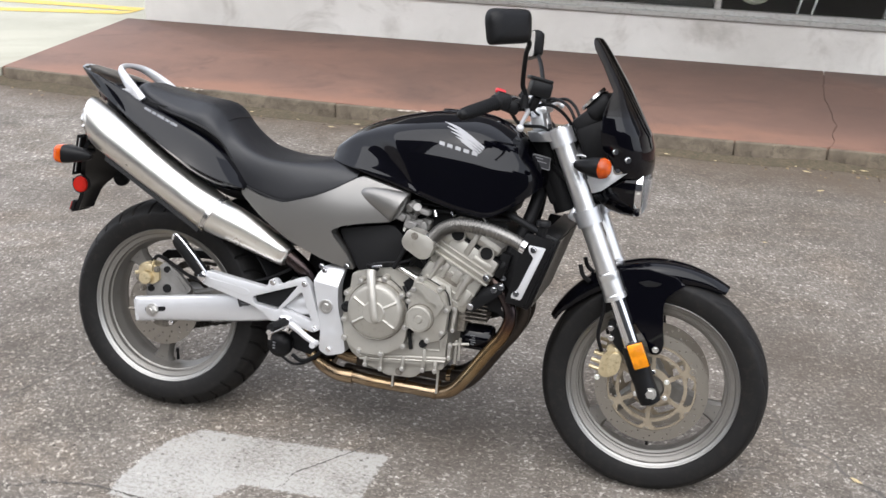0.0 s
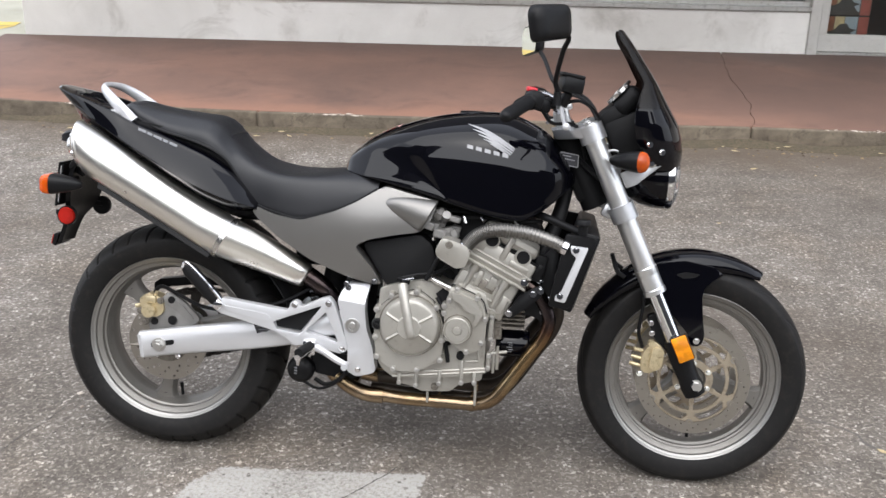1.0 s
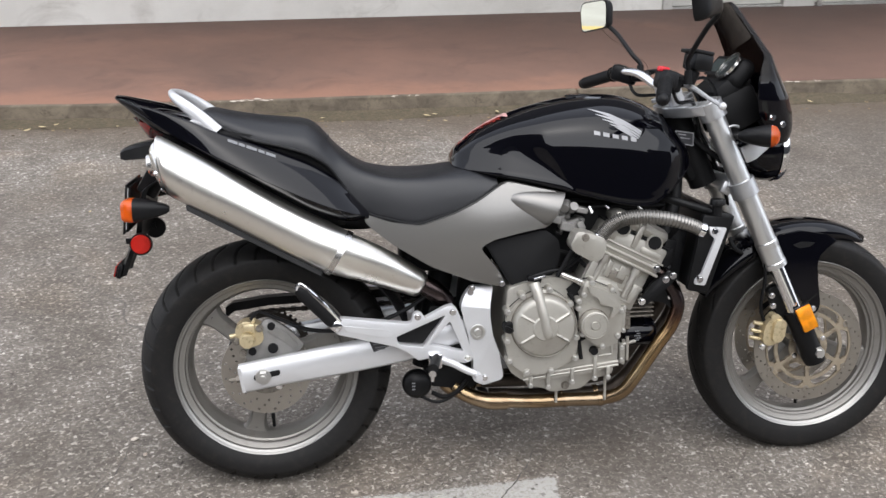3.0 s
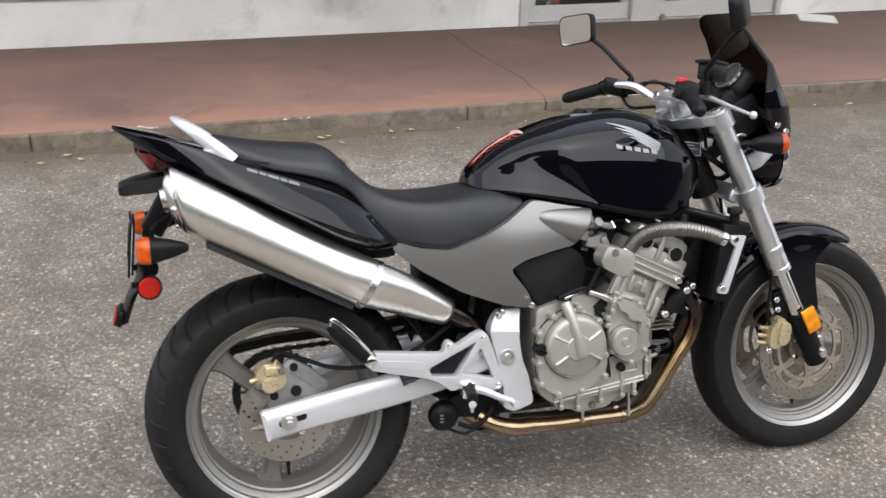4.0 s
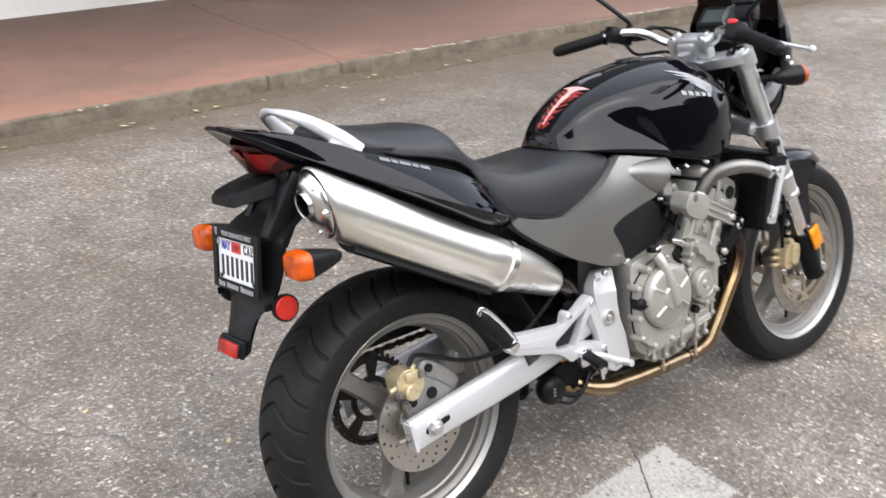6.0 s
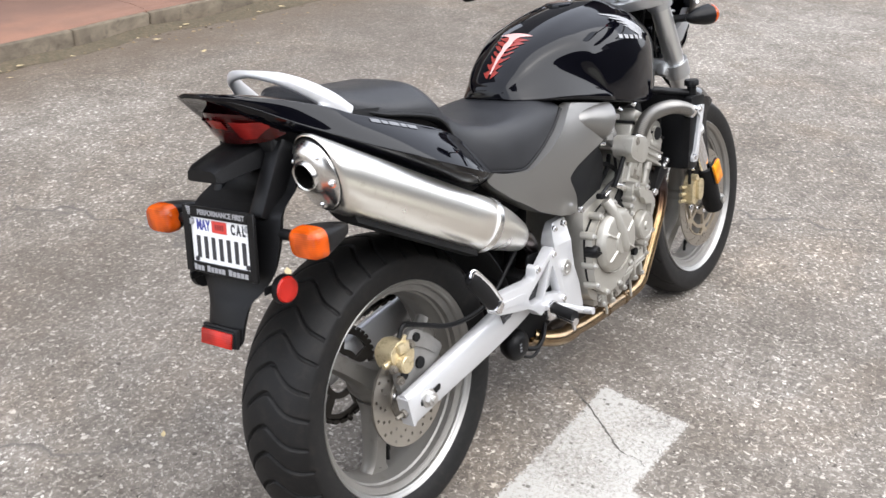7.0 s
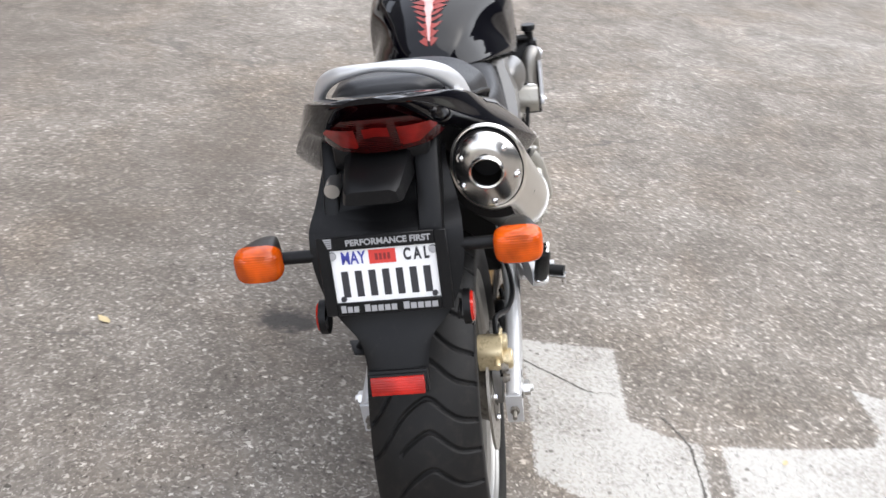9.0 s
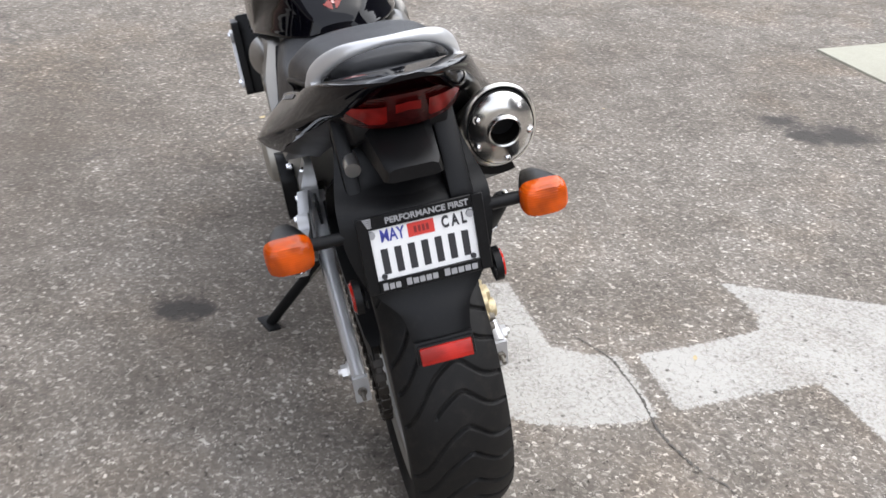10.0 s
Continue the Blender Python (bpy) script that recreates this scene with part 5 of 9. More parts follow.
def build_tail():
    rings = []
    for x, top, mid, low, wt, wl in TAIL:
        h, d = top - mid, mid - low
        rings.append(mirror_ring(x, [(0, low + 0.3 * d), (wl * 0.60, low + 0.1 * d), (wl * 0.80, low), (wl * 0.93, low + 0.45 * d), (wl * 0.995, mid - 0.06 * d), (wl * 0.995, mid + 0.07 * h), (wl * 0.5 + wt * 0.52, mid + 0.5 * h), (wt * 1.02, mid + 0.88 * h), (wt * 0.94, top), (wt * 0.5, top + 0.004), (0, top + 0.004)]))
    bm = B()
    skin(bm, resample_ring(rings, 4, 3))
    bmesh.ops.recalc_face_normals(bm, faces=bm.faces)
    hull = BVHTree.FromBMesh(bm)
    tail = part("tail_cowl", bm, BLACK_GLOSS, bike, "glossy black tail cowl", 50)
    # recessed lower strip
    for side in (-1, 1):
        bm = B()
        rows = []
        for x, top, mid, low, wt, wl in TAIL[4:]:
            rows.append([(x, side * (wl * 0.86), low + 0.006), (x + 0.004, side * (wl * 0.74), low - 0.010), (x + 0.01, side * wl * 0.52, low - 0.030), (x + 0.01, side * wl * 0.50, low - 0.004)])
        cols = [curve_through([r[i] for r in rows], 4) for i in range(4)]
        skin(bm, [[c[k] for c in cols] for k in range(len(cols[0]))], True, True)
        part("lower_trim", bm, BLACK_SATIN, tail, "black plastic lower trim")
        bm = B()
        def on_shell(x, z):
            hit = hull.ray_cast(Vector((x, side * 0.5, z)), Vector((0, -side, 0)))
            return hit[0] + hit[1] * 0.0012
        for x0, x1 in ((-0.058, -0.036), (-0.033, -0.019), (-0.016, 0.008), (0.011, 0.025), (0.028, 0.050)):
            line = lambda x: 0.891 - 0.365 * (x + 0.058)
            skin(bm, [[on_shell(x0 + (x1 - x0) * k / 3, line(x0 + (x1 - x0) * k / 3) + h) for h in (-0.0032, 0.0, 0.0032)] for k in range(4)], False, False)
        part("lettering_bars", bm, GREY_PRINT, tail, "pale grey lettering on the cowl")
    # tail lamp under the tip: a wide top edge and a shorter foot, two reflectors behind the lens
    rows = []
    for y, xt, zt, xb, zb in ((-0.100, -0.180, 0.917, -0.182, 0.910), (-0.088, -0.226, 0.929, -0.210, 0.902), (-0.066, -0.259, 0.940, -0.232, 0.893), (-0.032, -0.284, 0.948, -0.250, 0.891), (0.0, -0.292, 0.950, -0.256, 0.891)):
        rows.append((y, xt, zt, xb, zb))
    rows = rows + [(-y, xt, zt, xb, zb) for y, xt, zt, xb, zb in rows[-2::-1]]
    rows = [[(xt + 0.004, y, zt), ((xt + xb) / 2 - 0.003, y, (zt + zb) / 2 - 0.002), (xb - 0.002, y, zb), (xb + 0.05, y * 0.95, zb + 0.004), (xt + 0.07, y * 0.95, zt - 0.006)] for y, xt, zt, xb, zb in rows]
    cols = [curve_through([r[i] for r in rows], 5) for i in range(5)]
    bm = B()
    skin(bm, [[c[k] for c in cols] for k in range(len(cols[0]))], True, True)
    lamp = part("tail_lamp", bm, RED_LENS, bike, "dark red tail lamp lens", 45)
    for y0, y1 in ((-0.082, -0.030), (-0.018, 0.018), (0.030, 0.082)):
        bm = B()
        rows = []
        for k in range(7):
            y = y0 + (y1 - y0) * k / 6
            a = abs(y) / 0.098
            xt, xb, zt, zb = -0.292 + 0.070 * a ** 2, -0.256 + 0.046 * a ** 2, 0.947 - 0.014 * a, 0.895
            low = 0.90 - 0.55 * max(0.0, (abs(y) - 0.055) / 0.03)
            rows.append([(xt + (xb - xt) * u - 0.0035, y, zt + (zb - zt) * u) for u in (0.16, 0.16 + 0.5 * (low - 0.16), low)])
        skin(bm, rows, False, False)
        part("lamp_reflector", bm, LAMP_RED, lamp, "brighter red field of the tail lamp")
    # grab rail
    bm = B()
    half = [(-0.086, -0.113, 0.905), (-0.116, -0.107, 0.936), (-0.152, -0.090, 0.966), (-0.180, -0.065, 0.986), (-0.192, -0.034, 0.994)]
    path = curve_through(half + [(-0.196, 0.0, 0.997)] + [(x, -y, z) for x, y, z in half[::-1]], 6)
    rings = []
    for i, p in enumerate(path):
        d = (path[min(i + 1, len(path) - 1)] - path[max(i - 1, 0)]).normalized()
        n = Vector((0.45, 0, 0.9))
        s = d.cross(n).normalized()
        n = s.cross(d).normalized()
        f = abs(i / (len(path) - 1) - 0.5) * 2
        a, b = 0.0075 + 0.0020 * f, 0.0065 + 0.0145 * f ** 1.2
        rings.append([p + s * (a * math.cos(t)) + n * (b * math.sin(t)) for t in (2 * math.pi * k / 16 for k in range(16))])
    skin(bm, rings)
    rail = part("grab_rail", bm, SILVER, bike, "silver cast grab rail behind the seat", 60)
    for y in (-0.108, 0.108):
        bm = B()
        prism(bm, rounded([(-0.145, 0.938), (-0.10, 0.926), (-0.080, 0.908), (-0.090, 0.898), (-0.14, 0.915)], 0.006), y - 0.008, y + 0.008, 0.003)
        part("rail_foot", bm, SILVER, rail)


SIDE_COVER = [(0.258, 0.706), (0.249, 0.692), (0.267, 0.674), (0.313, 0.637), (0.408, 0.578), (0.504, 0.537), (0.565, 0.520), (0.594, 0.518), (0.568, 0.566), (0.530, 0.613), (0.528, 0.624), (0.560, 0.640), (0.632, 0.656), (0.690, 0.665), (0.716, 0.690), (0.728, 0.727), (0.729, 0.746), (0.660, 0.761), (0.595, 0.776), (0.521, 0.731), (0.465, 0.705), (0.382, 0.679), (0.315, 0.688)]


def build_side_covers():
    for side in (-1, 1):
        bm = B()
        prism(bm, rounded(SIDE_COVER, 0.012, 3), -0.162, -0.118, 0.006, 2)
        for no, lo, hi in (((1, 0, 0), 0.27, 0.725), ((0, 0, 1), 0.525, 0.77)):
            for q in np.arange(lo, hi, 0.022):
                bmesh.ops.bisect_plane(bm, geom=bm.verts[:] + bm.edges[:] + bm.faces[:], plane_co=(q, 0, q), plane_no=no)
        # the face bows out along its middle and turns in towards the seat and the engine
        for v in bm.verts:
            if v.co.y < -0.13:
                x, z = v.co.x, v.co.z
                u = (x - 0.50) / 0.24
                spine = 0.655 + 0.10 * (x - 0.45)
                up_, dn = max(0.0, z - spine), max(0.0, spine - z)
                v.co.y += -0.012 * max(0.0, 1 - u * u) + (0.5 + 2.1 * min(1.0, max(0.0, (x - 0.42) / 0.14))) * up_ * up_ + 1.3 * dn * dn + 0.012 * min(1.0, max(0.0, (0.42 - x) / 0.14)) ** 2
        if side > 0:
            flip(bm)
        cover = part("side_cover", bm, GREY_METALLIC, bike, "grey metallic side cover", 40)
        bm = B()
        rings = []
        for x, z, a, b in ((0.596, 0.737, 0.002, 0.004), (0.602, 0.736, 0.008, 0.012), (0.622, 0.731, 0.015, 0.020), (0.648, 0.724, 0.021, 0.028), (0.675, 0.716, 0.026, 0.034), (0.702, 0.708, 0.032, 0.040), (0.711, 0.706, 0.032, 0.041), (0.714, 0.705, 0.027, 0.037)):
            rings.append([(x + 0.55 * b * math.sin(t), -0.152 - 1.15 * a * math.cos(t), z + b * math.sin(t)) for t in (2 * math.pi * k / 28 for k in range(28))])
        skin(bm, rings)
        if side > 0:
            flip(bm)
        part("cover_boss", bm, GREY_METALLIC, cover, "", 60)
        for p in ((0.578, -0.163, 0.530), (0.505, -0.160, 0.520)):
            bolt(cover, (p[0], side * -p[1], p[2]), 0.006, 0.006, (0, side, 0))
        bm = B()
        prism(bm, rounded([(0.540, 0.625), (0.690, 0.655), (0.722, 0.63), (0.729, 0.594), (0.712, 0.540), (0.667, 0.528), (0.606, 0.515)], 0.012), -0.140, -0.09, 0.006)
        if side > 0:
            flip(bm)
        part("air_box_panel", bm, BLACK_MATT, bike, "black plastic panel behind the side cover")


def build_frame():
    bm = B()
    tube(bm, [(1.06, 0, 0.84), (0.95, 0, 0.76), (0.80, 0, 0.70), (0.62, 0, 0.66), (0.54, 0, 0.56), (0.52, 0, 0.42), (0.53, 0, 0.30)], 0.036, 14, 6)
    for s in (-1, 1):
        tube(bm, [(1.06, 0, 0.80), (1.04, s * 0.05, 0.70), (1.0, s * 0.09, 0.60), (0.97, s * 0.11, 0.53)], 0.018, 10, 5)
        tube(bm, [(0.60, s * 0.07, 0.68), (0.40, s * 0.10, 0.68), (0.20, s * 0.10, 0.76), (0.0, s * 0.09, 0.84), (-0.18, s * 0.07, 0.89)], 0.014, 10, 5)
    box(bm, (0.42, 0, 0.62), (0.16, 0.12, 0.16), None, 0.02)
    box(bm, (0.80, 0, 0.735), (0.40, 0.16, 0.05), None, 0.015)
    rod(bm, (1.045, 0, 0.93), (1.135, 0, 0.735), 0.036, 0.036)
    frame_ = part("frame", bm, BLACK_MATT, bike, "black steel backbone frame")
    bm = B()
    prism(bm, rounded([(1.035, 0.880), (1.083, 0.872), (1.080, 0.838), (1.034, 0.846)], 0.003), -0.064, -0.060)
    tag = part("data_label", bm, PLATE_INK, frame_, "small black data label with a pale border")
    bm = B()
    for a, b in (((1.035, 0.878), (1.082, 0.871)), ((1.035, 0.848), (1.080, 0.840)), ((1.042, 0.862), (1.072, 0.857)), ((1.042, 0.870), (1.062, 0.867))):
        rod(bm, (a[0], -0.0645, a[1]), (b[0], -0.0645, b[1]), 0.0013, None, 6)
    for x, z in ((1.036, 0.863), (1.081, 0.856)):
        rod(bm, (x, -0.0645, z + 0.016), (x, -0.0645, z - 0.016), 0.0013, None, 6)
    part("label_lines", bm, PALE_PRINT, tag)
    for side in (-1, 1):
        bm = B()
        prism(bm, rounded([(0.479, 0.470), (0.487, 0.492), (0.505, 0.517), (0.563, 0.516), (0.556, 0.490), (0.552, 0.470), (0.552, 0.440), (0.558, 0.395), (0.574, 0.35), (0.584, 0.288), (0.578, 0.280), (0.534, 0.267), (0.508, 0.280), (0.509, 0.33), (0.496, 0.400)], 0.008), -0.147, -0.110, 0.005, 2)
        bmesh.ops.bisect_plane(bm, geom=bm.verts[:] + bm.edges[:] + bm.faces[:], plane_co=(0.53, 0, 0.466), plane_no=(0.12, 0, 1))
        for v in bm.verts:
            lift = v.co.z - 0.466 + 0.12 * (v.co.x - 0.53)
            if v.co.y < -0.128 and lift > 0:
                v.co.y += lift * 0.40
        if side > 0:
            flip(bm)
        plate = part("pivot_plate", bm, SILVER, bike, "silver alloy swingarm pivot plate")
        bm = B()
        turned(bm, [(0.0, -0.1545), (0.0075, -0.1545), (0.0085, -0.1535), (0.0085, -0.149), (0.0120, -0.149), (0.0125, -0.1525), (0.0180, -0.1525), (0.0190, -0.151), (0.0190, -0.147), (0.0, -0.147)], (0.520, 0, 0.406), "y", 28)
        if side > 0:
            flip(bm)
        part("pivot_cap", bm, BOLT_GREY, plate, "grey pivot bolt cap")
        for x, z in ((0.537, 0.287), (0.505, 0.503)):
            bolt(plate, (x, side * (0.147 if z < 0.4 else 0.134), z), 0.006, 0.006, (0, side, 0))
        # footrest hanger: one casting with two open triangles, flaring outwards to the rear
        outer = [(0.186, 0.470), (0.350, 0.441), (0.356, 0.446), (0.360, 0.462), (0.371, 0.468), (0.383, 0.462), (0.388, 0.451), (0.432, 0.472), (0.457, 0.480), (0.470, 0.466), (0.484, 0.426), (0.508, 0.350), (0.506, 0.334), (0.488, 0.328), (0.408, 0.352), (0.371, 0.347), (0.347, 0.369), (0.316, 0.387), (0.180, 0.430), (0.166, 0.441), (0.172, 0.458)]
        holes = ([(0.316, 0.411), (0.441, 0.456), (0.386, 0.379), (0.324, 0.391)], [(0.451, 0.440), (0.484, 0.358), (0.398, 0.384)])
        flare = lambda x: -0.16 * (0.49 - x)
        bm = B()
        cast_plate(bm, rounded(outer, 0.007, 3), [rounded(h, 0.007, 3) for h in holes], -0.152, -0.128, 0.004)
        for v in bm.verts:
            v.co.y += flare(v.co.x)
        if side > 0:
            flip(bm)
        hanger = part("footrest_hanger", bm, SILVER, bike, "silver cast footrest bracket with open triangles", 30)
        bm = B()
        prism(bm, rounded([(0.190, 0.452), (0.300, 0.431), (0.312, 0.419), (0.300, 0.410), (0.196, 0.438)], 0.006, 3), -0.1535, -0.150, 0.0012, 1)
        for v in bm.verts:
            v.co.y += flare(v.co.x)
        if side > 0:
            flip(bm)
        part("raised_panel", bm, SILVER, hanger)
        for x, z in ((0.458, 0.462), (0.494, 0.341), (0.371, 0.457)):
            bolt(hanger, (x, side * (0.152 - flare(x)), z), 0.0065, 0.006, (0, side, 0))
        bm = B()
        prism(bm, [(0.318, 0.412), (0.438, 0.453), (0.384, 0.384), (0.322, 0.394)], -0.134, -0.131)
        for v in bm.verts:
            v.co.y += flare(v.co.x)
        if side > 0:
            flip(bm)
        part("mesh_guard", bm, BLACK_MATT, hanger, "black guard in the bracket's opening")
        # black plate added so the second opening looks shaded
        bm = B()
        prism(bm, rounded([(0.405, 0.470), (0.470, 0.462), (0.500, 0.352), (0.470, 0.345), (0.392, 0.372)], 0.008), -0.124, -0.118, 0.002, 1)
        if side > 0:
            flip(bm)
        part("opening_shade_plate", bm, BLACK_MATT, frame_, "black plate added to darken the bracket's opening")
        # pillion footrest, folded up
        bm = B()
        a, b = Vector((0.176, side * 0.196, 0.456)), Vector((0.090, side * 0.206, 0.552))
        d = (b - a).normalized()
        s = d.cross(Vector((0, side, 0))).normalized()
        w = Vector((0, side, 0))
        rings = []
        for t, u, v in ((0.0, 0.013, 0.012), (0.1, 0.019, 0.014), (0.85, 0.020, 0.014), (0.97, 0.015, 0.011), (1.0, 0.007, 0.007)):
            rings.append([a + (b - a) * t + s * (u * math.cos(q)) + w * (v * math.sin(q)) for q in (2 * math.pi * k / 18 for k in range(18))])
        skin(bm, rings)
        peg = part("pillion_footrest", bm, BLACK_MATT, bike, "folded pillion footrest with rubber pad and bright edge")
        bm = B()
        tube(bm, [a + w * 0.009 + s * 0.012, a + (b - a) * 0.5 + w * 0.011 + s * 0.015, b + w * 0.008 + s * 0.010 , b + w * 0.006 - s * 0.006], 0.0048, 8, 6)
        part("bright_edge", bm, CHROME, peg)
        bm = B()
        box(bm, a + Vector((0.0, 0, -0.004)), (0.024, 0.030, 0.026), pose(0, 0, 0, 0, 40, 0), 0.005, 2)
        part("footrest_hinge", bm, CHROME, peg)
        # rider's footrest
        bm = B()
        tube(bm, [(0.415, side * 0.172, 0.352), (0.409, side * 0.20, 0.350), (0.400, side * 0.240, 0.347)], 0.0125, 14, 4)
        rest = part("footrest", bm, BLACK_MATT, bike, "rider's footrest with black rubber")
        bm = B()
        tube(bm, [(0.418, side * 0.160, 0.342), (0.408, side * 0.205, 0.338), (0.398, side * 0.243, 0.335)], 0.009, 10, 4)
        rod(bm, (0.399, side * 0.236, 0.340), (0.398, side * 0.238, 0.315), 0.0075, 0.004, 10)
        box(bm, (0.412, side * 0.170, 0.345), (0.035, 0.02, 0.04), None, 0.006)
        part("footrest_body", bm, CHROME, rest, "bright alloy footrest body")
    bm = B()
    tube(bm, [(0.428, -0.166, 0.345), (0.455, -0.180, 0.338), (0.485, -0.186, 0.322), (0.512, -0.190, 0.311)], 0.009, 10, 6, lambda t: 0.010 - 0.002 * t)
    rod(bm, (0.512, -0.180, 0.309), (0.514, -0.218, 0.311), 0.0085, None, 14)
    pedal = part("brake_pedal", bm, SILVER, bike, "silver rear brake pedal")
    # linkage and horn below the swingarm
    bm = B()
    turned(bm, [(0.0, -0.115), (0.020, -0.115), (0.024, -0.112), (0.032, -0.108), (0.037, -0.10), (0.037, -0.085), (0.030, -0.07), (0.0, -0.07)], (0.372, 0, 0.262), "y", 32)
    horn = part("horn", bm, BLACK_SATIN, bike, "black round horn below the swingarm")
    bm = B()
    for k in range(3):
        box(bm, (0.362, -0.1155, 0.254 + 0.008 * k), (0.008, 0.001, 0.004))
    part("horn_print", bm, GREY_PRINT, horn)
    bm = B()
    tube(bm, [(0.41, -0.09, 0.235), (0.44, -0.10, 0.225), (0.47, -0.10, 0.235), (0.50, -0.09, 0.262)], 0.006, 8, 6)
    tube(bm, [(0.38, -0.10, 0.230), (0.42, -0.105, 0.214), (0.46, -0.10, 0.225), (0.49, -0.09, 0.25)], 0.004, 8, 6)
    part("horn_cable", bm, BLACK_SATIN, horn)
    bm = B()
    prism(bm, rounded([(0.39, 0.30), (0.55, 0.31), (0.56, 0.26), (0.50, 0.235), (0.40, 0.25)], 0.015), -0.08, 0.08, 0.008)
    rod(bm, (0.40, 0, 0.28), (0.46, 0, 0.60), 0.032, 0.032)
    part("shock_linkage", bm, BLACK_MATT, bike, "black shock absorber and linkage")
    # stand
    bm = B()
    foot = Vector((0.611, 0.287, 0.070))
    tube(bm, [(0.50, 0.125, 0.285), (0.535, 0.17, 0.225), (0.573, 0.232, 0.145), tuple(foot)], 0.0125, 12, 5)
    stand = part("side_stand", bm, BLACK_MATT, bike, "black side stand, down on the ground")
    bm = B()
    box(bm, foot + Vector((0.0, 0.006, -0.004)), (0.075, 0.035, 0.012), pose(0, 0, 0, 10.5, 0, 20), 0.004)
    part("stand_foot", bm, BLACK_MATT, stand)
    bm = B()
    tube(bm, [(0.50, 0.135, 0.262), (0.53, 0.17, 0.218), (0.56, 0.205, 0.170)], 0.005, 8, 6)
    part("stand_spring", bm, ENGINE_DARK, stand)


def build_swingarm():
    for side in (-1, 1):
        rings = []
        for x, zt, zb, y0, y1 in ((-0.064, 0.347, 0.276, 0.120, 0.146), (0.05, 0.366, 0.293, 0.119, 0.146), (0.233, 0.395, 0.318, 0.116, 0.145), (0.36, 0.412, 0.340, 0.108, 0.141), (0.47, 0.432, 0.370, 0.095, 0.132), (0.53, 0.436, 0.378, 0.09, 0.125)):
            b = 0.007
            rings.append([(x + (0.012 * (zt - z) / (zt - zb) if x < 0 else 0), side * -y, z) for y, z in ((-y1, zb + b), (-y1, zt - b), (-y1 + b, zt), (-y0 - b, zt), (-y0, zt - b), (-y0, zb + b), (-y0 - b, zb), (-y1 + b, zb))])
        bm = B()
        cols = [curve_through([r[i] for r in rings], 4) for i in range(8)]
        skin(bm, [[c[k] for c in cols] for k in range(len(cols[0]))])
        arm = part("swingarm", bm, SILVER, bike, "silver box-section swingarm", 50)
        # the slot's shade as a black plate on the arm
        bm = B()
        slot = rounded([(-0.028, 0.308), (-0.028, 0.322), (0.036, 0.334), (0.036, 0.320)], 0.007, 4)
        prism(bm, slot, side * 0.1445, side * 0.1468)
        part("axle_slot", bm, BLACK_MATT, arm, "black plate standing for the shaded axle slot")
        bm = B()
        rod(bm, (-0.005, side * 0.145, 0.318), (-0.005, side * 0.150, 0.318), 0.019, 0.019, 24)
        rod(bm, (-0.005, side * 0.150, 0.318), (-0.005, side * 0.161, 0.318), 0.0145, 0.014, 6)
        rod(bm, (-0.005, side * 0.158, 0.318), (-0.005, side * 0.167, 0.318), 0.008, 0.007, 14)
        part("axle_nut", bm, BOLT_GREY, arm, "zinc-plated axle nut", 25)
        bm = B()
        rod(bm, (-0.055, side * 0.133, 0.311), (-0.088, side * 0.133, 0.308), 0.004, None, 10)
        rod(bm, (-0.062, side * 0.133, 0.310), (-0.070, side * 0.133, 0.309), 0.0085, None, 6)
        part("chain_adjuster", bm, ENGINE_DARK, arm, "", 25)
        bm = B()
        prism(bm, [(-0.066, 0.340), (-0.058, 0.342), (-0.048, 0.280), (-0.056, 0.279)], side * 0.118, side * 0.147)
        part("arm_end", bm, SILVER, arm)
        bm = B()
        prism(bm, [(0.252, 0.398), (0.318, 0.404), (0.305, 0.380), (0.264, 0.366)], side * 0.1455, side * 0.1466)
        label = part("warning_label", bm, PLATE_INK, arm, "small black label with pale print bars")
        bm = B()
        for x0, z0, w in ((0.262, 0.386, 0.044), (0.262, 0.392, 0.05), (0.268, 0.377, 0.034), (0.272, 0.371, 0.02)):
            box(bm, (x0 + w / 2, side * 0.1469, z0 + 0.002), (w, 0.0006, 0.0026), pose(0, 0, 0, 0, -6, 0))
        part("label_bars", bm, GREY_PRINT, label)
    bm = B()
    box(bm, (0.42, 0, 0.395), (0.07, 0.22, 0.06), None, 0.012)
    rod(bm, (0.52, -0.125, 0.406), (0.52, 0.125, 0.406), 0.018)
    part("swingarm_bridge", bm, BLACK_MATT, bike, "black swingarm cross-member")
    # inner mudguard above the rear tyre
    bm = B()
    rows = []
    for a in np.linspace(radians(18), radians(62), 20):
        r = 0.372
        rows.append([(r * math.cos(a), y, 0.315 + r * math.sin(a) - 0.10 * (abs(y) / 0.11) ** 4 * 0.4) for y in np.linspace(-0.11, 0.11, 9)])
    rows2 = [[Vector(p) * 1.0 + Vector((0, 0, 0.006)) for p in r[::-1]] for r in rows]
    skin(bm, [r + q for r, q in zip(rows, rows2)])
    part("inner_mudguard", bm, BLACK_MATT, bike, "black plastic inner mudguard")


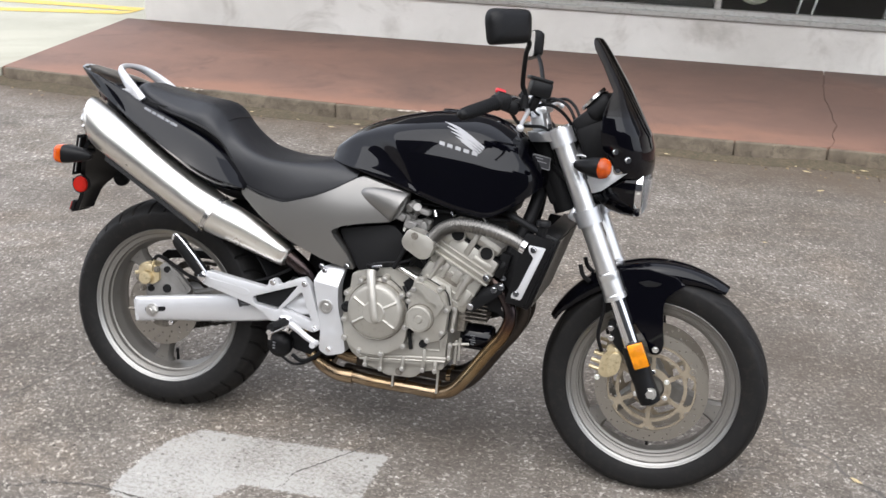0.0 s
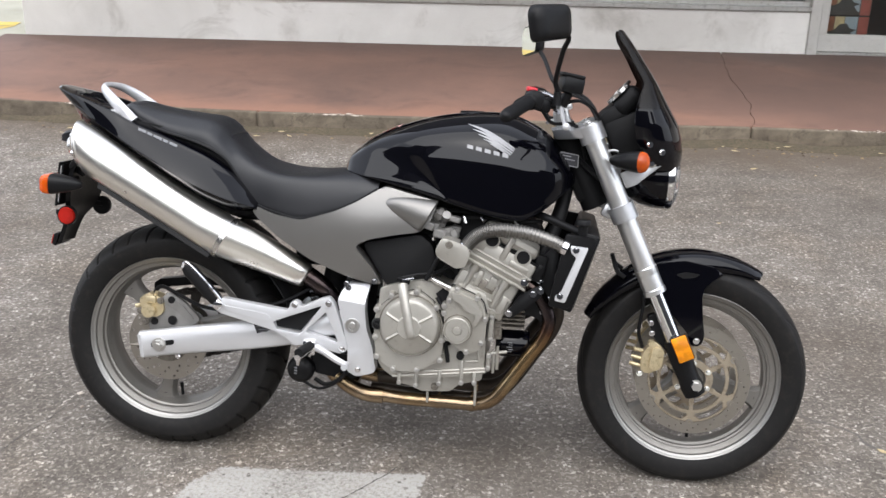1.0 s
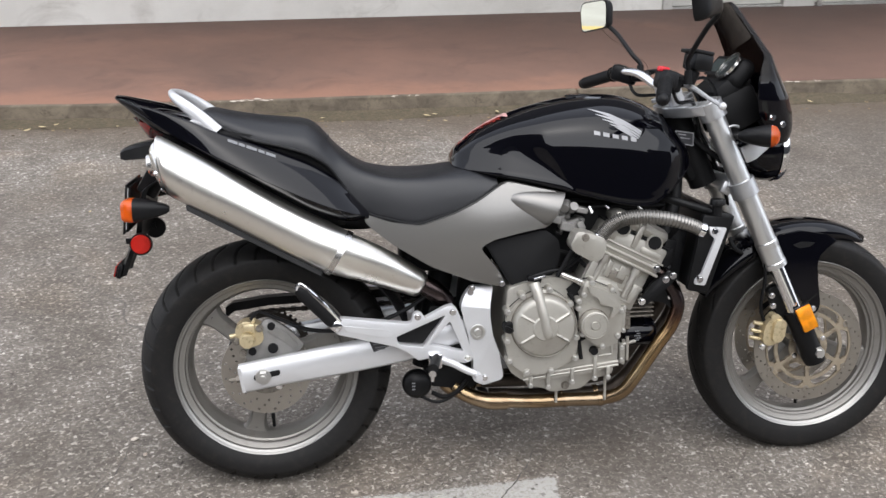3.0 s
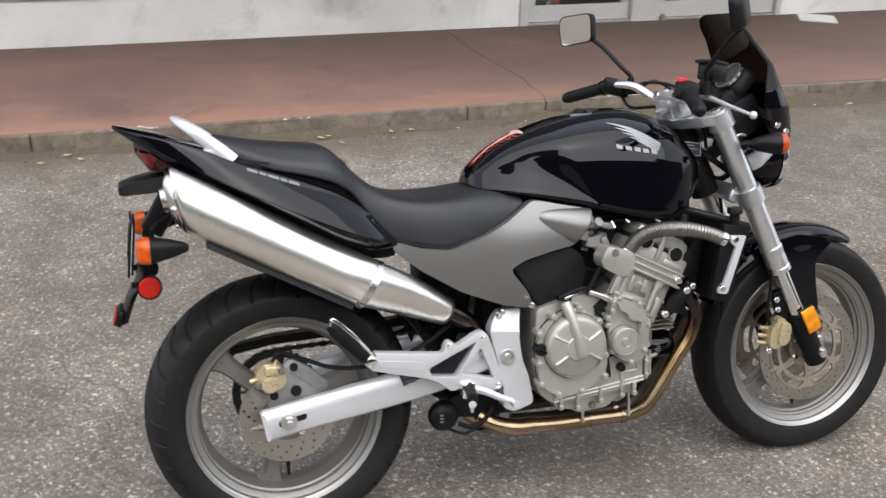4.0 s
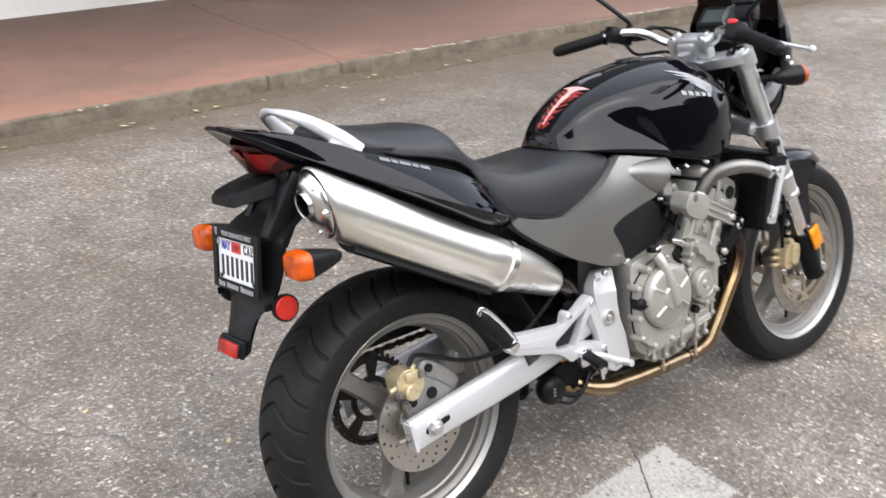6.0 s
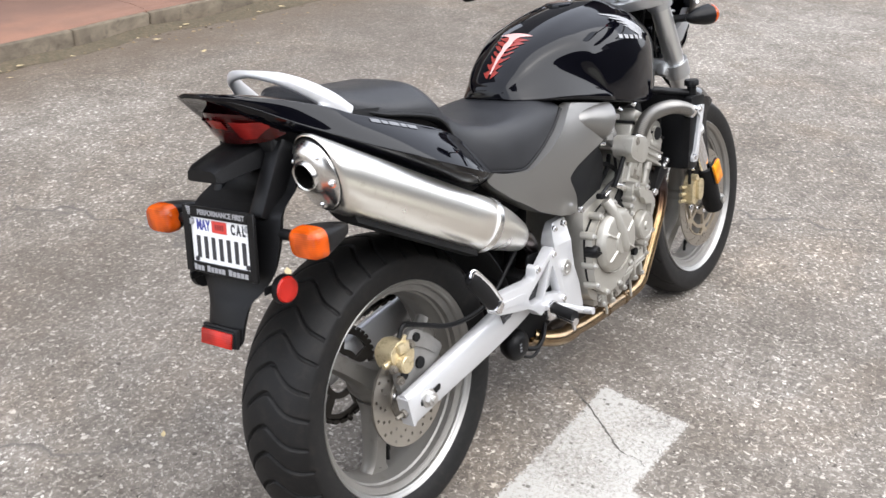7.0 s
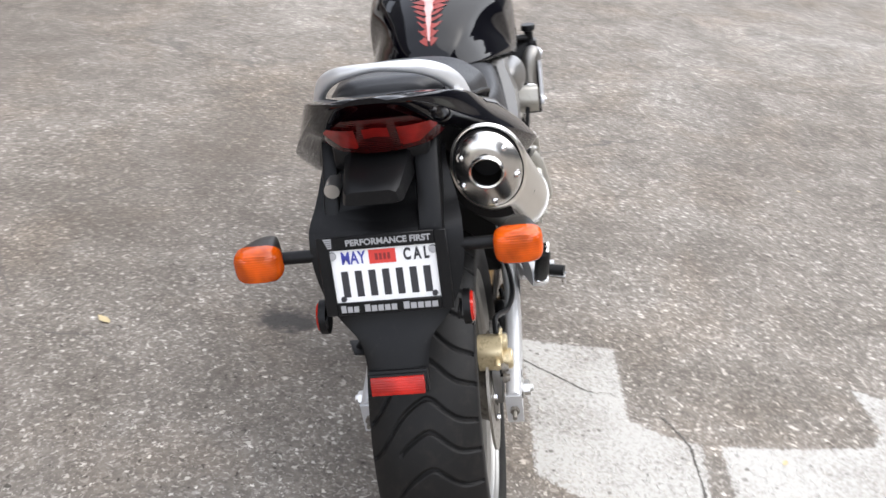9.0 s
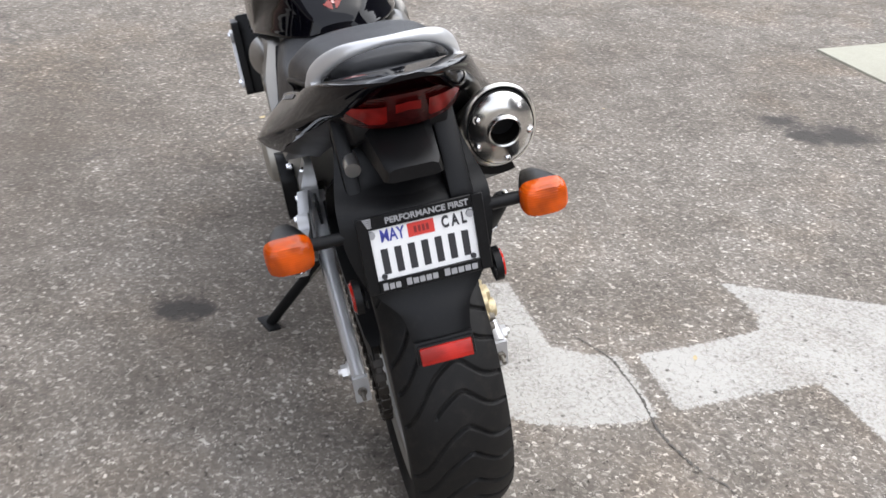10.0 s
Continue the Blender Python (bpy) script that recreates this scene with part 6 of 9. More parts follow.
# ---- wheels and brakes ----
def tyre_mesh(centre, R, half, bead, around, across, groove):
    """A tyre with its tread grooves sunk into the crown."""
    prof = [(bead, -half * 0.86), (bead + 0.008, -half * 0.93), (bead + 0.028, -half * 1.0), (bead + 0.045, -half * 1.0)]
    edge_r = bead + 0.052
    c = Vector(centre)
    rows = []
    outline = list(prof)
    n = across
    for k in range(n + 1):
        s = -1 + 2 * k / n
        a = s * radians(62)
        y = half * 0.985 * math.sin(a) / math.sin(radians(62))
        drop = (R - edge_r) * (1 - math.cos(a)) / (1 - math.cos(radians(62)))
        outline.append((R - drop, y))
    outline += [(r, -y) for r, y in prof[::-1]]
    verts, faces = [], []
    m = len(outline)
    for j in range(around):
        th = 2 * math.pi * j / around
        for i, (r, y) in enumerate(outline):
            s = y / half
            q = r - (groove(th, s) if len(prof) <= i < m - len(prof) else 0.0)
            verts.append((c.x + q * math.cos(th), c.y + y, c.z + q * math.sin(th)))
    for j in range(around):
        for i in range(m - 1):
            a, b = j * m + i, ((j + 1) % around) * m + i
            faces.append((a, a + 1, b + 1, b))
    me = bpy.data.meshes.new("tyre")
    me.from_pydata(verts, [], faces)
    me.polygons.foreach_set("use_smooth", [True] * len(faces))
    me.update()
    me.materials.append(RUBBER)
    return me


def rear_groove(th, s):
    """Depth of the rear tread: cuts that rise to a hump beside the crown and fall away to both shoulders, two to a pitch."""
    pitch = 2 * math.pi / 17
    gap = s + 0.12
    rise = math.sqrt(gap * gap + 0.012) - 0.11
    h = (0.30 if gap > 0 else 0.24) * rise - 0.05 * math.sin(gap * 5.0) * abs(gap)
    deep = 0.0
    u = ((th - h) / pitch) % 1.0
    for at, lo, hi in ((0.0, -0.96, 0.96), (0.46, -0.97, 0.42 if int((th - h) / pitch) % 2 else 0.94)):
        d = min(abs(u - at), 1 - abs(u - at)) * pitch * 0.31
        w = 0.0042 if lo < s < hi else 0.0
        if d < w:
            deep = max(deep, 0.0072 * min(1.0, (w - d) / 0.0010))
    return deep


def front_groove(th, s):
    pitch = 2 * math.pi / 15
    h = 0.5 * abs(s) ** 1.1
    deep = 0.0
    for at, sg in ((0.0, 1), (0.5, -1)):
        u = ((th - h) / pitch + at) % 1.0
        d = min(u, 1 - u) * pitch * 0.3
        if 0.06 < s * sg < 0.92 and d < 0.003:
            deep = max(deep, 0.005 * min(1.0, (0.003 - d) / 0.0010))
    return deep


def spoke(bm, c, ang, r0, r1, w0, w1, t0, t1, hole_r):
    """A spoke widening at its foot and its rim end."""
    u = Vector((math.cos(ang), 0, math.sin(ang)))
    v = Vector((-math.sin(ang), 0, math.cos(ang)))
    rings = []
    for t, wf, tf in ((0, 1.35, 1.2), (0.15, 1.0, 1.05), (0.5, 0.9, 1.0), (0.8, 1.05, 1.0), (0.93, 1.5, 1.0), (1.0, 2.2, 1.0)):
        r = r0 + (r1 - r0) * t
        w, th = (w0 + (w1 - w0) * t) * wf / 2, (t0 + (t1 - t0) * t) * tf / 2
        rings.append([c + u * r + v * (w * a) + Vector((0, th * b, 0)) for a, b in ((-1, -0.45), (-0.72, -1), (0.72, -1), (1, -0.45), (1, 0.45), (0.72, 1), (-0.72, 1), (-1, 0.45))])
    cols = [curve_through([r[i] for r in rings], 3) for i in range(8)]
    skin(bm, [[q[k] for q in cols] for k in range(len(cols[0]))])


def build_wheel(name, centre, R, half, rim_half, spokes, groove, res, label):
    c = Vector(centre)
    h = rim_half
    bm = B()
    half_prof = [(0.2150, h - 0.013), (0.2098, h - 0.017), (0.2030, h - 0.019), (0.2020, h * 0.60), (0.1975, h * 0.56), (0.1962, h * 0.42), (0.1900, 0.020), (0.1880, 0.013)]
    prof = [(r, -y) for r, y in half_prof] + half_prof[::-1] + [(0.2250, h - 0.010), (0.2110, h * 0.5), (0.2040, 0.0), (0.2110, -h * 0.5), (0.2250, -h + 0.010)]
    turned(bm, prof, c, "y", 120, True)
    wheel = part(name, bm, RIM_GREY, bike, label, 40)
    bm = B()
    turned(bm, [(0.0, -0.055), (0.030, -0.055), (0.034, -0.05), (0.040, -0.03), (0.046, 0.0), (0.040, 0.03), (0.034, 0.05), (0.030, 0.055), (0.0, 0.055)], c, "y", 40)
    part("hub", bm, RIM_GREY, wheel)
    for a in spokes:
        bm = B()
        spoke(bm, c, radians(a), 0.036, 0.193, 0.050, 0.040, 0.052, 0.034, 0.006)
        part("spoke", bm, RIM_GREY, wheel)
    for side in (-1, 1):
        bm = B()
        turned(bm, [(r, side * (h + y)) for r, y in ((0.2285, 0.001), (0.2268, 0.0025), (0.2243, 0.0012), (0.2228, -0.0030), (0.2205, -0.0040), (0.2178, -0.0050), (0.2160, -0.0085), (0.2150, -0.0165), (0.2180, -0.018), (0.2285, -0.012))], c, "y", 120, True)
        part("rim_edge", bm, RIM_EDGE, wheel, "bright machined rim edge", 50)
        # drilled recesses shown by black discs in place of their shade
        for a in spokes:
            bm = B()
            p = c + Vector((math.cos(radians(a)) * 0.174, 0, math.sin(radians(a)) * 0.174))
            rod(bm, p + Vector((0, side * 0.0160, 0)), p + Vector((0, side * 0.0178, 0)), 0.0066, 0.0066, 16)
            part("spoke_recess", bm, BLACK_MATT, wheel, "black disc standing for the shaded recess in the spoke")
    tyre = new("tyre", tyre_mesh(centre, R, half, 0.2265, res[0], res[1], groove))
    tyre.parent = wheel
    tyre["label"] = "black road tyre with waved tread grooves"
    bm = B()
    a = radians(-88)
    rod(bm, c + Vector((0.182 * math.cos(a), 0.0, 0.182 * math.sin(a))), c + Vector((0.150 * math.cos(a), -0.004, 0.150 * math.sin(a))), 0.0045, 0.004, 10)
    rod(bm, c + Vector((0.158 * math.cos(a), -0.004, 0.158 * math.sin(a))), c + Vector((0.146 * math.cos(a), -0.005, 0.146 * math.sin(a))), 0.0055, 0.005, 10)
    part("valve_stem", bm, BLACK_MATT, wheel)
    return wheel


def drilled(nr, na, every, rows):
    """Which cells of a disc stay: small holes in slanting rows."""
    def keep(i, j):
        for k, row in enumerate(rows):
            if i == row and (j + k * every // len(rows)) % every == 0:
                return False
        return True
    return keep


def build_brakes(front, rear):
    c = Vector((1.4135, 0, 0.30))
    for side in (-1, 1):
        bm = B()
        y = side * 0.066
        ring_grid(bm, c, 0.118, 0.148, 7, 180, y - 0.0025, y + 0.0025, drilled(7, 180, 10, (1, 3, 5)))
        disc = part("brake_disc", bm, DISC_STEEL, front, "drilled steel front brake disc", 30)
        bm = B()
        def keep(i, j):
            a = (j % 24) / 24
            if i <= 3:
                return True
            if i in (11, 12, 17):
                return True
            arm = 0.16 - 0.012 * i if i < 8 else (0.065 if i < 11 else 0.07 + 0.014 * (i - 11))
            return abs(a - 0.5) < arm or (i >= 16 and abs(a - 0.5) < 0.2)
        ring_grid(bm, c, 0.034, 0.116, 18, 144, y - 0.0035, y + 0.0035, keep)
        part("disc_carrier", bm, DISC_GOLD, front, "pale gold disc carrier with openings", 30)
        for k in range(6):
            a = 2 * math.pi * (k + 0.5) / 6
            p = c + Vector((0.117 * math.cos(a), y, 0.117 * math.sin(a)))
            bm = B()
            turned(bm, [(0.0035, -0.005), (0.009, -0.005), (0.0095, 0.0), (0.009, 0.005), (0.0035, 0.005)], p, "y", 18, True)
            part("disc_bobbin", bm, DISC_STEEL, disc)
            q = c + Vector((0.044 * math.cos(a), y + side * 0.004, 0.044 * math.sin(a)))
            bolt(disc, q, 0.0055, 0.006, (0, side, 0))
        # caliper behind the fork leg
        bm = B()
        yc = side * 0.088
        prism(bm, rounded([(1.305, 0.408), (1.330, 0.385), (1.325, 0.335), (1.296, 0.316), (1.272, 0.324), (1.276, 0.372)], 0.016, 5), yc - 0.016, yc + 0.016, 0.007, 3)
        cal = part("front_caliper", bm, CALIPER_GOLD, bike, "pale gold front brake caliper", 45)
        bm = B()
        outline = rounded([(1.316, 0.392), (1.331, 0.384), (1.326, 0.338), (1.309, 0.326), (1.293, 0.334), (1.299, 0.384)], 0.013, 5)
        prism(bm, outline, yc + side * 0.012, yc + side * 0.026, 0.004, 3)
        part("caliper_cover", bm, CALIPER_GOLD, cal)
        bm = B()
        for x, z in ((1.268, 0.372), (1.262, 0.352), (1.258, 0.333)):
            rod(bm, (x - 0.012, yc - side * 0.01, z + 0.004), (x + 0.03, yc - side * 0.006, z - 0.004), 0.0055, None, 12)
        rod(bm, (1.298, yc + side * 0.004, 0.398), (1.298, yc + side * 0.022, 0.398), 0.010, 0.009, 16)
        part("caliper_pins", bm, CALIPER_GOLD, cal)
        for x, z in ((1.292, 0.452), (1.296, 0.425), (1.345, 0.375), (1.272, 0.316)):
            bolt(cal, (x, side * 0.100, z), 0.006, 0.006, (0, side, 0))
        bm = B()
        prism(bm, rounded([(1.28, 0.47), (1.315, 0.478), (1.37, 0.42), (1.41, 0.34), (1.365, 0.352), (1.325, 0.39), (1.30, 0.415)], 0.012), side * 0.076, side * 0.098, 0.004)
        part("caliper_bracket", bm, BLACK_SATIN, cal, "black caliper bracket")
        bm = B()
        tube(bm, [(1.275, side * 0.095, 0.385), (1.262, side * 0.104, 0.43), (1.268, side * 0.108, 0.50), (1.262, side * 0.105, 0.57), (1.24, side * 0.085, 0.65), (1.205, side * 0.05, 0.73), (1.16, side * 0.06, 0.83), (1.10, side * 0.12, 0.95)], 0.0048, 8, 8)
        part("brake_hose", bm, BLACK_SATIN, cal, "black front brake hose")
    # rear
    c = Vector((0, 0, 0.315))
    bm = B()
    y = -0.092
    ring_grid(bm, c, 0.055, 0.110, 9, 96, y - 0.0025, y + 0.0025, drilled(9, 96, 6, (3, 5, 7)))
    disc = part("brake_disc", bm, DISC_STEEL, rear, "drilled steel rear brake disc", 30)
    bm = B()
    turned(bm, [(0.030, -0.098), (0.058, -0.097), (0.060, -0.090), (0.050, -0.06), (0.030, -0.05)], c, "y", 40, True)
    part("disc_hub", bm, ENGINE_DARK, rear, "grey rear hub flange")
    for k in range(5):
        a = 2 * math.pi * k / 5 + 0.3
        bolt(disc, (0.050 * math.cos(a), -0.097, 0.315 + 0.050 * math.sin(a)), 0.006, 0.006)
    bm = B()
    prism(bm, rounded([(-0.07, 0.435), (-0.045, 0.452), (-0.005, 0.440), (0.000, 0.400), (-0.022, 0.385), (-0.062, 0.392)], 0.012, 4), -0.122, -0.078, 0.006, 3)
    cal = part("rear_caliper", bm, CALIPER_GOLD, bike, "gold rear brake caliper")
    bm = B()
    rod(bm, (-0.040, -0.120, 0.405), (-0.040, -0.136, 0.405), 0.0195, 0.0185, 28)
    rod(bm, (-0.040, -0.136, 0.405), (-0.040, -0.138, 0.405), 0.0165, 0.015, 28)
    box(bm, (-0.035, -0.118, 0.436), (0.03, 0.026, 0.022), None, 0.005)
    rod(bm, (-0.082, -0.112, 0.412), (-0.045, -0.112, 0.418), 0.006, None, 12)
    rod(bm, (-0.028, -0.115, 0.440), (-0.020, -0.120, 0.456), 0.006, 0.004, 12)
    part("caliper_piston_housing", bm, CALIPER_GOLD, cal)
    for x, z in ((-0.010, 0.432), (-0.066, 0.402), (-0.052, 0.372)):
        bolt(cal, (x, -0.122, z), 0.007, 0.008, (0, -1, 0), ENGINE_DARK)
    bm = B()
    prism(bm, rounded([(-0.050, 0.372), (-0.020, 0.425), (0.004, 0.452), (0.020, 0.452), (0.055, 0.428), (0.098, 0.384), (0.060, 0.350), (0.03, 0.30), (-0.03, 0.30)], 0.012), -0.112, -0.098, 0.004)
    prism(bm, rounded([(0.014, 0.440), (0.050, 0.420), (0.082, 0.384), (0.070, 0.376), (0.036, 0.404), (0.008, 0.420)], 0.005), -0.116, -0.110, 0.002)
    carrier = part("caliper_carrier", bm, CARRIER, cal, "grey cast caliper carrier")
    # black discs give the carrier's hollows their shade
    for x, z, r in ((0.020, 0.378, 0.013), (-0.030, 0.372, 0.010), (0.018, 0.434, 0.010)):
        part("carrier_recess", rod(B(), (x, -0.111, z), (x, -0.1165, z), r, r * 0.94, 20), BLACK_MATT, carrier, "black disc standing for a shaded round recess")
    bm = B()
    tube(bm, [(-0.030, -0.112, 0.452), (-0.01, -0.112, 0.470), (0.04, -0.118, 0.452), (0.10, -0.128, 0.428), (0.17, -0.136, 0.422), (0.25, -0.130, 0.430), (0.33, -0.11, 0.452), (0.40, -0.10, 0.49)], 0.0052, 8, 8)
    part("rear_brake_hose", bm, BLACK_SATIN, cal, "black rear brake hose")
    # sprocket, chain and guard on the left
    bm = B()
    def teeth(i, j):
        if i == 9:
            return j % 4 < 2
        if 2 <= i <= 6:
            return (j % 32) < 9
        return True
    ring_grid(bm, c, 0.040, 0.106, 10, 160, 0.094, 0.100, teeth)
    part("sprocket", bm, CHAIN_STEEL, rear, "steel rear sprocket", 30)
    path = []
    n = 40
    for k in range(n):
        t = k / n
        path.append(((0.58 - 0.58 * t), 0.43 - 0.012 * t))
    for k in range(26):
        a = radians(90 + 180 * k / 25)
        path.append((0.102 * math.cos(a), 0.315 + 0.102 * math.sin(a)))
    for k in range(n):
        t = k / n
        path.append((0.58 * t, 0.213 + 0.150 * t))
    links = []
    for w, h in ((0.014, 0.008), (0.020, 0.0105)):
        bm = B()
        box(bm, (0, 0, 0), (0.0175, w, h), None, 0.002, 1)
        links.append(bm)
    chain = part("chain", links[0], CHAIN_STEEL, bike, "oily drive chain")
    outer = part("chain_link", links[1], CHAIN_STEEL, chain)
    for k, (p, q) in enumerate(zip(path, path[1:])):
        d = math.degrees(math.atan2(q[1] - p[1], q[0] - p[0]))
        m = pose((p[0] + q[0]) / 2, 0.097, (p[1] + q[1]) / 2, 0, -d, 0)
        if k == 0:
            chain.matrix_local = m
            home = m.inverted()
            continue
        ob = outer if k == 1 else new("chain_link", outer.data if k % 2 else chain.data)
        ob.parent = chain
        ob.matrix_local = home @ m
    bm = B()
    rows = []
    for x, z, w in ((-0.11, 0.432, 0.008), (-0.09, 0.446, 0.014), (0.0, 0.458, 0.017), (0.15, 0.462, 0.017), (0.32, 0.468, 0.016), (0.40, 0.47, 0.012)):
        rows.append([(x, 0.097 - w, z - 0.020), (x, 0.097 - w, z), (x, 0.097 + w, z), (x, 0.097 + w, z - 0.030), (x, 0.097 + w - 0.003, z - 0.030), (x, 0.097 + w - 0.003, z - 0.003), (x, 0.097 - w + 0.003, z - 0.003), (x, 0.097 - w + 0.003, z - 0.020)])
    skin(bm, rows)
    part("chain_guard", bm, BLACK_SATIN, bike, "black chain guard")


# ---- exhaust ----
def build_exhaust():
    a, b = Vector((-0.200, -0.1445, 0.834)), Vector((0.186, -0.166, 0.622))
    axis = (b - a).normalized()
    s = Vector((0, 1, 0)) - axis * axis.y
    s.normalize()
    u = s.cross(axis)
    if u.z < 0:
        u = -u
    def ring(p, ry, rz, n=48, tilt=0.0, lo=0.0, hi=2 * math.pi):
        out = []
        for k in range(n):
            t = lo + (hi - lo) * k / (n if hi - lo > 6.2 else n - 1)
            cs, sn = math.cos(t), math.sin(t)
            cs, sn = math.copysign(abs(cs) ** 0.95, cs), math.copysign(abs(sn) ** 0.95, sn)
            out.append(p + s * (ry * cs) + u * (rz * sn) + axis * (tilt * rz * sn))
        return out
    SLANT = -0.80                                   # the rear end is cut nearly upright
    girth = lambda t: 0.0575 - 0.0015 * t
    lean = lambda t: SLANT * (1 - t) ** 2 + 0.05 * t
    bm = B()
    rings = [ring(a - axis * 0.009, girth(0) * 0.885, girth(0) * 0.885, 48, SLANT), ring(a - axis * 0.008, girth(0) * 0.92, girth(0) * 0.92, 48, SLANT), ring(a - axis * 0.004, girth(0) * 0.972, girth(0) * 0.972, 48, SLANT)]
    for t in (0.01, 0.12, 0.25, 0.4, 0.55, 0.7, 0.85, 0.985):
        rings.append(ring(a + (b - a) * t, girth(t), girth(t), 48, lean(t)))
    rings.append(ring(b, girth(1) * 0.96, girth(1) * 0.96, 48, 0.05))
    skin(bm, rings, True, False)
    can = part("silencer", bm, STEEL, bike, "brushed stainless silencer", 40)
    bm = B()
    skin(bm, [ring(b + axis * d, 0.0585 * f, 0.0585 * f, 48, 0.05) for d, f in ((-0.006, 0.96), (-0.006, 1.0), (0.008, 1.0), (0.008, 0.95))])
    part("silencer_band", bm, POLISHED, can, "polished band round the silencer", 30)
    # cone to the link pipe
    tip = Vector((0.390, -0.112, 0.520))
    bm = B()
    rings = []
    for t, f in ((0.0, 0.97), (0.2, 0.93), (0.4, 0.86), (0.6, 0.78), (0.8, 0.69), (0.92, 0.625), (0.975, 0.575), (1.0, 0.47)):
        p = b.lerp(tip, t) + Vector((0, 0, 0.004 * math.sin(math.pi * t)))
        rings.append(ring(p, 0.0560 * f, 0.0560 * f, 48, 0.05 * (1 - t)))
    skin(bm, rings)
    cone = part("silencer_cone", bm, STEEL, can, "polished front cone of the silencer", 40)
    bolt(cone, (0.330, -0.157, 0.566), 0.0085, 0.006, (0.2, -0.95, 0.25))
    # black guard beneath, on the wheel's side
    bm = B()
    rings = []
    for t in (0.10, 0.3, 0.5, 0.75, 0.98):
        g = girth(t)
        outer = ring(a + (b - a) * t, g + 0.011, g + 0.012, 18, lean(t), radians(250), radians(338))
        inner = ring(a + (b - a) * t, g - 0.002, g - 0.002, 18, lean(t), radians(250), radians(338))
        rings.append(outer + inner[::-1])
    skin(bm, rings)
    part("heat_guard", bm, BLACK_SATIN, can, "black guard along the silencer's underside")
    # rear cap on the slanting end, with five domed bolts and the outlet
    up = (u + axis * SLANT)
    back_ = s.cross(up).normalized()
    if back_.x > 0:
        back_ = -back_
    def disc(d, f, shift=0.0, n=48):
        return [a + back_ * d + up * (shift * 0.010 / up.length) + (s * math.cos(t) + up * math.sin(t)) * (girth(0) * f) for t in (2 * math.pi * k / n for k in range(n))]
    bm = B()
    skin(bm, [disc(0.002, 0.86), disc(0.002, 0.905), disc(0.0075, 0.905), disc(0.0075, 0.86)])
    part("cap_seam", bm, BLACK_MATT, can, "dark seam before the end cap", 30)
    bm = B()
    skin(bm, [disc(0.004, 0.875), disc(0.009, 0.875), disc(0.0125, 0.85, 0.1), disc(0.019, 0.72, 0.5), disc(0.025, 0.57, 0.9), disc(0.028, 0.46, 1.0), disc(0.029, 0.37, 1.0)], True, False)
    cap = part("end_cap", bm, POLISHED, can, "polished end cap", 35)
    right = -s
    for deg in (50, -9, 146, -85, 203):
        t = radians(deg)
        p = a + right * (0.0415 * math.cos(t)) + up.normalized() * (0.049 * math.sin(t)) + back_ * 0.0165
        n_ = (back_ * 0.9 + (p - a).normalized() * 0.35).normalized()
        bm = B()
        rod(bm, p - n_ * 0.006, p + n_ * 0.002, 0.0082, 0.0080, 20)
        dome(bm, p + n_ * 0.001, 0.0062, (1, 1, 1), 12)
        part("rivet", bm, CHROME, cap)
    o = a + back_ * 0.026 + up.normalized() * 0.010
    e1, e2 = s, up.normalized()
    pipe_ring = lambda d, r: [o + back_ * d + (e1 * math.cos(t) + e2 * math.sin(t)) * r for t in (2 * math.pi * k / 36 for k in range(36))]
    bm = B()
    skin(bm, [pipe_ring(-0.010, 0.0255), pipe_ring(0.009, 0.0262), pipe_ring(0.0115, 0.0248), pipe_ring(0.010, 0.0222), pipe_ring(-0.015, 0.0215)], True, False)
    part("outlet", bm, POLISHED, can, "outlet pipe with a bright lip", 35)
    bm = B()
    skin(bm, [pipe_ring(0.006, 0.0217), pipe_ring(-0.045, 0.0210), pipe_ring(-0.046, 0.001)], True, False)
    part("outlet_bore", bm, SOOT, can, "sooty black outlet bore")
    # link pipe and headers
    bm = B()
    tube(bm, [(0.385, -0.109, 0.527), (0.425, -0.104, 0.497), (0.452, -0.09, 0.455), (0.452, -0.07, 0.38), (0.44, -0.05, 0.30), (0.46, -0.045, 0.24), (0.52, -0.05, 0.215)], 0.0255, 18, 8)
    part("link_pipe", bm, PIPE, bike, "brown heat-stained link pipe")
    bm = B()
    tube(bm, [(0.47, -0.07, 0.240), (0.50, -0.085, 0.222), (0.55, -0.10, 0.208), (0.60, -0.10, 0.205)], 0.029, 18, 6, lambda t: 0.0185 + 0.004 * t)
    tube(bm, [(0.47, 0.03, 0.240), (0.50, 0.05, 0.222), (0.55, 0.07, 0.208), (0.60, 0.08, 0.205)], 0.029, 18, 6, lambda t: 0.0185 + 0.004 * t)
    part("collector", bm, PIPE, bike, "gold-tinted exhaust collector")
    for y0, y1 in ((-0.132, -0.108), (-0.046, -0.060), (0.046, 0.060), (0.132, 0.108)):
        bm = B()
        out = abs(y0) > 0.1
        dx = 0.0 if out else 0.022
        tube(bm, [(0.965, y0 * 0.95, 0.545), (1.000 + dx, y0, 0.515), (1.030 + dx, y0, 0.455), (1.016 + dx, y0, 0.398), (0.980 + dx, y0, 0.345), (0.925 + dx, y0 * 0.98, 0.262), (0.892 + dx * 0.8, y0 * 0.95, 0.222), (0.845 + dx * 0.5, y1, 0.202), (0.76, y1, 0.203), (0.66, y1, 0.204), (0.56, y1 * 0.9, 0.208)], 0.0178, 18, 8)
        pipe = part("header_pipe", bm, PIPE if y0 < -0.1 else DARK_PIPE, bike, "straw-gold and brown heat-tinted header pipe" if y0 < -0.1 else "dark brown header pipe", 60)
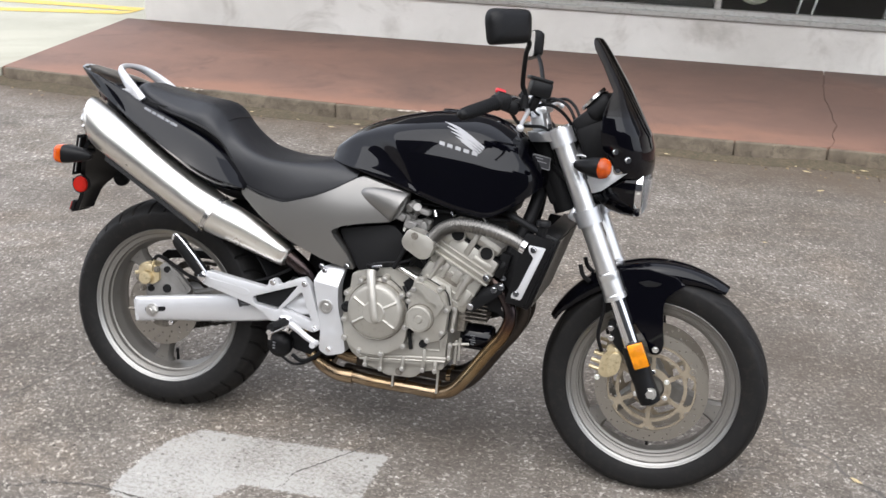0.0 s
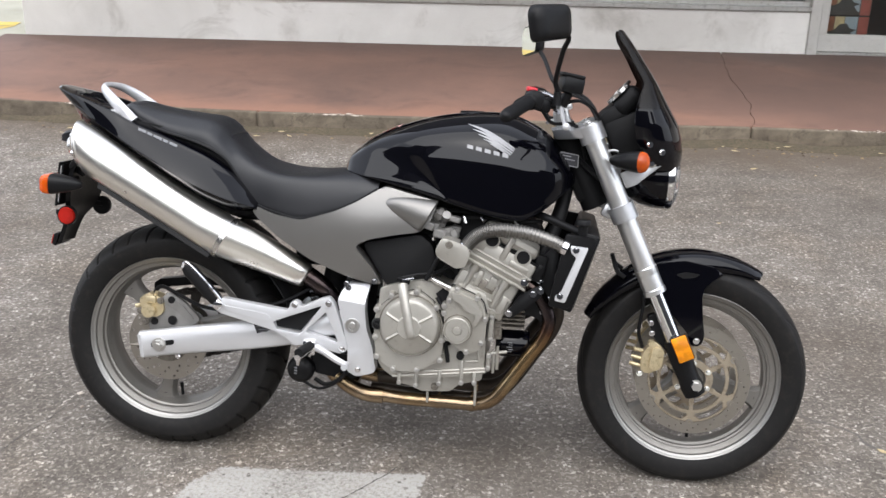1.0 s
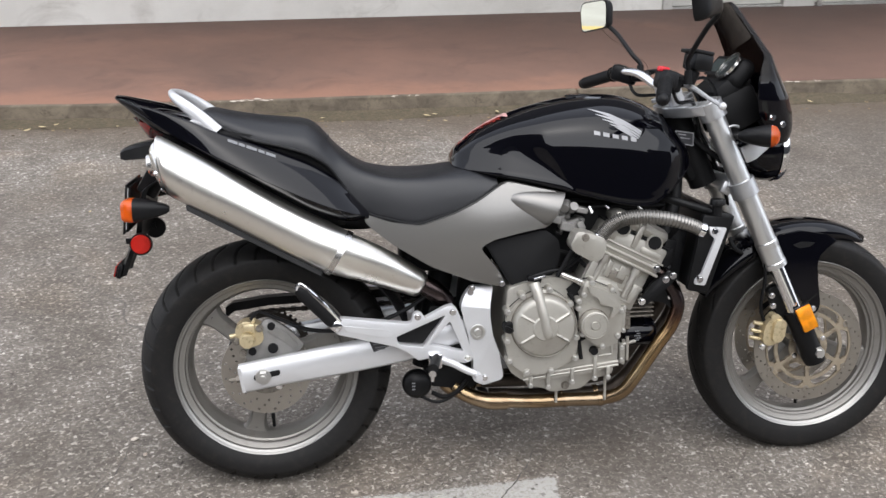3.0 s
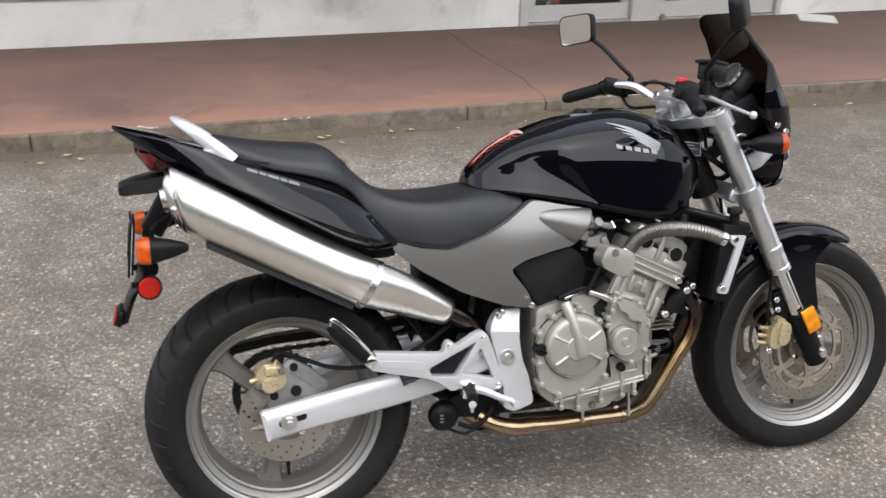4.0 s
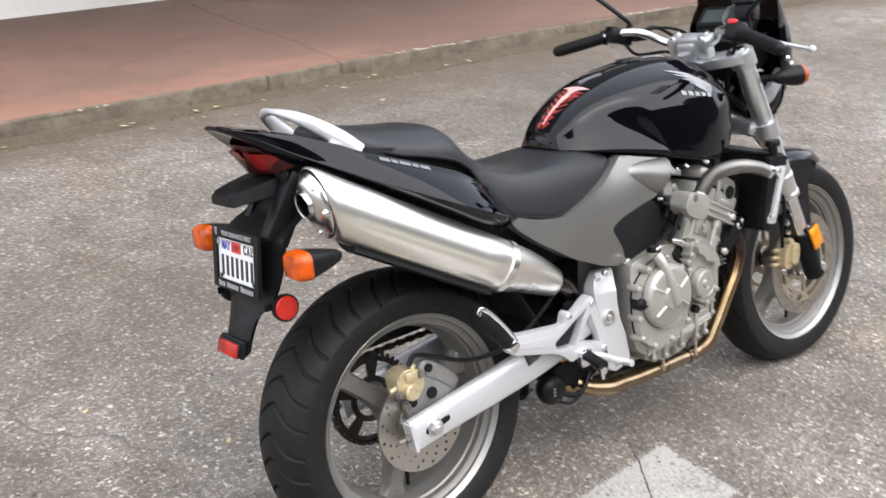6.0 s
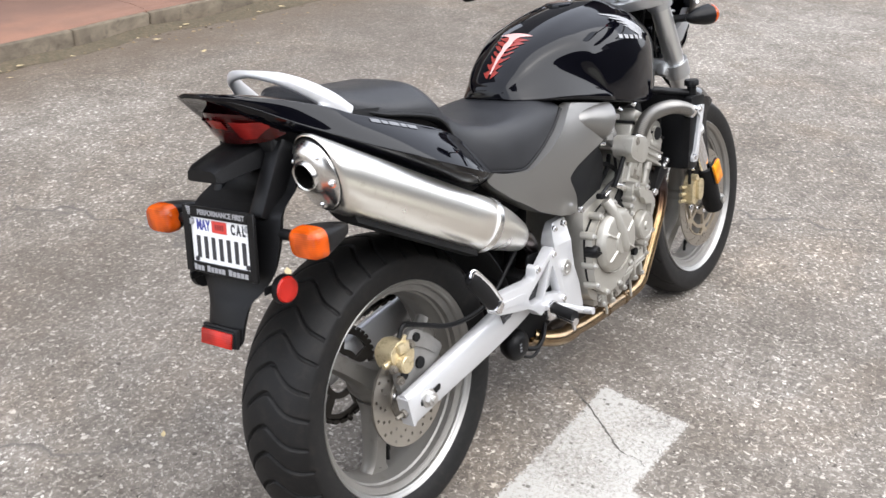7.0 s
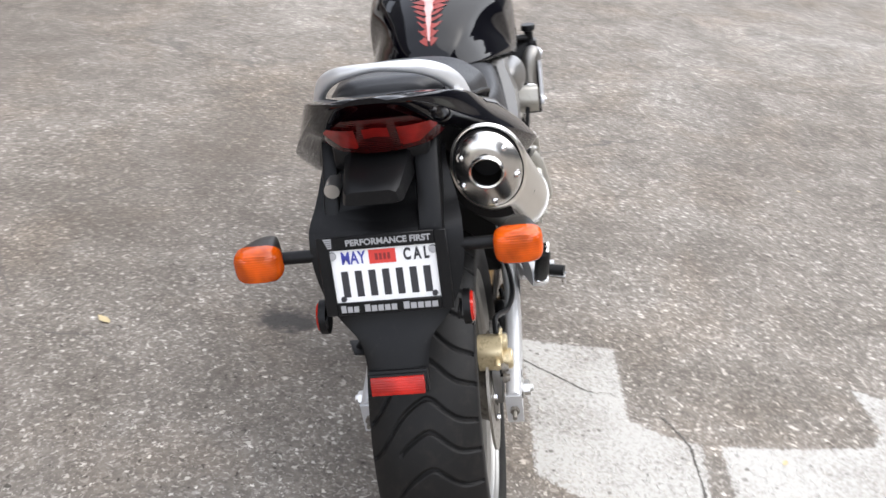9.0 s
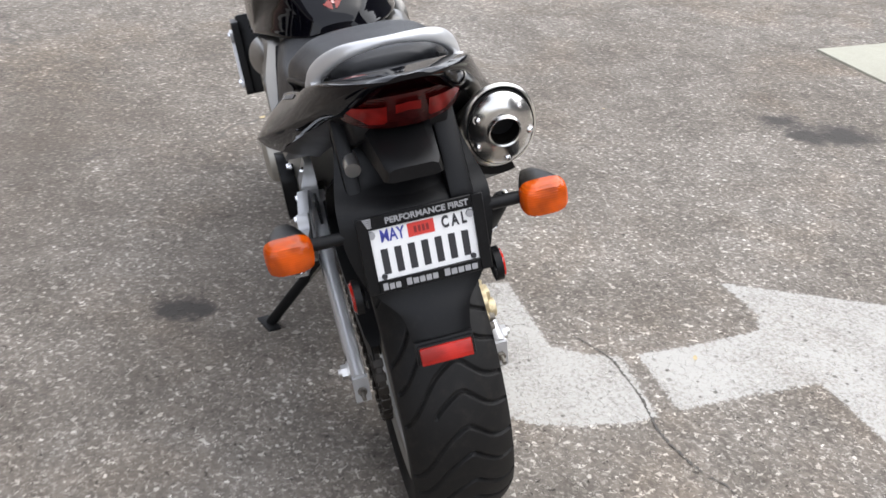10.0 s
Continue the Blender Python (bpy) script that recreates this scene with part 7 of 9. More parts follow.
        bm = B()
        rod(bm, (0.833, y1, 0.2015), (0.845, y1, 0.2016), 0.0198, 0.0198, 20)
        part("pipe_clamp", bm, PIPE, pipe)
        part("pipe_clamp", rod(B(), (0.745, y1, 0.203), (0.752, y1, 0.203), 0.0195, 0.0195, 20), PIPE, pipe)
    for x, z0 in ((0.722, 0.262), (0.848, 0.275)):
        bm = B()
        rod(bm, (x, -0.128, z0), (x, -0.128, 0.205), 0.0035, None, 8)
        part("exhaust_hook", bm, ENGINE, bike, "thin exhaust hanger rod")


# ---- engine ----
def build_engine():
    case = [(0.587, 0.40), (0.590, 0.470), (0.592, 0.514), (0.632, 0.526), (0.70, 0.540), (0.77, 0.528), (0.80, 0.540), (0.868, 0.515), (0.876, 0.46), (0.871, 0.38), (0.871, 0.302), (0.80, 0.289), (0.70, 0.279), (0.634, 0.276), (0.60, 0.300), (0.588, 0.33)]
    bm = B()
    prism(bm, rounded(case, 0.010, 3), -0.158, 0.158, 0.006, 2)
    crank = part("crankcase", bm, ENGINE, bike, "silver-beige cast engine crankcase")
    bm = B()
    prism(bm, rounded([(0.640, 0.285), (0.866, 0.300), (0.864, 0.278), (0.806, 0.264), (0.783, 0.243), (0.704, 0.238), (0.686, 0.250), (0.644, 0.256)], 0.008, 3), -0.140, 0.140, 0.010, 2)
    sump = part("sump", bm, ENGINE, bike, "cast oil sump below the crankcase")
    bolt(sump, (0.742, -0.140, 0.254), 0.008, 0.008, (0, -1, 0), ENGINE_DARK)
    lug = lambda x, z0, z1, w=0.010: box(B(), (x, -0.157, (z0 + z1) / 2), (w, 0.016, z1 - z0), None, 0.003, 2)
    for x, z0, z1 in ((0.650, 0.258, 0.290), (0.694, 0.252, 0.296), (0.755, 0.262, 0.306), (0.8125, 0.268, 0.336), (0.846, 0.270, 0.306)):
        part("flange_lug", lug(x, z0, z1), ENGINE, crank)
        bolt(crank, (x, -0.165, z0 + 0.008), 0.0048, 0.005, (0, -1, 0), BOLT_GREY)
    bm = B()
    for z in (0.0, -0.0085):
        rod(bm, (0.632, -0.158, 0.2885 + z), (0.873, -0.158, 0.3165 + z), 0.0038, None, 8)
    part("joint_flange", bm, ENGINE, crank, "flange where the case halves meet")
    bm = B()
    rod(bm, (0.632, -0.1585, 0.2842), (0.873, -0.1585, 0.3122), 0.0026, None, 8)
    part("joint_line", bm, ENGINE_DARK, crank, "dark joint line")
    bm = B()
    for p, q in (((0.820, 0.362), (0.853, 0.366)), ((0.853, 0.366), (0.855, 0.336)), ((0.855, 0.336), (0.822, 0.333))):
        rod(bm, (p[0], -0.159, p[1]), (q[0], -0.159, q[1]), 0.0032, None, 8)
    part("case_rib", bm, ENGINE, crank)
    part("drain_plug", rod(B(), (0.808, -0.150, 0.349), (0.808, -0.172, 0.349), 0.011, 0.010, 18), BLACK_MATT, crank, "black rubber plug")
    # flange and rods along the front of the case
    bm = B()
    box(bm, (0.883, -0.150, 0.425), (0.012, 0.020, 0.070), pose(0, 0, 0, 0, 4, 0), 0.003)
    box(bm, (0.880, -0.152, 0.335), (0.010, 0.020, 0.050), None, 0.003)
    part("front_flange", bm, ENGINE, crank)
    for x, z in ((0.884, 0.455), (0.884, 0.396), (0.881, 0.352), (0.880, 0.320)):
        bolt(crank, (x, -0.161, z), 0.0045, 0.006, (0, -1, 0), BOLT_GREY)
    for x, z0, z1 in ((0.892, 0.300, 0.365), (0.902, 0.310, 0.372)):
        part("front_stud", rod(B(), (x, -0.135, z0), (x, -0.135, z1), 0.0042, None, 10), ENGINE, crank)
    part("case_arm", rod(B(), (0.878, -0.140, 0.352), (0.925, -0.125, 0.356), 0.0045, None, 10), ENGINE, crank)
    # clutch cover
    C = (0.677, 0, 0.425)
    flange = [(0.637, 0.502), (0.690, 0.519), (0.739, 0.486), (0.761, 0.440), (0.765, 0.381), (0.757, 0.334), (0.695, 0.303), (0.636, 0.300), (0.592, 0.332), (0.583, 0.385), (0.585, 0.455), (0.606, 0.478)]
    bm = B()
    prism(bm, rounded(flange, 0.022, 5), -0.182, -0.150, 0.005, 2)
    cover = part("clutch_cover", bm, ENGINE, bike, "large round clutch cover")
    bm = B()
    prism(bm, rounded([(0.672 + (x - 0.672) * 1.008, 0.409 + (z - 0.409) * 1.008) for x, z in flange], 0.022, 5), -0.1632, -0.1575)
    part("cover_joint", bm, BLACK_MATT, cover, "dark joint behind the cover")
    # dome of four sectors parted by ribs, the lowest one sloping
    RIBS = (30, 150, 212, 328)
    def dome_y(r, deg):
        sector = 1.0 if 212 < deg < 328 else 0.0
        edge = min(abs(deg - 212), abs(deg - 328))
        slope = sector * min(1.0, edge / 6.0)
        y = float(np.interp(r, (0.0, 0.0295, 0.032, 0.066, 0.073, 0.077, 0.0785), (-0.2145, -0.2145, -0.2105, -0.2075, -0.2045, -0.196, -0.176)))
        if r > 0.031:
            y += slope * min(1.0, (r - 0.031) / 0.034) * 0.010 * (1.0 if r < 0.0765 else 0.0)
            off = min(abs(deg - a) for a in RIBS) * math.pi / 180 * r
            if r < 0.070:
                y -= 0.0032 * max(0.0, 1 - (off / 0.0036) ** 2)
        return y
    radii = (0.004, 0.015, 0.0285, 0.0305, 0.032, 0.038, 0.046, 0.054, 0.062, 0.067, 0.071, 0.075, 0.077, 0.0785)
    bm = B()
    skin(bm, [[(C[0] + r * math.cos(radians(2 * k)), dome_y(r, 2 * k), C[2] + r * math.sin(radians(2 * k))) for k in range(180)] for r in radii])
    dish = part("clutch_dome", bm, ENGINE, cover, "round clutch dome with four ribs", 24)
    bm = B()
    turned(bm, [(0.0785, -0.1835), (0.0815, -0.1835), (0.0815, -0.181), (0.0785, -0.181)], C, "y", 72, True)
    part("cover_groove", bm, ENGINE_DARK, cover, "dark groove round the cover")
    bm = B()
    tube(bm, [(0.685, -0.210, 0.404), (0.681, -0.214, 0.415), (0.671, -0.209, 0.462), (0.660, -0.196, 0.508), (0.654, -0.184, 0.530)], 0.0125, 16, 5, lambda t: 0.0105 + 0.0035 * t)
    part("clutch_lifter_boss", bm, ENGINE, cover, "raised clutch lifter boss", 60)
    bm = B()
    box(bm, (0.655, -0.176, 0.541), (0.035, 0.018, 0.014), pose(0, 0, 0, 0, 12, 0), 0.003)
    tube(bm, [(0.645, -0.176, 0.545), (0.69, -0.172, 0.556), (0.74, -0.165, 0.565), (0.80, -0.13, 0.60)], 0.004, 8, 6)
    part("clutch_lever", bm, BLACK_SATIN, cover, "black clutch lever and cable")
    bm = B()
    box(bm, (0.668, -0.183, 0.545), (0.030, 0.006, 0.006), pose(0, 0, 0, 0, -14, 0), 0.001, 1)
    part("lever_pin", bm, CHROME, cover, "bright lever edge")
    for x, z in ((0.626, 0.500), (0.692, 0.514), (0.743, 0.476), (0.588, 0.389), (0.593, 0.338), (0.636, 0.307), (0.697, 0.308), (0.757, 0.338), (0.759, 0.391), (0.590, 0.462)):
        part("bolt_boss", rod(B(), (x, -0.152, z), (x, -0.185, z), 0.0098, 0.0090, 18), ENGINE, cover)
        bolt(cover, (x, -0.185, z), 0.0052, 0.006, (0, -1, 0), BOLT_GREY)
    bm = B()
    turned(bm, [(0.0, -0.194), (0.011, -0.194), (0.014, -0.190), (0.0155, -0.182), (0.0155, -0.165), (0.0, -0.165)], (0.592, 0, 0.424), "y", 24)
    box(bm, (0.592, -0.195, 0.424), (0.024, 0.006, 0.005), pose(0, 0, 0, 0, 30, 0), 0.001, 1)
    part("oil_filler_cap", bm, BLACK_SATIN, cover, "black oil filler cap")
    # ignition cover
    shape = [(0.778, 0.534), (0.793, 0.531), (0.843, 0.510), (0.861, 0.495), (0.873, 0.455), (0.870, 0.396), (0.856, 0.370), (0.826, 0.360), (0.788, 0.381), (0.773, 0.398), (0.764, 0.442), (0.765, 0.469), (0.770, 0.498)]
    bm = B()
    prism(bm, rounded(shape, 0.010), -0.188, -0.150, 0.005, 2)
    ign = part("ignition_cover", bm, ENGINE, bike, "cast ignition cover")
    bm = B()
    prism(bm, rounded([(0.818 + (x - 0.818) * 1.045, 0.447 + (z - 0.447) * 1.03) for x, z in shape], 0.010), -0.1634, -0.1578)
    part("cover_joint", bm, BLACK_MATT, ign, "dark joint behind the cover")
    bm = B()
    prism(bm, rounded([(0.782, 0.522), (0.800, 0.520), (0.846, 0.500), (0.864, 0.470), (0.848, 0.438), (0.838, 0.440), (0.846, 0.468), (0.815, 0.476), (0.806, 0.495), (0.790, 0.500)], 0.004), -0.202, -0.184, 0.006, 2)
    part("cover_step", bm, ENGINE, ign)
    bm = B()
    turned(bm, [(0.0, -0.2125), (0.009, -0.2125), (0.010, -0.2095), (0.0115, -0.208), (0.0135, -0.2095), (0.029, -0.2095), (0.0305, -0.2075), (0.032, -0.2095), (0.0345, -0.2085), (0.0355, -0.203), (0.0355, -0.185), (0.0, -0.185)], (0.800, 0, 0.425), "y", 56)
    part("timing_cap", bm, ENGINE, ign, "round timing cap", 25)
    bm = B()
    turned(bm, [(0.0355, -0.1905), (0.0385, -0.1905), (0.0385, -0.187), (0.0355, -0.187)], (0.800, 0, 0.425), "y", 48, True)
    part("cap_groove", bm, ENGINE_DARK, ign, "dark groove round the cap")
    for x, z in ((0.795, 0.528), (0.847, 0.508), (0.869, 0.455), (0.861, 0.392), (0.824, 0.366), (0.764, 0.465), (0.764, 0.483), (0.776, 0.499), (0.774, 0.400)):
        part("bolt_boss", rod(B(), (x, -0.152, z), (x, -0.190, z), 0.0088, 0.0080, 18), ENGINE, ign)
        bolt(ign, (x, -0.190, z), 0.005, 0.006, (0, -1, 0), BOLT_GREY)
    # shade of the recess between the covers, as a flat black plate
    bm = B()
    prism(bm, [(0.738, 0.508), (0.764, 0.530), (0.778, 0.500), (0.768, 0.462), (0.768, 0.425), (0.778, 0.398), (0.792, 0.380), (0.774, 0.372), (0.764, 0.395), (0.762, 0.440), (0.752, 0.478)], -0.1612, -0.1572)
    part("case_gap_shade", bm, BLACK_MATT, ign, "black plate standing for the shaded gap between the covers")
    bm = B()
    tube(bm, [(0.742, -0.168, 0.500), (0.760, -0.171, 0.470), (0.768, -0.171, 0.430), (0.769, -0.170, 0.380), (0.776, -0.166, 0.330)], 0.0052, 10, 6)
    part("drain_hose", bm, BLACK_MATT, ign, "thin black drain hose between the covers")
    bm = B()
    tube(bm, [(0.778, -0.165, 0.522), (0.760, -0.168, 0.532), (0.740, -0.168, 0.541), (0.724, -0.164, 0.548)], 0.0092, 12, 5, lambda t: 0.0098 - 0.003 * t)
    part("breather_pipe", bm, POLISHED, ign, "bright stub pipe")
    # cylinders, leaning forward
    top = Vector((0.45, 0, 0.893)).normalized()
    fwd = Vector((0.893, 0, -0.45)).normalized()
    O = Vector((0.892, 0, 0.588))
    def blk(bm, b0, b1, a0, a1, half, bevel=0.006):
        m = Matrix((( fwd.x, 0, top.x, 0), (0, 1, 0, 0), (fwd.z, 0, top.z, 0), (0, 0, 0, 1)))
        ctr = O + fwd * ((b0 + b1) / 2) + top * ((a0 + a1) / 2)
        box(bm, ctr, (b1 - b0, 2 * half, a1 - a0), m, bevel, 2)
    at = lambda b, a, y: tuple(O + fwd * b + top * a + Vector((0, y, 0)))
    bm = B()
    blk(bm, -0.078, 0.078, -0.125, -0.018, 0.150)
    cyl = part("cylinder_block", bm, ENGINE, bike, "cast cylinder block")
    bm = B()
    blk(bm, -0.088, 0.088, -0.018, 0.050, 0.165, 0.008)
    head = part("cylinder_head", bm, ENGINE, bike, "cast cylinder head")
    bm = B()
    blk(bm, -0.078, 0.078, 0.054, 0.092, 0.163, 0.018)
    cam_cover = part("cam_cover", bm, ENGINE, head, "rounded cam cover")
    bm = B()
    blk(bm, -0.090, 0.090, 0.0495, 0.0545, 0.1655, 0.001)
    part("cover_gasket", bm, BLACK_MATT, head, "dark gasket line")
    bm = B()
    for a0, a1, w in ((-0.0215, -0.0145, 0.170), (-0.006, 0.001, 0.170), (0.010, 0.015, 0.169)):
        blk(bm, -0.091, 0.091, a0, a1, w, 0.002)
    part("head_ribs", bm, ENGINE, head)
    for b in (-0.045, 0.045):
        part("cam_plug", rod(B(), at(b, 0.054, -0.160), at(b, 0.054, -0.1685), 0.0175, 0.0165, 24), BLACK_MATT, head, "black half-round rubber cam plug")
    for b in (-0.045, 0.045):
        part("cam_boss", rod(B(), at(b, 0.052, -0.160), at(b, 0.052, -0.1665), 0.0225, 0.0215, 24), ENGINE, head)
    for b0, b1, a0, a1, w in ((-0.008, 0.008, 0.02, 0.086, 0.169), (-0.080, -0.05, 0.018, 0.042, 0.1675), (0.02, 0.075, 0.018, 0.034, 0.1675)):
        bm = B()
        blk(bm, b0, b1, a0, a1, w, 0.004)
        part("head_boss", bm, ENGINE, head)
    bm = B()
    for b, r in ((-0.048, 0.008), (0.040, 0.0085)):
        rod(bm, at(b, -0.100, -0.154), at(b, -0.028, -0.154), r * 0.8, r, 14)
        rod(bm, at(b, -0.040, -0.154), at(b, -0.020, -0.154), r * 1.5, r * 1.6, 14)
    for b0, b1, a0, a1 in ((-0.07, -0.02, -0.060, -0.052), (-0.01, 0.03, -0.050, -0.043), (0.05, 0.078, -0.070, -0.062), (-0.07, 0.0, -0.085, -0.079)):
        blk(bm, b0, b1, a0, a1, 0.153, 0.002)
    part("cylinder_studs", bm, ENGINE, cyl, "stud tubes and casting ribs")
    for b0, b1, a0, a1 in ((-0.074, -0.050, -0.120, -0.050), (-0.034, -0.018, -0.072, -0.030), (0.000, 0.022, -0.064, -0.030), (0.052, 0.070, -0.110, -0.060), (-0.060, 0.060, -0.112, -0.104), (-0.030, 0.034, -0.092, -0.086)):
        bm = B()
        blk(bm, b0, b1, a0, a1, 0.1545, 0.003)
        part("cylinder_ledge", bm, ENGINE, cyl)
    bm = B()
    blk(bm, -0.03, 0.03, -0.08, -0.045, 0.151, 0.008)
    part("cylinder_dark_field", bm, ENGINE_DARK, cyl, "dark raised field on the block")
    # air valve cover and hose
    bm = B()
    prism(bm, rounded([(0.752, 0.661), (0.784, 0.656), (0.819, 0.642), (0.825, 0.622), (0.813, 0.590), (0.790, 0.585), (0.744, 0.611), (0.736, 0.628)], 0.009, 4), -0.211, -0.160, 0.013, 4)
    valve = part("air_valve_cover", bm, ENGINE, bike, "smooth cast air valve housing", 70)
    bolt(valve, (0.772, -0.2105, 0.645), 0.0075, 0.003, (0, -1, 0), ENGINE_DARK)
    part("valve_drain", tube(B(), [(0.748, -0.185, 0.612), (0.738, -0.183, 0.596), (0.728, -0.180, 0.575), (0.712, -0.175, 0.545)], 0.0055, 10, 5), BLACK_MATT, valve, "thin black drain tube")
    hose = curve_through([(0.806, -0.190, 0.630), (0.822, -0.191, 0.652), (0.842, -0.192, 0.671), (0.872, -0.194, 0.684), (0.915, -0.198, 0.688), (0.970, -0.201, 0.683), (1.025, -0.204, 0.668), (1.060, -0.206, 0.653)], 72)
    bm = B()
    length = [0.0]
    for p, q in zip(hose, hose[1:]):
        length.append(length[-1] + (q - p).length)
    tube(bm, hose, 0.016, 20, 0, lambda t: 0.0170 + 0.0017 * math.sin(2 * math.pi * t * 46) * min(1.0, max(0.3, 2.8 - 3.0 * t)))
    pipe = part("corrugated_hose", bm, mat("corrugated_metal", (0.24, 0.23, 0.215), 0.34, 0.9, vary=0.15), bike, "ribbed silver air hose", 80)
    for p, q in (((0.808, -0.190, 0.633), (0.815, -0.1905, 0.643)), ((1.052, -0.2055, 0.656), (1.064, -0.206, 0.651))):
        part("hose_clamp", rod(B(), p, q, 0.0200, None, 20), CHROME, pipe, "bright hose clamp")
    # throttle bodies and clutter between tank and head
    bm = B()
    rnd = random.Random(41)
    for k in range(16):
        p = Vector((0.735 + rnd.uniform(-0.025, 0.055), -0.130 + rnd.uniform(-0.02, 0.02), 0.685 + rnd.uniform(-0.035, 0.035)))
        if k % 2:
            rod(bm, p, p + Vector((rnd.uniform(-0.02, 0.02), -0.02, rnd.uniform(-0.02, 0.02))), rnd.uniform(0.005, 0.014), None, 12)
        else:
            box(bm, p, (rnd.uniform(0.015, 0.035), 0.03, rnd.uniform(0.012, 0.03)), pose(0, 0, 0, 0, rnd.uniform(-40, 40), 0), 0.003, 1)
    rod(bm, (0.735, -0.125, 0.70), (0.735, 0.125, 0.70), 0.022)
    part("carburettor", bm, CARRIER, bike, "grey carburettor bodies")
    bm = B()
    for p, q in (((0.775, -0.135, 0.697), (0.790, -0.140, 0.700)), ((0.800, -0.130, 0.706), (0.806, -0.135, 0.690)), ((0.845, -0.12, 0.706), (0.852, -0.125, 0.698)), ((0.93, -0.11, 0.70), (0.94, -0.115, 0.692)), ((0.72, -0.14, 0.648), (0.727, -0.150, 0.648))):
        part("carburettor_fitting", rod(B(), p, q, 0.006, None, 12), CHROME, bike, "small bright fitting")
    for pts in (((0.76, -0.11, 0.69), (0.82, -0.12, 0.705), (0.90, -0.11, 0.70), (1.0, -0.10, 0.70)), ((0.79, -0.12, 0.60), (0.76, -0.13, 0.575), (0.74, -0.12, 0.545)), ((0.70, -0.10, 0.70), (0.76, -0.09, 0.715), (0.85, -0.09, 0.712), (0.98, -0.07, 0.73)), ((0.69, -0.12, 0.60), (0.75, -0.13, 0.59), (0.79, -0.14, 0.56), (0.80, -0.14, 0.53))):
        part("engine_hose", tube(B(), pts, 0.0055, 8, 6), BLACK_MATT, bike, "thin black hose")
    # the shaded hollow of the engine bay, filled by a black block
    bm = B()
    prism(bm, [(0.62, 0.70), (0.98, 0.70), (1.02, 0.62), (0.95, 0.50), (0.80, 0.52), (0.70, 0.56), (0.60, 0.56)], -0.085, 0.085)
    part("engine_bay_shade_block", bm, BLACK_MATT, bike, "black block standing for the shade behind hoses and carburettors")
    # bracket, oil filter, cooler
    bm = B()
    prism(bm, rounded([(0.915, 0.462), (0.955, 0.520), (1.0, 0.545), (1.01, 0.520), (0.975, 0.488), (0.93, 0.455)], 0.008), -0.168, -0.154, 0.003)
    prism(bm, rounded([(0.985, 0.60), (1.01, 0.595), (1.0, 0.55), (0.978, 0.555)], 0.006), -0.150, -0.12, 0.003)
    prism(bm, rounded([(0.926, 0.520), (0.945, 0.545), (0.985, 0.590), (1.030, 0.645), (1.050, 0.640), (1.030, 0.520), (1.040, 0.455), (1.020, 0.435), (0.995, 0.455), (0.955, 0.462), (0.930, 0.490)], 0.010), -0.132, -0.100, 0.005)
    brk = part("engine_mount", bm, BLACK_SATIN, bike, "black engine mounting bracket")
    part("ignition_coil", box(B(), (1.000, -0.137, 0.592), (0.030, 0.022, 0.056), pose(0, 0, 0, 0, 12, 0), 0.004), BLACK_MATT, bike, "dark ignition coil ahead of the cylinder head")
    for x, z in ((1.012, 0.470), (1.024, 0.505), (1.002, 0.548), (0.968, 0.560)):
        bolt(brk, (x, -0.132, z), 0.006, 0.006)
    for x, z in ((0.927, 0.470), (0.986, 0.524), (0.962, 0.552), (1.004, 0.533)):
        bolt(brk, (x, -0.168, z), 0.007, 0.007)
    bm = B()
    turned(bm, [(0.0, -0.045), (0.026, -0.045), (0.033, -0.040), (0.036, -0.03), (0.036, 0.035), (0.032, 0.042), (0.0, 0.042)], (0.940, -0.085, 0.370), "x", 32)
    filt = part("oil_filter", bm, BLACK_GLOSS, bike, "black canister oil filter")
    bm = B()
    for k in range(5):
        box(bm, (0.932 + 0.003 * (k % 2), -0.1212 + 0.0004 * abs(k - 2) ** 2, 0.356 + 0.006 * k), (0.010 + 0.003 * (k % 3), 0.001, 0.0022))
    part("filter_print", bm, GREY_PRINT, filt, "small pale print bars")
    finned = part("finned_casting", box(B(), (0.90, -0.10, 0.44), (0.02, 0.07, 0.10), None, 0.004), ENGINE_DARK, bike, "dark finned casting ahead of the crankcase")
    for k in range(6):
        part("cooling_fin", box(B(), (0.930, -0.10, 0.425 + 0.011 * k), (0.075, 0.08, 0.0035), None, 0.001, 1), ENGINE_DARK, finned)
    # radiator
    up = Vector((0.30, 0, 0.954)).normalized()
    m = Matrix(((up.z, 0, up.x, 0), (0, 1, 0, 0), (-up.x, 0, up.z, 0), (0, 0, 0, 1)))
    mid = Vector((1.092, 0, 0.592))
    bm = B()
    box(bm, mid, (0.046, 0.40, 0.205), m, 0.006)
    rad = part("radiator", bm, BLACK_SATIN, bike, "black radiator ahead of the engine")
    core = part("radiator_core", box(B(), mid + m.to_3x3() @ Vector((0.0230, 0, 0)), (0.004, 0.352, 0.186), m), BLACK_MATT, rad, "finned radiator core")
    fin = box(B(), (0, 0, 0), (0.003, 0.35, 0.0022), m)
    first_fin = part("radiator_fin", fin, ENGINE_DARK, core)
    for k in range(26):
        ob = first_fin if k == 0 else new("radiator_fin", first_fin.data)
        ob.parent = core
        ob.matrix_local = Matrix.Translation(mid + m.to_3x3() @ Vector((0.0262, 0, -0.092 + 0.0074 * k)))
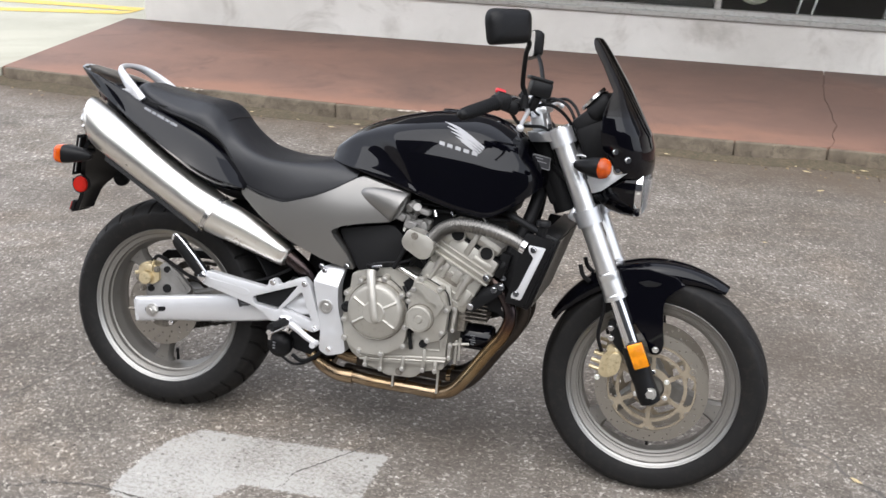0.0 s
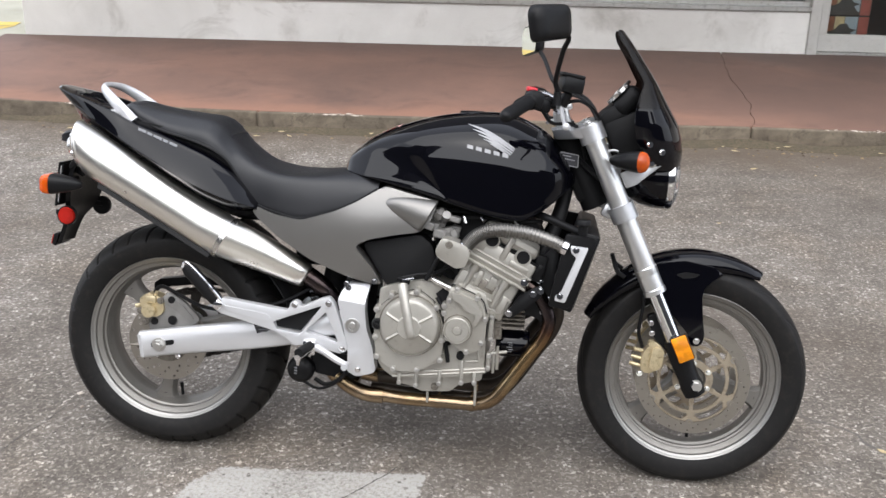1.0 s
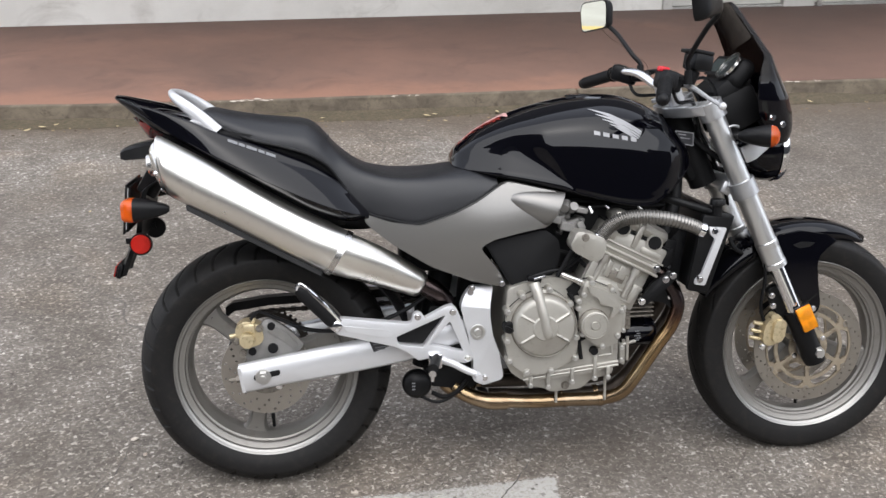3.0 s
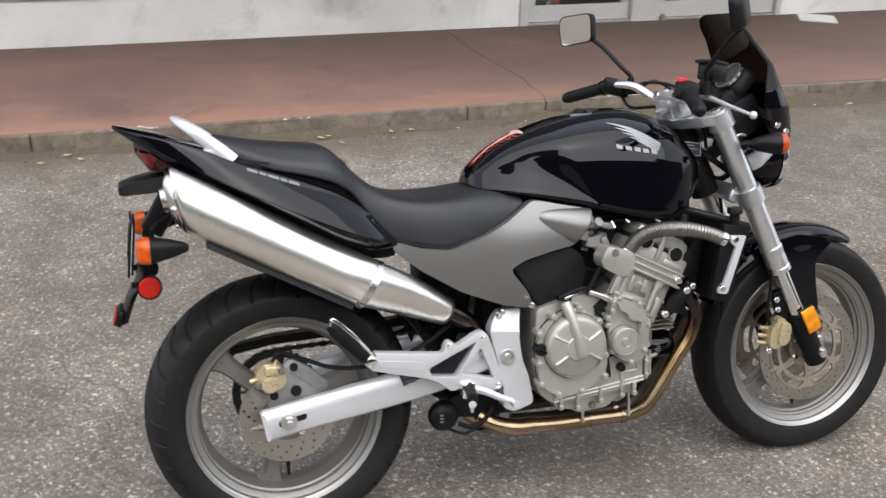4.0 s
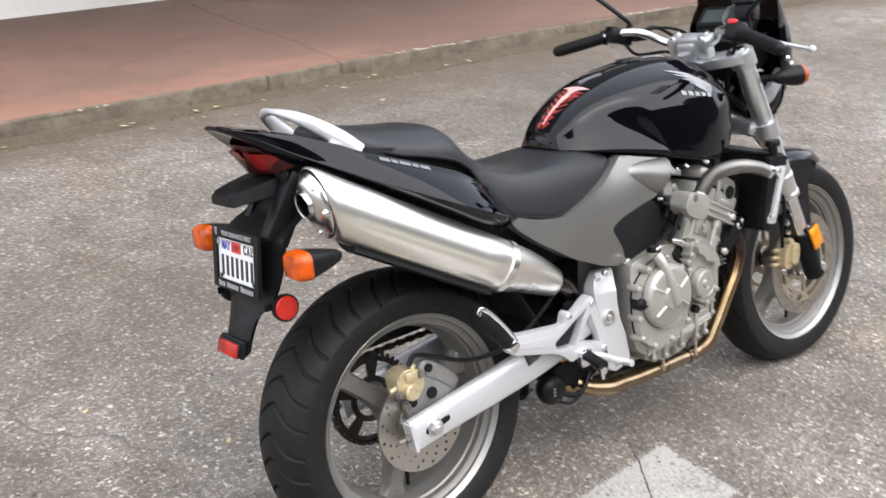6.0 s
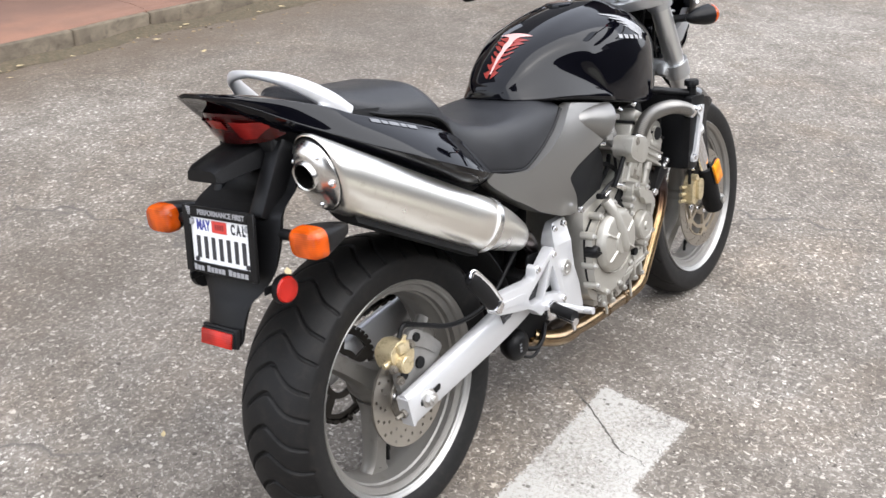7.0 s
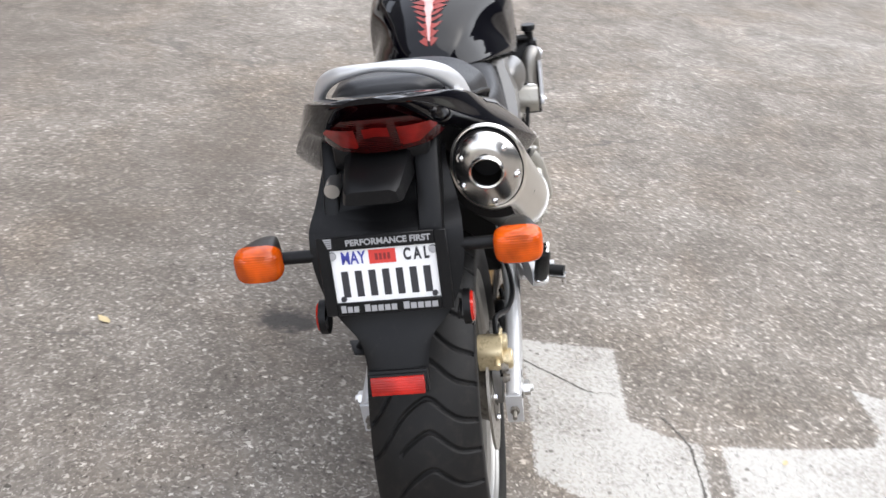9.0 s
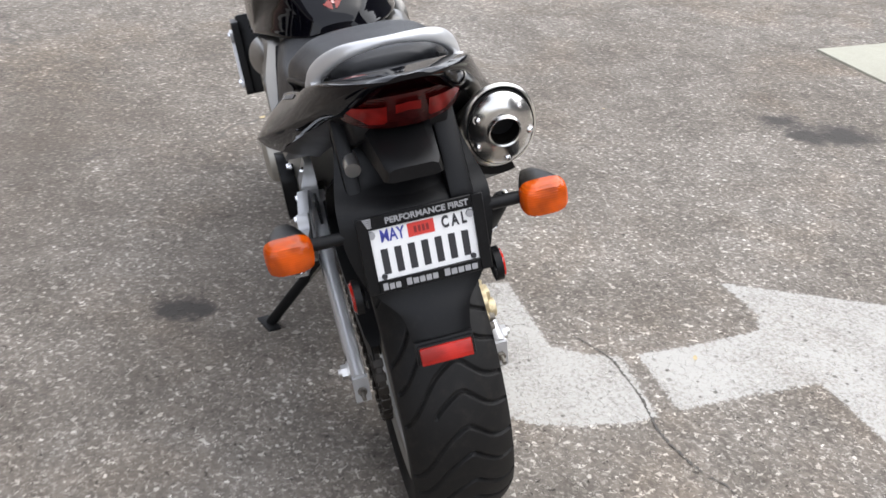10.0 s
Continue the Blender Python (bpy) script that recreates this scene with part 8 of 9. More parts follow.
    for side in (-1, 1):
        bm = B()
        prism(bm, rounded([(1.072, 0.662), (1.116, 0.658), (1.066, 0.518), (1.040, 0.522), (1.042, 0.534), (1.056, 0.546), (1.088, 0.632), (1.074, 0.645)], 0.004), -0.222, -0.212, 0.002)
        if side > 0:
            flip(bm)
        guard = part("radiator_side_cover", bm, SILVER, rad, "silver radiator side strip")
        for x, z in ((1.086, 0.652), (1.053, 0.534)):
            bolt(guard, (x, side * 0.222, z), 0.0062, 0.005, (0, side, 0))
        bm = B()
        prism(bm, rounded([(1.06, 0.69), (1.135, 0.68), (1.075, 0.50), (1.025, 0.505)], 0.008), -0.214, -0.196, 0.004)
        if side > 0:
            flip(bm)
        part("radiator_tank", bm, BLACK_SATIN, rad, "black radiator end tank")
    bm = B()
    turned(bm, [(0.0, 0.02), (0.017, 0.02), (0.019, 0.016), (0.019, 0.006), (0.012, 0.004), (0.012, -0.02), (0.0, -0.02)], (1.10, -0.195, 0.705), "z", 20)
    tube(bm, [(1.10, -0.19, 0.69), (1.06, -0.16, 0.70), (1.01, -0.13, 0.715), (0.97, -0.08, 0.72)], 0.010, 10, 5)
    part("radiator_cap", bm, BLACK_SATIN, rad, "black filler neck and hose")
    bm = B()
    tube(bm, [(1.06, 0.15, 0.52), (1.03, 0.14, 0.45), (0.96, 0.13, 0.40), (0.88, 0.14, 0.37)], 0.016, 12, 5)
    part("coolant_hose", bm, BLACK_SATIN, rad)
    # left-hand engine covers
    bm = B()
    turned(bm, [(0.0, 0.21), (0.05, 0.208), (0.066, 0.198), (0.072, 0.17), (0.072, 0.15), (0.0, 0.15)], (0.80, 0, 0.425), "y", 48)
    part("generator_cover", bm, ENGINE, bike, "round generator cover")
    bm = B()
    prism(bm, rounded([(0.56, 0.36), (0.56, 0.47), (0.62, 0.50), (0.69, 0.48), (0.70, 0.38), (0.62, 0.34)], 0.02), 0.15, 0.185, 0.008)
    part("sprocket_cover", bm, BLACK_SATIN, bike, "black front sprocket cover")


# ---- fork, bars, lamps and screen ----
FORK_TOP, FORK_LOW = Vector((1.103, 0, 0.945)), Vector((1.297, 0, 0.530))
FORK_DIR = (FORK_LOW - FORK_TOP).normalized()


def build_front():
    steer = FORK_DIR
    for side in (-1, 1):
        off = Vector((0, side * 0.103, 0))
        bm = B()
        n = 40
        s = Vector((0, 1, 0))
        u = s.cross(steer)
        def leg(stations):
            return [[off + FORK_TOP + steer * d + (s * math.cos(t) + u * math.sin(t)) * r for t in (2 * math.pi * k / n for k in range(n))] for d, r in stations]
        total = (FORK_LOW - FORK_TOP).length
        skin(bm, leg([(-0.012, 0.018), (-0.010, 0.0245), (0.02, 0.0255), (0.20, 0.0262), (0.255, 0.0268), (total - 0.079, 0.0270), (total - 0.076, 0.0270), (total - 0.073, 0.0292), (total - 0.060, 0.0292), (total - 0.057, 0.0282), (total - 0.053, 0.0282), (total - 0.021, 0.0282), (total - 0.017, 0.0282), (total - 0.014, 0.0300), (total - 0.002, 0.0300), (total, 0.022)]))
        fork = part("fork_leg", bm, FORK_SILVER, bike, "silver upside-down fork leg", 20)
        bm = B()
        skin(bm, leg([(-0.014, 0.004), (-0.014, 0.012), (-0.006, 0.0125), (-0.006, 0.017), (-0.004, 0.017)]))
        part("fork_cap", bm, CHROME, fork, "bright fork cap")
        bm = B()
        skin(bm, leg([(total - 0.01, 0.0205), (total + 0.16, 0.0205)]))
        part("fork_slider", bm, CHROME, fork, "chromed fork slider")
        bm = B()
        skin(bm, leg([(total + 0.128, 0.021), (total + 0.130, 0.0265), (total + 0.150, 0.0285), (total + 0.20, 0.0290), (total + 0.235, 0.0270), (total + 0.262, 0.0300), (total + 0.285, 0.0270), (total + 0.292, 0.012)]))
        holder = part("axle_holder", bm, BLACK_SATIN, fork, "black axle holder", 40)
        ax = Vector((1.4135, side * 0.128, 0.300))
        bm = B()
        rod(bm, ax - Vector((0, side * 0.03, 0)), ax + Vector((0, side * 0.002, 0)), 0.0165, 0.0165, 24)
        rod(bm, ax + Vector((0, side * 0.002, 0)), ax + Vector((0, side * 0.010, 0)), 0.0115, 0.0110, 6 if side < 0 else 24)
        part("front_axle", bm, BOLT_GREY, fork, "bright axle end", 25)
        bm = B()
        m = Matrix(((steer.z * -1, 0, steer.x * -1, 0), (0, 1, 0, 0), (steer.x, 0, steer.z * -1, 0), (0, 0, 0, 1)))
        ctr = Vector((1.372, side * 0.137, 0.398))
        box(bm, ctr, (0.040, 0.010, 0.066), m, 0.003, 2)
        part("fork_reflector", bm, AMBER_REFLECTOR, fork, "rectangular amber reflector", 30)
        bm = B()
        box(bm, ctr + Vector((0, side * -0.006, 0)), (0.044, 0.008, 0.070), m, 0.002, 1)
        part("reflector_base", bm, BLACK_SATIN, fork)
    # yokes
    bm = B()
    prism_top = [(1.014, -0.050), (1.014, 0.050), (1.062, 0.120), (1.11, 0.135), (1.14, 0.118), (1.13, 0.06), (1.10, 0.03), (1.10, -0.03), (1.13, -0.06), (1.14, -0.118), (1.11, -0.135), (1.062, -0.120)]
    a, b = [], []
    for x, y in rounded(prism_top, 0.012, 3):
        z = 0.933 + 0.16 * (x - 1.10)
        a.append(bm.verts.new((x + 0.006, y, z - 0.011)))
        b.append(bm.verts.new((x - 0.006, y, z + 0.013)))
    top_faces = [bm.faces.new(b), bm.faces.new(a[::-1])]
    for i in range(len(a)):
        j = (i + 1) % len(a)
        bm.faces.new((a[i], a[j], b[j], b[i]))
    bmesh.ops.bevel(bm, geom=[e for f in top_faces for e in f.edges], offset=0.004, segments=2, affect="EDGES", profile=0.5)
    for side in (-1, 1):
        rod(bm, FORK_TOP + Vector((0, side * 0.103, 0)) + FORK_DIR * -0.006, FORK_TOP + Vector((0, side * 0.103, 0)) + FORK_DIR * 0.036, 0.0335, 0.0335, 28)
    yoke = part("top_yoke", bm, YOKE, bike, "grey cast upper fork yoke", 40)
    bm = B()
    rod(bm, (1.045, 0, 0.945), (1.038, 0, 0.965), 0.017, 0.017, 6)
    rod(bm, (1.050, 0, 0.935), (1.044, 0, 0.950), 0.022, 0.022, 24)
    part("stem_nut", bm, CHROME, yoke, "bright steering stem nut", 25)
    bm = B()
    box(bm, (1.185, 0, 0.738), (0.05, 0.20, 0.040), pose(0, 0, 0, 0, 25, 0), 0.010)
    for side in (-1, 1):
        p = FORK_TOP + Vector((0, side * 0.103, 0)) + FORK_DIR * 0.210
        rod(bm, p, p + FORK_DIR * 0.042, 0.0340, 0.0340, 28)
        box(bm, p + Vector((-0.028, side * -0.02, -0.02)), (0.03, 0.024, 0.034), pose(0, 0, 0, 0, 25, 0), 0.006)
    part("lower_yoke", bm, YOKE, bike, "grey lower fork yoke", 40)
    # handlebar
    bar = [(0.905, -0.352, 0.978), (0.935, -0.27, 0.997), (0.966, -0.185, 1.015), (0.994, -0.128, 1.012), (1.025, -0.082, 0.985), (1.034, -0.045, 0.978), (1.034, 0, 0.978)]
    bm = B()
    tube(bm, bar + [(x, -y, z) for x, y, z in bar[-2::-1]], 0.0112, 16, 6)
    hb = part("handlebar", bm, BAR, bike, "bright tubular handlebar", 60)
    bm = B()
    box(bm, (1.036, 0, 0.990), (0.046, 0.124, 0.018), pose(0, 0, 0, 0, -18, 0), 0.007)
    box(bm, (1.033, 0, 0.960), (0.040, 0.060, 0.050), pose(0, 0, 0, 0, -18, 0), 0.010)
    rod(bm, (1.010, 0, 0.950), (1.007, 0, 0.957), 0.018, 0.017, 20)
    part("bar_clamp_cap", bm, YOKE, yoke, "silver cast handlebar clamp cap")
    for side in (-1, 1):
        bm = B()
        box(bm, (1.036, side * 0.045, 0.968), (0.034, 0.036, 0.060), pose(0, 0, 0, 0, -18, 0), 0.008)
        part("bar_clamp", bm, YOKE, yoke, "grey handlebar clamp")
        for dx in (-0.011, 0.011):
            bolt(yoke, (1.030 + dx * 1.25, side * 0.046, 1.000 + dx * 0.4), 0.0055, 0.004, (-0.3, 0, 0.95))
        bm = B()
        a, b = Vector((0.905, side * 0.352, 0.978)), Vector((0.953, side * 0.222, 1.007))
        d = (b - a)
        rings_path = [a + d * t for t in np.linspace(0.05, 1.0, 40)]
        tube(bm, rings_path, 0.0165, 18, 0, lambda t: 0.0160 + 0.0008 * math.sin(t * 90) + (0.004 if t > 0.95 else 0))
        grip = part("grip", bm, BLACK_MATT, hb, "black rubber handlebar grip", 50)
        bm = B()
        rod(bm, a - d * 0.03, a + d * 0.06, 0.0150, 0.0165, 20)
        dome(bm, a - d * 0.03, 0.0148, (1, 1, 1), 14)
        part("bar_end", bm, BLACK_SATIN, hb, "black bar end")
        # switch housing
        bm = B()
        m = Vector((0.962, side * 0.198, 1.012))
        box(bm, m, (0.042, 0.050, 0.044), pose(0, 0, 0, 0, 15, side * -20), 0.010)
        box(bm, m + Vector((0.02, side * -0.018, -0.012)), (0.046, 0.026, 0.034), pose(0, 0, 0, 0, 15, side * -20), 0.008)
        sw = part("switch_housing", bm, BLACK_SATIN, hb, "black handlebar switch housing")
        bm = B()
        if side < 0:
            box(bm, m + Vector((-0.006, 0.003, 0.024)), (0.026, 0.020, 0.012), pose(0, 0, 0, 0, 10, 20), 0.004)
            part("kill_switch", bm, RED_SWITCH, sw, "red kill switch")
        else:
            box(bm, m + Vector((-0.024, -0.004, 0.004)), (0.008, 0.016, 0.012), None, 0.002)
            part("horn_button", bm, BLACK_MATT, sw)
        # lever
        bm = B()
        root = Vector((1.020, side * 0.150, 0.998))
        up_ = 0.0 if side < 0 else 0.028
        tube(bm, [root, (1.030, side * 0.20, 0.990 + up_ * 0.3), (1.034, side * 0.27, 0.975 + up_), (1.040, side * (0.345 - up_), 0.960 + up_ * 1.3)], 0.006, 10, 6, lambda t: 0.0070 - 0.0030 * t)
        dome(bm, (1.042, side * (0.350 - up_), 0.959 + up_ * 1.3), 0.0092, (1, 1, 1), 14)
        lever = part("lever", bm, SILVER, hb, "silver hand lever with ball end", 60)
        bm = B()
        box(bm, (1.008, side * 0.150, 1.004), (0.05, 0.034, 0.028), pose(0, 0, 0, 0, 0, side * -20), 0.007)
        part("lever_perch", bm, BLACK_SATIN, hb)
        # mirror
        c = Vector((0.990, side * 0.352, 1.187)) if side < 0 else Vector((0.932, 0.347, 1.163))
        rot = Matrix.Rotation(side * radians(40 if side < 0 else 21), 4, "Z") @ Matrix.Rotation(radians(-6 if side < 0 else 0.5), 4, "Y") @ Matrix.Rotation(side * radians(-5), 4, "X")
        oval = rounded([(-0.062, -0.040), (0.060, -0.036), (0.064, 0.030), (0.054, 0.042), (-0.052, 0.044), (-0.066, 0.026)], 0.016, 4)
        bm = B()
        rings = []
        for d, f in ((-0.004, 1.0), (0.004, 1.0), (0.014, 0.96), (0.024, 0.82), (0.028, 0.55)):
            rings.append([c + rot @ Vector((d, y * f * side * -1, z * f)) for y, z in oval])
        skin(bm, rings)
        mir = part("mirror", bm, BLACK_SATIN, bike, "black rectangular rear-view mirror", 50)
        bm = B()
        bm.faces.new([bm.verts.new(c + rot @ Vector((-0.0055, y * 0.93 * side * -1, z * 0.93))) for y, z in oval])
        bm.faces.new([bm.verts.new(c + rot @ Vector((-0.0045, y * 0.93 * side * -1, z * 0.93))) for y, z in oval][::-1])
        part("mirror_glass", bm, MIRROR, mir, "reflecting mirror glass")
        bm = B()
        inner = c + rot @ Vector((0.010, side * -0.054, -0.034))
        tube(bm, [(1.018, side * 0.188, 1.005), (1.018, side * 0.190, 1.035), (1.012 if side < 0 else 1.000, side * 0.206, 1.060), tuple(inner.lerp(Vector((1.005, side * 0.21, 1.07)), 0.35)), tuple(inner), tuple(c + rot @ Vector((0.012, side * -0.02, -0.012)))], 0.0062, 10, 6)
        part("mirror_stem", bm, BLACK_SATIN, mir, "black mirror stem")
        bm = B()
        rod(bm, (1.018, side * 0.188, 1.000), (1.018, side * 0.190, 1.032), 0.011, 0.009, 12)
        part("stem_boot", bm, BLACK_MATT, mir)
    bm = B()
    box(bm, (1.050, -0.165, 1.050), (0.056, 0.050, 0.042), pose(0, 0, 0, 0, 10, 20), 0.008)
    box(bm, (1.048, -0.165, 1.073), (0.060, 0.054, 0.009), pose(0, 0, 0, 0, 10, 20), 0.003)
    rod(bm, (1.045, -0.165, 1.03), (1.03, -0.16, 1.0), 0.012, 0.014, 12)
    part("brake_reservoir", bm, BLACK_SATIN, bike, "black brake fluid reservoir")
    for pts in (((1.02, -0.15, 1.0), (1.08, -0.13, 1.01), (1.13, -0.08, 0.96), (1.14, -0.03, 0.86)), ((1.01, 0.15, 1.0), (1.08, 0.16, 1.02), (1.13, 0.10, 0.96), (1.12, 0.05, 0.84)), ((0.985, 0.18, 0.985), (1.0, 0.15, 0.955), (1.06, 0.08, 0.95), (1.08, 0.05, 0.86)), ((0.985, -0.18, 0.985), (1.01, -0.15, 0.955), (1.07, -0.09, 0.945), (1.10, -0.06, 0.86)), ((1.0, 0.17, 1.01), (1.05, 0.12, 1.02), (1.10, 0.07, 1.0), (1.14, 0.04, 0.93))):
        bm = B()
        tube(bm, pts, 0.0045, 8, 7)
        part("control_cable", bm, BLACK_SATIN, bike, "black control cable")
    # front mudguard
    c = Vector((1.4135, 0, 0.300))
    bm = B()
    rows = []
    for k, a in enumerate(np.linspace(radians(59.5), radians(153), 36)):
        t = k / 35
        r = 0.3195 + 0.008 * math.sin(math.pi * t)
        w = 0.020 + 0.052 * min(1.0, math.sin(math.pi * min(1.0, 0.04 + t * 2.1) / 2)) if t < 0.45 else 0.072 - 0.024 * ((t - 0.45) / 0.55) ** 2
        d = 0.010 + 0.030 * math.sin(math.pi * min(1.0, t * 1.05)) ** 0.7
        outer = [(-1.0, -d), (-0.99, -d * 0.5), (-0.90, -0.006), (-0.62, 0.0045), (0, 0.009), (0.62, 0.0045), (0.90, -0.006), (0.99, -d * 0.5), (1.0, -d)]
        ring = [c + Vector(((r + h) * math.cos(a), w * y, (r + h) * math.sin(a))) for y, h in outer]
        ring += [c + Vector(((r + h - 0.003) * math.cos(a), (w - 0.003) * y, (r + h - 0.003) * math.sin(a))) for y, h in outer[::-1]]
        rows.append(ring)
    skin(bm, rows)
    guard = part("front_mudguard", bm, BLACK_GLOSS, bike, "glossy black front mudguard", 50)
    for side in (-1, 1):
        bm = B()
        prism(bm, rounded([(1.255, 0.570), (1.30, 0.604), (1.37, 0.616), (1.44, 0.604), (1.470, 0.585), (1.432, 0.562), (1.417, 0.535), (1.424, 0.47), (1.432, 0.42), (1.425, 0.395), (1.400, 0.392), (1.385, 0.43), (1.345, 0.475), (1.285, 0.515)], 0.010, 3), -0.0845, -0.0725, 0.004, 2)
        if side > 0:
            flip(bm)
        part("mudguard_stay", bm, BLACK_GLOSS, guard, "glossy black mudguard side stay")
        # no opening is cut: black colour gives the slot's shade
        bm = B()
        prism(bm, rounded([(1.347, 0.580), (1.372, 0.588), (1.408, 0.584), (1.395, 0.574), (1.366, 0.570)], 0.004, 3), -0.0853, -0.0843)
        if side > 0:
            flip(bm)
        part("stay_slot", bm, BLACK_MATT, guard, "black plate standing for the shaded slot in the stay")
        bolt(guard, (1.412, side * 0.0845, 0.408), 0.0065, 0.006, (0, side, 0))
        bm = B()
        tube(bm, [(1.19, side * 0.055, 0.60), (1.20, side * 0.062, 0.575), (1.22, side * 0.066, 0.56)], 0.006, 8, 5)
        part("hose_guide", bm, BLACK_MATT, guard)
    # headlamp
    bm = B()
    turned(bm, [(0.0, -0.095), (0.03, -0.09), (0.055, -0.075), (0.074, -0.045), (0.083, -0.01), (0.085, 0.02), (0.080, 0.028), (0.0, 0.028)], (1.288, 0, 0.822), "x", 48)
    lamp = part("headlamp", bm, BLACK_GLOSS, bike, "round headlamp in a black shell", 40)
    bm = B()
    turned(bm, [(0.078, 0.026), (0.087, 0.022), (0.089, 0.030), (0.086, 0.038), (0.078, 0.040)], (1.288, 0, 0.822), "x", 48, True)
    part("headlamp_rim", bm, CHROME, lamp, "chromed headlamp rim")
    bm = B()
    turned(bm, [(0.079, 0.034), (0.074, 0.044), (0.055, 0.053), (0.028, 0.058), (0.0, 0.059)], (1.288, 0, 0.822), "x", 48)
    part("headlamp_glass", bm, CLEAR, lamp, "clear headlamp glass", 80)
    for side in (-1, 1):
        bm = B()
        prism(bm, rounded([(1.186, 0.834), (1.203, 0.798), (1.228, 0.808), (1.292, 0.864), (1.290, 0.880), (1.258, 0.886), (1.215, 0.846)], 0.005), -0.112, -0.098, 0.003)
        if side > 0:
            flip(bm)
        part("lamp_bracket", bm, YOKE, lamp, "grey headlamp side bracket")
        bm = B()
        rod(bm, (1.262, side * 0.110, 0.866), (1.262, side * 0.116, 0.866), 0.013, 0.013, 20)
        part("bracket_washer", bm, ENGINE_DARK, lamp)
        bolt(lamp, (1.262, side * 0.116, 0.866), 0.0065, 0.005, (0, side, 0))
        # front indicator
        d = Vector((0.93, side * 0.36, 0.0)).normalized()
        base, root = Vector((1.176, side * 0.168, 0.872)), Vector((1.170, side * 0.108, 0.868))
        s = d.cross(Vector((0, 0, 1))).normalized()
        u = s.cross(d)
        def around(p, r, n=22):
            return [p + s * (r * 1.08 * math.cos(t)) + u * (r * math.sin(t)) for t in (2 * math.pi * k / n for k in range(n))]
        bm = B()
        rod(bm, root, base + d * 0.012, 0.010, 0.010, 14)
        skin(bm, [around(base - d * 0.022, 0.004), around(base - d * 0.018, 0.010), around(base, 0.0175), around(base + d * 0.03, 0.0245), around(base + d * 0.05, 0.0268), around(base + d * 0.056, 0.0268)])
        ind = part("front_indicator", bm, BLACK_SATIN, bike, "front indicator with black shell and amber lens", 40)
        bm = B()
        skin(bm, [around(base + d * 0.055, 0.0262), around(base + d * 0.061, 0.0262), around(base + d * 0.070, 0.0225), around(base + d * 0.076, 0.013), around(base + d * 0.078, 0.003)])
        part("lens", bm, AMBER, ind, "amber indicator lens", 50)
        bm = B()
        tube(bm, [root + Vector((0.024 * math.cos(t) - 0.004, side * 0.006, 0.022 * math.sin(t) + 0.002)) for t in np.linspace(radians(60), radians(300), 13)], 0.0032, 8, 3)
        part("bracket_eye", bm, YOKE, lamp, "grey rounded eye of the lamp bracket")
    # screen: lower cowl of black lacquer, upper part of smoked acrylic
    SCREEN = [(0.800, 1.318, 1.262, 0.070), (0.835, 1.340, 1.256, 0.098), (0.870, 1.347, 1.240, 0.123), (0.890, 1.347, 1.226, 0.133), (0.920, 1.343, 1.203, 0.144), (0.958, 1.331, 1.196, 0.150), (1.000, 1.306, 1.201, 0.148), (1.035, 1.285, 1.213, 0.140),
              (1.060, 1.270, 1.226, 0.131), (1.080, 1.257, 1.214, 0.121), (1.124, 1.226, 1.190, 0.104), (1.160, 1.200, 1.166, 0.095), (1.180, 1.184, 1.160, 0.085), (1.191, 1.174, 1.163, 0.058)]
    def shell(lo, hi, thick):
        rows = []
        zs = [s_[0] for s_ in SCREEN]
        for z in np.linspace(lo, hi, 26):
            xf, xe, w = (float(np.interp(z, zs, [s_[k] for s_ in SCREEN])) for k in (1, 2, 3))
            arc = [(xe + (xf - xe) * math.cos(t) ** 0.6, w * math.sin(t)) for t in np.linspace(radians(-88), radians(88), 25)]
            rows.append([(x, y, z) for x, y in arc] + [(x - thick, y * (1 - thick / w), z) for x, y in arc[::-1]])
        bm = B()
        skin(bm, rows)
        return bm
    cowl = part("screen_cowl", shell(0.845, 1.012, 0.004), BLACK_GLOSS, bike, "glossy black cowl round the headlamp", 50)
    part("wind_screen", shell(1.0, 1.190, 0.003), SMOKE, cowl, "dark smoked wind screen", 50)
    for side in (-1, 1):
        for p in ((1.252, 0.1375, 0.913), (1.284, 0.1265, 0.894)):
            bolt(cowl, (p[0], side * p[1], p[2]), 0.0068, 0.007, (0.35, side * 0.93, 0))
    # instrument: a slab with a slanting face and a grey-green display
    face = Vector((0.660, 0, 0.751)).normalized()
    out = Vector((-0.751, 0, 0.660)).normalized()
    mid = Vector((1.177, 0.004, 1.032))
    tilt = Matrix(((face.x, 0, out.x, 0), (0, 1, 0, 0), (face.z, 0, out.z, 0), (0, 0, 0, 1)))
    bm = B()
    box(bm, mid - out * 0.026, (0.082, 0.176, 0.052), tilt, 0.024, 5)
    clock = part("instrument", bm, BLACK_MATT, bike, "black instrument housing with a small display", 40)
    part("display_surround", box(B(), mid + out * 0.0005, (0.062, 0.150, 0.005), tilt, 0.002, 1), BLACK_MATT, clock, "glossy black surround")
    part("display", box(B(), mid + Vector((0, 0.022, 0)) + out * 0.0035, (0.040, 0.078, 0.002), tilt, 0.0006, 1), DISPLAY, clock, "grey-green liquid-crystal display")
    p = mid + Vector((0, -0.046, 0))
    s = Vector((0, 1, 0))
    ring = lambda d, q: [p + out * d + s * (q * math.cos(t)) + face * (q * math.sin(t)) for t in (2 * math.pi * k / 36 for k in range(36))]
    bm = B()
    skin(bm, [ring(0.001, 0.0360), ring(0.0085, 0.0360), ring(0.0085, 0.0395), ring(0.001, 0.0395)], True, False)
    part("dial_rim", bm, POLISHED, clock, "thin bright dial rim", 40)
    bm = B()
